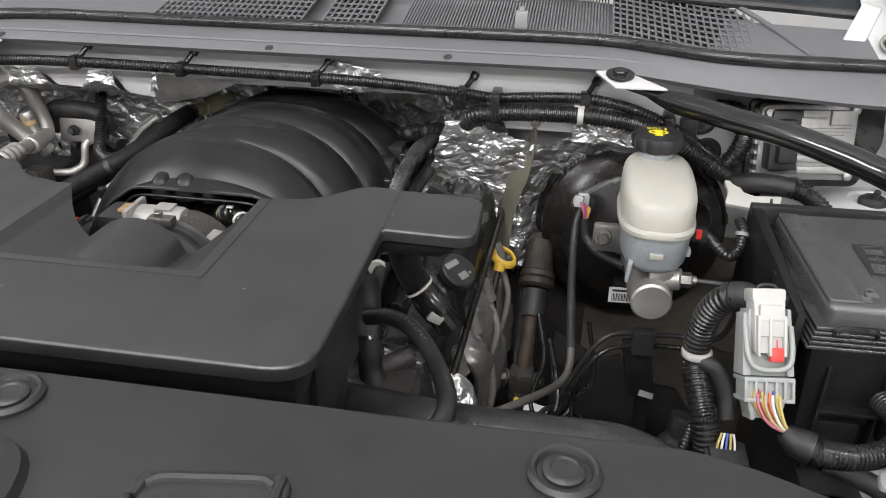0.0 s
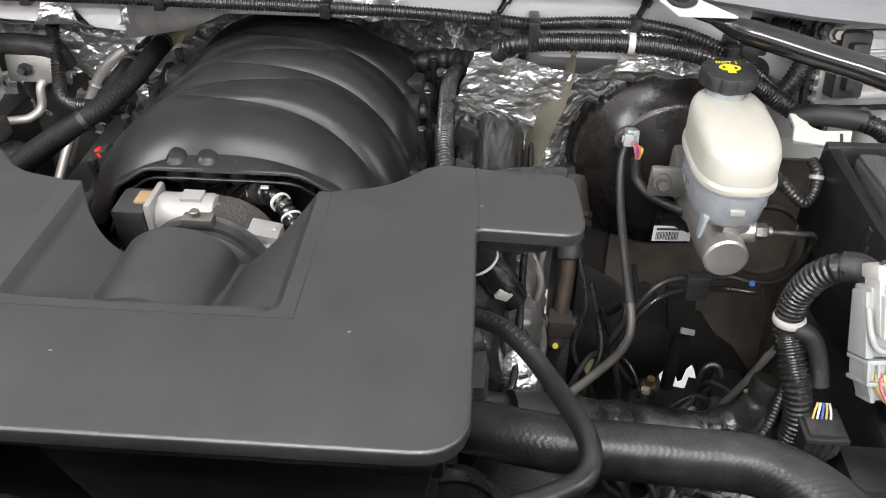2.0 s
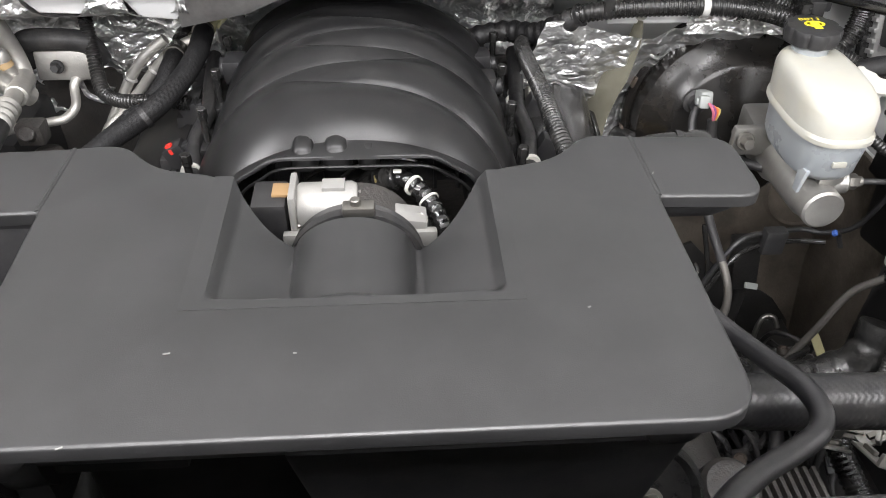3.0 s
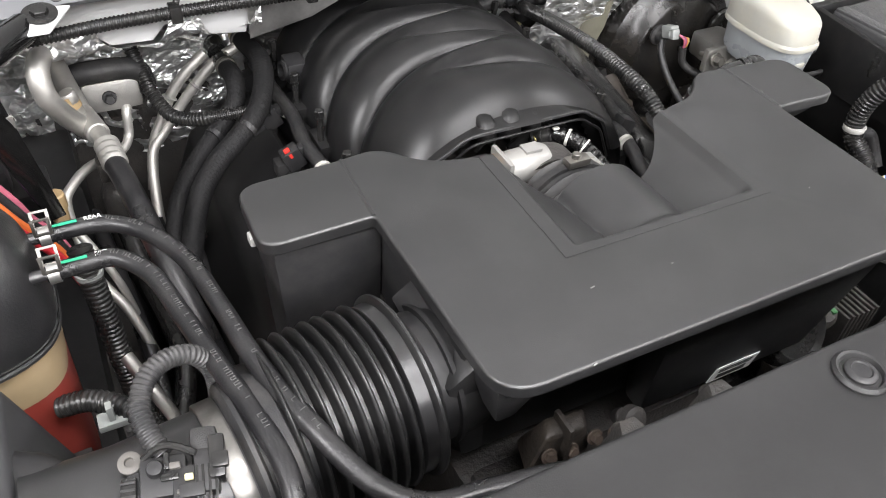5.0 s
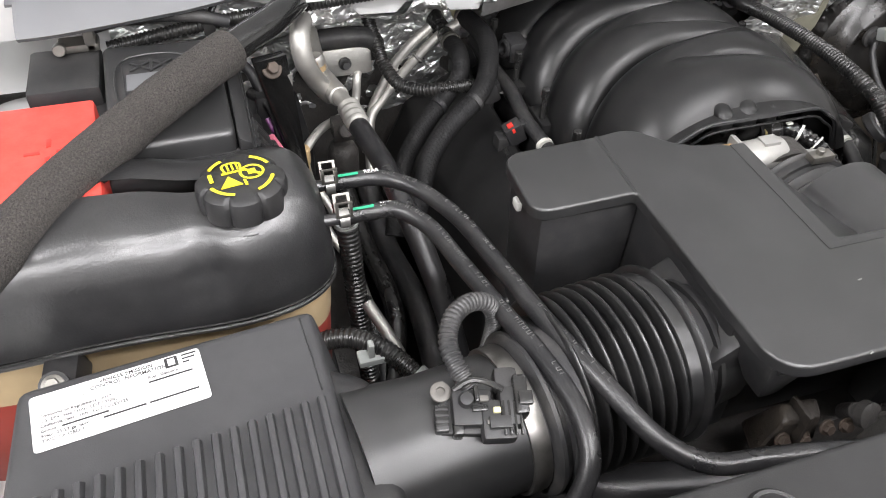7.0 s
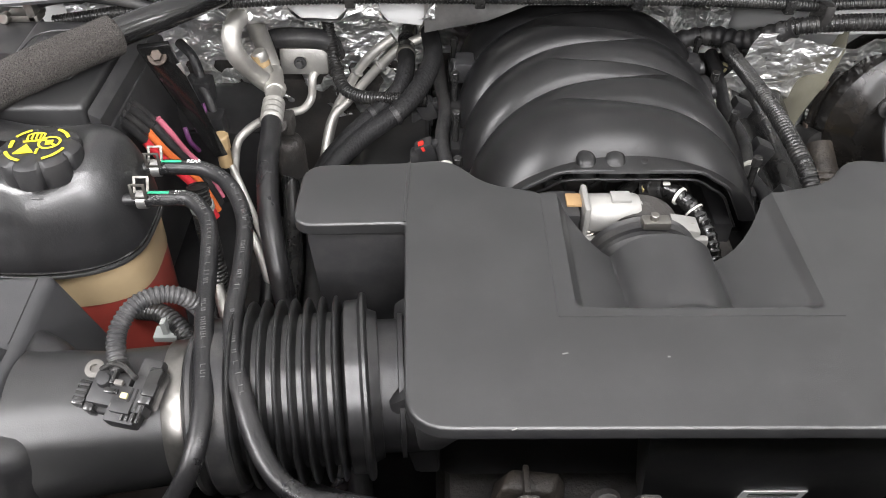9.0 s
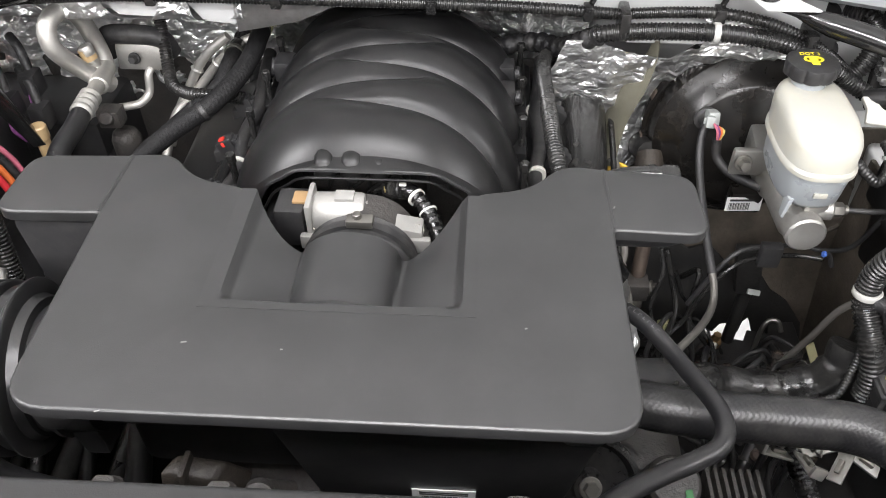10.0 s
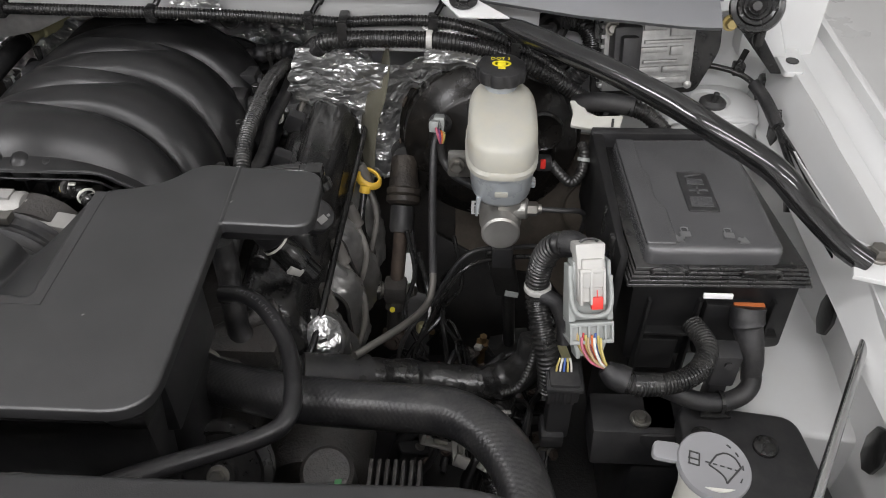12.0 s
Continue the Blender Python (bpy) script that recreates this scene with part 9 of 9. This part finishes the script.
def bay_floor():
    t = thing("engine_block", (0, 0.4, 0.4), "dark dusty engine block and front accessories", "engine")
    part("block", box(-0.19, 0.20, 0.17, 0.72, 0.40, 0.90, 0.03, 3), "dark_engine", t)
    part("valley", box(-0.13, 0.12, 0.25, 0.70, 0.88, 0.965, 0.01), "dark_engine", t)
    part("left_cover", hull8([(-0.33, 0.262, 0.80), (-0.185, 0.262, 0.845), (-0.18, 0.665, 0.86), (-0.315, 0.665, 0.83)], [(-0.285, 0.272, 0.90), (-0.195, 0.272, 0.955), (-0.20, 0.655, 0.965), (-0.285, 0.655, 0.915)], 0.012, 3), "manifold_plastic", t)
    part("front_casting", joined(box(-0.18, 0.13, 0.075, 0.19, 0.5, 0.86, 0.02), box(-0.17, -0.08, 0.03, 0.09, 0.80, 0.87, 0.012)), "dark_engine", t)
    part("bracket", joined(hull8([(-0.17, -0.01, 0.84), (-0.10, -0.01, 0.84), (-0.09, 0.06, 0.84), (-0.16, 0.06, 0.84)], [(-0.16, 0.0, 0.90), (-0.115, 0.0, 0.89), (-0.11, 0.05, 0.89), (-0.15, 0.05, 0.90)], 0.005), rod((-0.13, 0.0, 0.88), (-0.13, -0.02, 0.895), 0.012, 12)), "brown_frame", t, "brown dusty bracket")
    for x, y, z, r in ((0.16, 0.12, 0.82, 0.055), (-0.06, 0.10, 0.72, 0.075), (0.06, 0.06, 0.66, 0.06)):
        pr = []
        for i in range(5):
            h = 0.006 * i
            pr += [(r, h), (r * 0.95, h + 0.003)]
        part("pulley", lathe(pr + [(r * 0.8, 0.03), (r * 0.7, 0.022), (r * 0.3, 0.02), (r * 0.25, 0.034), (0, 0.034)], (x, y, z), (0, -1, 0.0), 48), "satin_black", t, "black grooved pulley")
    a = thing("alternator", (0.27, 0.14, 0.75), "grey finned alternator below the hose", "alternator")
    part("body", lathe([(0.05, 0), (0.056, 0.01), (0.056, 0.07), (0.05, 0.08)], (0.27, 0.14, 0.79), (0, 1, 0), 32), "dark_engine", a)
    part("sleeve", lathe([(0.026, 0), (0.026, 0.07), (0.022, 0.075)], (0.29, 0.135, 0.80), (0.05, -0.35, 1), 24), "dark_engine", a)
    part("tag", box(0.302, 0.309, 0.095, 0.11, 0.86, 0.868, 0.001), "wire_green", a)
    for i in range(7):
        part("fin", box(0.33 + 0.008 * i, 0.334 + 0.008 * i, 0.09, 0.14, 0.79, 0.85, 0.001), "dark_engine", a)
    c = thing("fan_motor", (0.42, 0.05, 0.8), "silver and black fan control parts behind the radiator", "fan motor")
    random.seed(11)
    part("housing", joined(box(0.375, 0.46, 0.0, 0.075, 0.76, 0.815, 0.006), box(0.36, 0.40, 0.02, 0.06, 0.79, 0.83, 0.005)), "dark_engine", c)
    for i in range(9):
        x, y = 0.378 + 0.010 * i, 0.045 + 0.018 * math.sin(i * 2.1)
        part("clip", moved(box(-0.009, 0.009, -0.003, 0.003, 0, 0.006, 0.001), Matrix.Translation((x, y, 0.818 + 0.006 * (i % 3))) @ pose(0, 0, 0, 20 * (i % 3) - 20, 15, 40 * i)), "cast_aluminium", c)
    g = thing("idler_bracket", (-0.115, 0.03, 0.95), "dusty brown cast bracket ahead of the engine", "bracket")
    part("casting", hull8([(-0.15, 0.035, 0.925), (-0.085, 0.035, 0.925), (-0.08, 0.07, 0.925), (-0.14, 0.07, 0.925)], [(-0.14, 0.032, 0.978), (-0.10, 0.032, 0.970), (-0.09, 0.05, 0.970), (-0.13, 0.05, 0.978)], 0.006, 3), "brown_frame", g)
    part("rib", box(-0.122, -0.117, 0.026, 0.05, 0.94, 0.984, 0.002), "brown_frame", g)
    part("lug", joined(lathe([(0.012, 0), (0.012, 0.008), (0.007, 0.010)], (-0.06, 0.028, 0.965), (0.1, -0.8, 0.5), 18), rod((-0.06, 0.032, 0.962), (-0.045, 0.05, 0.93), 0.008, 12)), "dark_engine", g)
    for i in range(4):
        part("bolt", hexbolt((-0.135 + 0.022 * i, 0.030, 0.955 - 0.006 * (i % 2)), (0, -0.9, 0.4), 0.005, 0.006), "rusty_steel", g)
    h = thing("fan_hub", (0.215, 0.10, 0.87), "black grooved belt pulley under the cover edge", "pulley")
    prof = []
    for i in range(6):
        prof += [(0.046, 0.004 * i), (0.0435, 0.004 * i + 0.002)]
    part("rim", lathe(prof + [(0.040, 0.026), (0.036, 0.020), (0.016, 0.018), (0.014, 0.026), (0.0, 0.026)], (0.205, 0.095, 0.895), (0.1, -0.75, 0.65), 56), "satin_black", h)
    part("centre_bolt", hexbolt((0.2075, 0.0755, 0.912), (0.1, -0.75, 0.65), 0.007, 0.007), "zinc_steel", h)
    for i in range(8):
        k = thing("metal_clip", (0.43 + 0.01 * i, 0.14, 0.84), "bright metal spring clip beside the fan shroud", "clip", "fan clips")
        m = Matrix.Translation((0.395 + 0.011 * i, 0.15 + 0.02 * math.sin(i * 2.3), 0.862 + 0.006 * (i % 3))) @ pose(0, 0, 0, 25 * (i % 3) - 25, 20, 47 * i)
        part("blade", moved(joined(box(-0.018, 0.018, -0.007, 0.007, 0, 0.003, 0.001), box(-0.018, -0.014, -0.007, 0.007, 0, 0.012, 0.001)), m), "cast_aluminium", k)
        part("tongue", moved(box(-0.004, 0.010, -0.0025, 0.0025, 0.003, 0.0075, 0.001), m), "zinc_steel", k)
    r = thing("radiator", (0, -0.09, 0.5), "black radiator and fan shroud behind the front panel", "radiator")
    part("core", box(-0.45, 0.48, -0.12, -0.085, 0.35, 1.06, 0.008), "dark_engine", r)
    part("top_tank", box(-0.46, 0.49, -0.125, -0.055, 1.03, 1.085, 0.01), "black_plastic", r)
    part("shroud", hull8([(-0.42, -0.088, 0.45), (0.44, -0.088, 0.45), (0.44, -0.06, 0.45), (-0.42, -0.06, 0.45)], [(-0.40, -0.088, 1.03), (0.42, -0.088, 1.03), (0.42, -0.058, 1.03), (-0.40, -0.058, 1.03)], 0.008), "black_plastic", r)
    for x in (-0.13, 0.135, -0.055, 0.21):
        part("stay", joined(hull8([(x - 0.028, -0.06, 1.045), (x + 0.028, -0.06, 1.045), (x + 0.02, -0.02, 1.03), (x - 0.02, -0.02, 1.03)], [(x - 0.02, -0.06, 1.07), (x + 0.018, -0.06, 1.07), (x + 0.006, -0.025, 1.075), (x - 0.006, -0.025, 1.075)], 0.003), lathe([(0.010, 0), (0.010, 0.006), (0.006, 0.008)], (x, -0.03, 1.06), (0, 0.4, 1), 16)), "dark_engine", r)
        part("clip", box(x - 0.02, x - 0.01, -0.055, -0.045, 1.072, 1.08, 0.001), "connector_white", r)
    f = thing("frame_rail", (0.46, 0.3, 0.4), "dusty brown steel frame rail beside the engine", "frame rail", "frame rails")
    part("rail", box(0.44, 0.55, -0.3, 0.45, 0.42, 0.58, 0.01), "brown_frame", f)
    edge = [(0.36, 0.22), (0.60, 0.22), (0.60, 0.56), (0.565, 0.56), (0.555, 0.535), (0.525, 0.54), (0.515, 0.518), (0.485, 0.524), (0.47, 0.505), (0.445, 0.51), (0.43, 0.49), (0.36, 0.49)]
    part("crossmember", prism([Vector(p) for p in edge], 0.585, 0.60, 0.002), "dusty_black", f)
    part("gusset", hull8([(0.462, 0.488, 0.73), (0.497, 0.488, 0.73), (0.497, 0.505, 0.73), (0.462, 0.505, 0.73)], [(0.445, 0.485, 0.815), (0.482, 0.485, 0.815), (0.482, 0.505, 0.815), (0.445, 0.505, 0.815)], 0.006), "dusty_black", f)
    part("gusset_stem", rod((0.48, 0.497, 0.74), (0.49, 0.52, 0.59), 0.009, 12), "dusty_black", f)
    part("tab", moved(box(-0.010, 0.010, -0.002, 0.002, -0.004, 0.004, 0.001), Matrix.Translation((0.484, 0.483, 0.742)) @ pose(0, 0, 0, -35, 20, 10)), "connector_grey", f)
    wp = thing("wheelhouse_panel", (0.6, 0.62, 0.55), "dusty brown steel wheelhouse panel behind the brake lines", "steel panel")
    stand = Matrix.Translation((0, 0.615, 0.60)) @ pose(0, 0, 0, 76, 0, 0)
    out = rounded([Vector(p) for p in ((0.40, 0.04), (0.545, 0.05), (0.562, -0.01), (0.585, -0.06), (0.62, -0.085), (0.625, -0.24), (0.70, -0.24), (0.70, 0.29), (0.40, 0.29))], 0.02)
    part("panel", moved(prism(out, 0, 0.006, 0.002), stand), "brown_panel", wp)
    part("swage", moved(lathe([(0.045, 0.0), (0.05, 0.004), (0.056, 0.0)], (0.615, 0.17, 0.005), (0, 0, 1), 40), stand), "brown_panel", wp)
    part("side_panel", box(0.642, 0.650, 0.44, 0.625, 0.50, 0.87, 0.003), "brown_panel", wp)
    low = [(0.36, -0.12), (0.455, -0.10), (0.463, -0.066), (0.485, -0.060), (0.493, -0.064), (0.503, -0.048), (0.522, -0.046), (0.528, -0.065), (0.534, -0.062), (0.538, -0.042), (0.545, -0.034), (0.551, -0.045), (0.556, -0.06), (0.60, -0.07), (0.605, -0.09), (0.64, -0.09), (0.63, -0.04), (0.60, 0.0), (0.57, 0.02), (0.545, 0.055), (0.50, 0.06), (0.46, 0.10), (0.43, 0.09), (0.36, 0.13)]
    part("lower_flange", moved(prism([Vector(p) for p in low], 0.010, 0.016, 0.001), stand), "dusty_black", wp)
    g = thing("frame_rail", (-0.46, 0.3, 0.4), "dusty brown steel frame rail on the passenger side", "frame rail", "frame rails")
    part("rail", box(-0.55, -0.44, -0.3, 0.80, 0.42, 0.60, 0.01), "brown_frame", g)
    part("tower", hull8([(-0.60, 0.30, 0.58), (-0.38, 0.30, 0.58), (-0.38, 0.64, 0.58), (-0.60, 0.64, 0.58)], [(-0.60, 0.33, 0.78), (-0.40, 0.35, 0.74), (-0.40, 0.60, 0.76), (-0.60, 0.60, 0.80)], 0.02, 3), "dark_engine", g)
    k = thing("splash_liner", (0, 0.2, 0.35), "black plastic splash liner under the engine bay", "liner")
    part("front_liner", box(-0.85, 0.85, -0.35, 0.56, 0.36, 0.38, 0.004), "black_plastic", k)
    part("left_liner", box(-0.85, 0.555, 0.56, 0.86, 0.36, 0.38, 0.004), "black_plastic", k)
    part("right_liner", box(0.70, 0.85, 0.56, 0.74, 0.36, 0.38, 0.004), "black_plastic", k)
    for b in ((0.60, 0.66, 0.18, 0.43, 0.45, 0.845), (0.56, 0.80, -0.3, 0.10, 0.55, 0.80), (-0.80, -0.45, -0.3, 0.62, 0.45, 0.80), (-0.80, -0.42, 0.58, 0.74, 0.45, 0.92)):
        part("side_liner", box(*b, 0.012), "black_plastic", k)
    part("back_liner", joined(box(-0.82, 0.30, 0.705, 0.732, 0.38, 0.955, 0.01), box(0.33, 0.47, 0.66, 0.725, 0.55, 0.86, 0.02)), "dark_engine", k)
    u = thing("suspension_mount", (0.42, 0.45, 0.6), "black suspension parts with brass fitting and hoses", "suspension part")
    part("mount", joined(lathe([(0.042, 0), (0.042, 0.012), (0.036, 0.016), (0.034, 0.026), (0.026, 0.028), (0.024, 0.04), (0.014, 0.042), (0.011, 0.06), (0.0, 0.061)], (0.473, 0.425, 0.60), (0.1, -0.15, 1), 32), rod((0.42, 0.46, 0.62), (0.45, 0.42, 0.62), 0.014)), "dusty_black", u)
    part("washer_ring", lathe([(0.0135, 0), (0.0135, 0.002), (0.010, 0.003)], (0.478, 0.4165, 0.645), (0.1, -0.15, 1), 20), "zinc_steel", u)
    part("brass_fitting", joined(lathe([(0.010, 0), (0.010, 0.010), (0.006, 0.013), (0.0055, 0.024)], (0.446, 0.464, 0.652), (0.05, -0.1, 1), 6), rod((0.444, 0.468, 0.60), (0.446, 0.464, 0.655), 0.006, 10)), "rusty_brass", u, "brass coloured bleed fitting")
    part("hose", tube([(0.585, 0.395, 0.83), (0.558, 0.403, 0.80), (0.538, 0.405, 0.74), (0.517, 0.407, 0.68), (0.50, 0.405, 0.62)], 0.0046, 14, 0.005), "lead_grey", u)
    part("hook", tube([(0.548, 0.49, 0.655), (0.542, 0.497, 0.668), (0.53, 0.50, 0.666), (0.522, 0.495, 0.65), (0.52, 0.49, 0.60)], 0.0036, 10, 0.004), "zinc_steel", u)
    part("tab", moved(box(-0.006, 0.006, -0.0015, 0.0015, -0.016, 0.012, 0.001), Matrix.Translation((0.557, 0.417, 0.70)) @ pose(0, 0, 0, -30, -18, 15)), "olive_plastic", u)
    part("tab_stay", rod((0.557, 0.42, 0.70), (0.56, 0.44, 0.60), 0.004, 8), "dusty_black", u)
    random.seed(21)
    lines = thing("brake_line_cluster", (0.39, 0.45, 0.7), "thin black brake lines and wires in the lower bay", "brake lines")
    for i in range(5):
        x = 0.338 + 0.016 * i
        part("line", tube([(x, 0.50 - 0.01 * (i % 3), 0.84 - 0.03 * (i % 4)), (x + 0.012, 0.47, 0.79 - 0.02 * (i % 3)), (x + 0.02 * math.sin(i), 0.44, 0.74), (x + 0.03 * math.cos(i * 1.7), 0.40, 0.69), (x + 0.01, 0.37, 0.64)], 0.0032 + 0.001 * (i % 2), 8, 0.008), "satin_black", lines)
    part("clip_block", moved(joined(box(-0.009, 0.009, -0.006, 0.006, -0.007, 0.007, 0.0015), box(-0.006, 0.006, -0.009, -0.005, -0.004, 0.006, 0.001)), Matrix.Translation((0.362, 0.44, 0.715)) @ pose(0, 0, 0, -25, 10, 20)), "olive_plastic", lines, "pale olive clip block")
    for i, (x, y, z, c) in enumerate(((0.372, 0.50, 0.64, "wire_tan"), (0.385, 0.355, 0.735, "red_plastic"), (0.365, 0.36, 0.72, "wire_green"), (0.44, 0.45, 0.665, "connector_white"), (0.51, 0.28, 0.905, "connector_grey"), (0.505, 0.40, 0.895, "wire_blue"))):
        q = thing("wire_plug", (x, y, z), "small coloured plug among the lower wiring", "connector", "lower plugs")
        part("plug", moved(box(-0.005, 0.005, -0.0035, 0.0035, -0.004, 0.004, 0.001), Matrix.Translation((x, y, z)) @ pose(0, 0, 0, 30 * i, 20, 50 * i) @ Matrix.Scale(0.6 if c == "wire_blue" else 1.0, 4)), c, q)
        part("wire", tube([(x, y, z), (x + 0.012, y + 0.01, z - 0.01), (x + 0.022, y + 0.012, z - 0.03)], 0.003, 8, 0.004), "cloth_tape", q)
    wires = thing("loose_wires", (0.42, 0.35, 0.65), "tangle of thin black wires in the lower bay", "wires")
    random.seed(58)
    for i in range(14):
        x, y = 0.35 + 0.013 * i, 0.27 + 0.16 * random.random()
        part("wire", tube([(x, y + 0.10, 0.60), (x + random.uniform(-0.03, 0.03), y + 0.06, 0.66 + 0.04 * random.random()), (x + random.uniform(-0.03, 0.03), y + 0.02, 0.70 + 0.05 * random.random()), (x + random.uniform(-0.04, 0.04), y - 0.02, 0.68 + 0.04 * random.random()), (x + random.uniform(-0.05, 0.05), y - 0.06, 0.61)], 0.0022 + 0.0012 * (i % 3), 8, 0.006), ("satin_black", "cloth_tape", "hose_rubber")[i % 3], wires)
    # small hardware filling the deep corner
    random.seed(77)
    for i in range(34):
        x, y, z = 0.34 + 0.22 * random.random(), 0.25 + 0.19 * random.random(), 0.615 + 0.06 * random.random()
        kind = i % 4
        m = Matrix.Translation((x, y, z)) @ pose(0, 0, 0, random.uniform(-40, 40), random.uniform(-40, 40), random.uniform(0, 180))
        tone = ("dark_engine", "satin_black", "brown_frame", "black_plastic", "lead_grey")[(i * 7) % 5 if i % 9 else 4]
        if kind == 0:
            q = thing("bracket", (x, y, z), "small dusty steel bracket in the lower bay", "bracket", "lower brackets")
            part("plate", moved(prism(rounded([Vector(p) for p in ((-0.018, -0.008), (0.02, -0.01), (0.016, 0.012), (-0.02, 0.009))], 0.004), -0.002, 0.002, 0.0006), m), tone, q)
            part("bolt", moved(hexbolt((0.008, 0, 0.002), (0, 0, 1), 0.0045, 0.005), m), "zinc_steel" if i % 3 else "rusty_steel", q)
        elif kind == 1:
            q = thing("wire_plug", (x, y, z), "small dark wire plug in the lower bay", "connector", "lower plugs")
            part("plug", moved(joined(box(-0.012, 0.01, -0.007, 0.007, -0.006, 0.006, 0.002), box(-0.004, 0.014, -0.004, 0.004, 0.005, 0.009, 0.001)), m), "black_plastic", q)
            part("wire", moved(tube([(-0.01, 0, 0), (-0.03, 0.006, 0.004), (-0.05, 0.0, -0.012), (-0.07, -0.015, -0.02)], 0.0038, 8, 0.005), m), "cloth_tape", q)
        elif kind == 2:
            q = thing("lower_hose", (x, y, z), "dark rubber hose bending through the lower bay", "hose", "lower hoses")
            part("hose", moved(tube([(-0.06, 0.0, -0.03), (-0.03, 0.01, 0.0), (0.0, 0.0, 0.012), (0.035, -0.012, 0.004), (0.06, -0.015, -0.03)], 0.006 + 0.003 * random.random(), 12, 0.005), m), ("hose_rubber", "conduit_black")[i % 2], q)
            part("clamp", moved(lathe([(0.0098, 0), (0.0098, 0.005)], (0, 0, 0.012), (1, -0.3, -0.1), 16), m), "dark_engine", q)
        else:
            q = thing("fitting", (x, y, z), "small metal fitting in the lower bay", "fitting", "lower fittings")
            part("body", moved(lathe([(0.008, 0), (0.011, 0.002), (0.011, 0.010), (0.007, 0.012), (0.006, 0.022), (0.008, 0.024), (0.008, 0.03)], (0, 0, 0), (0, 0, 1), 12), m), tone, q)
            part("nut", moved(hexbolt((0, 0, 0.03), (0, 0, 1), 0.005, 0.004), m), "rusty_steel", q)
    # dark hoses on the passenger side floor
    pw = thing("lower_pipework", (-0.38, 0.3, 0.7), "dark hoses and pipes in the lower passenger side", "hoses")
    for i in range(6):
        x = -0.42 + 0.03 * i
        part("hose", tube([(x, 0.60 - 0.02 * i, 0.86), (x + 0.01, 0.50, 0.84 - 0.02 * (i % 3)), (x + 0.02, 0.38, 0.80), (x + 0.015 * (-1) ** i, 0.26, 0.76), (x, 0.15, 0.72)], 0.009 + 0.003 * (i % 3), 12, 0.008), ("hose_rubber", "satin_black", "cloth_tape")[i % 3], pw)
    part("alloy_pipe", tube([(-0.42, 0.30, 0.92), (-0.405, 0.265, 0.90), (-0.39, 0.24, 0.865), (-0.375, 0.22, 0.81)], 0.0065, 12, 0.005), "cast_aluminium", pw)
    lp = thing("taped_loom", (-0.44, 0.18, 0.95), "corrugated loom with grey clip below the coolant tank", "wiring harness")
    part("conduit", tube([(-0.475, 0.235, 0.955), (-0.45, 0.225, 0.962), (-0.425, 0.205, 0.96), (-0.405, 0.18, 0.95), (-0.39, 0.16, 0.935)], 0.0095, 14, rib=0.0046, depth=0.001), "conduit_black", lp)
    part("clip", joined(box(-0.45, -0.425, 0.195, 0.21, 0.955, 0.962, 0.001), box(-0.441, -0.436, 0.198, 0.206, 0.96, 0.978, 0.001), lathe([(0.011, 0), (0.011, 0.007)], (-0.405, 0.178, 0.953), (0.5, -0.7, -0.3), 16)), "connector_grey", lp)


right_bank()
hoses_front()
steering()
bay_floor()
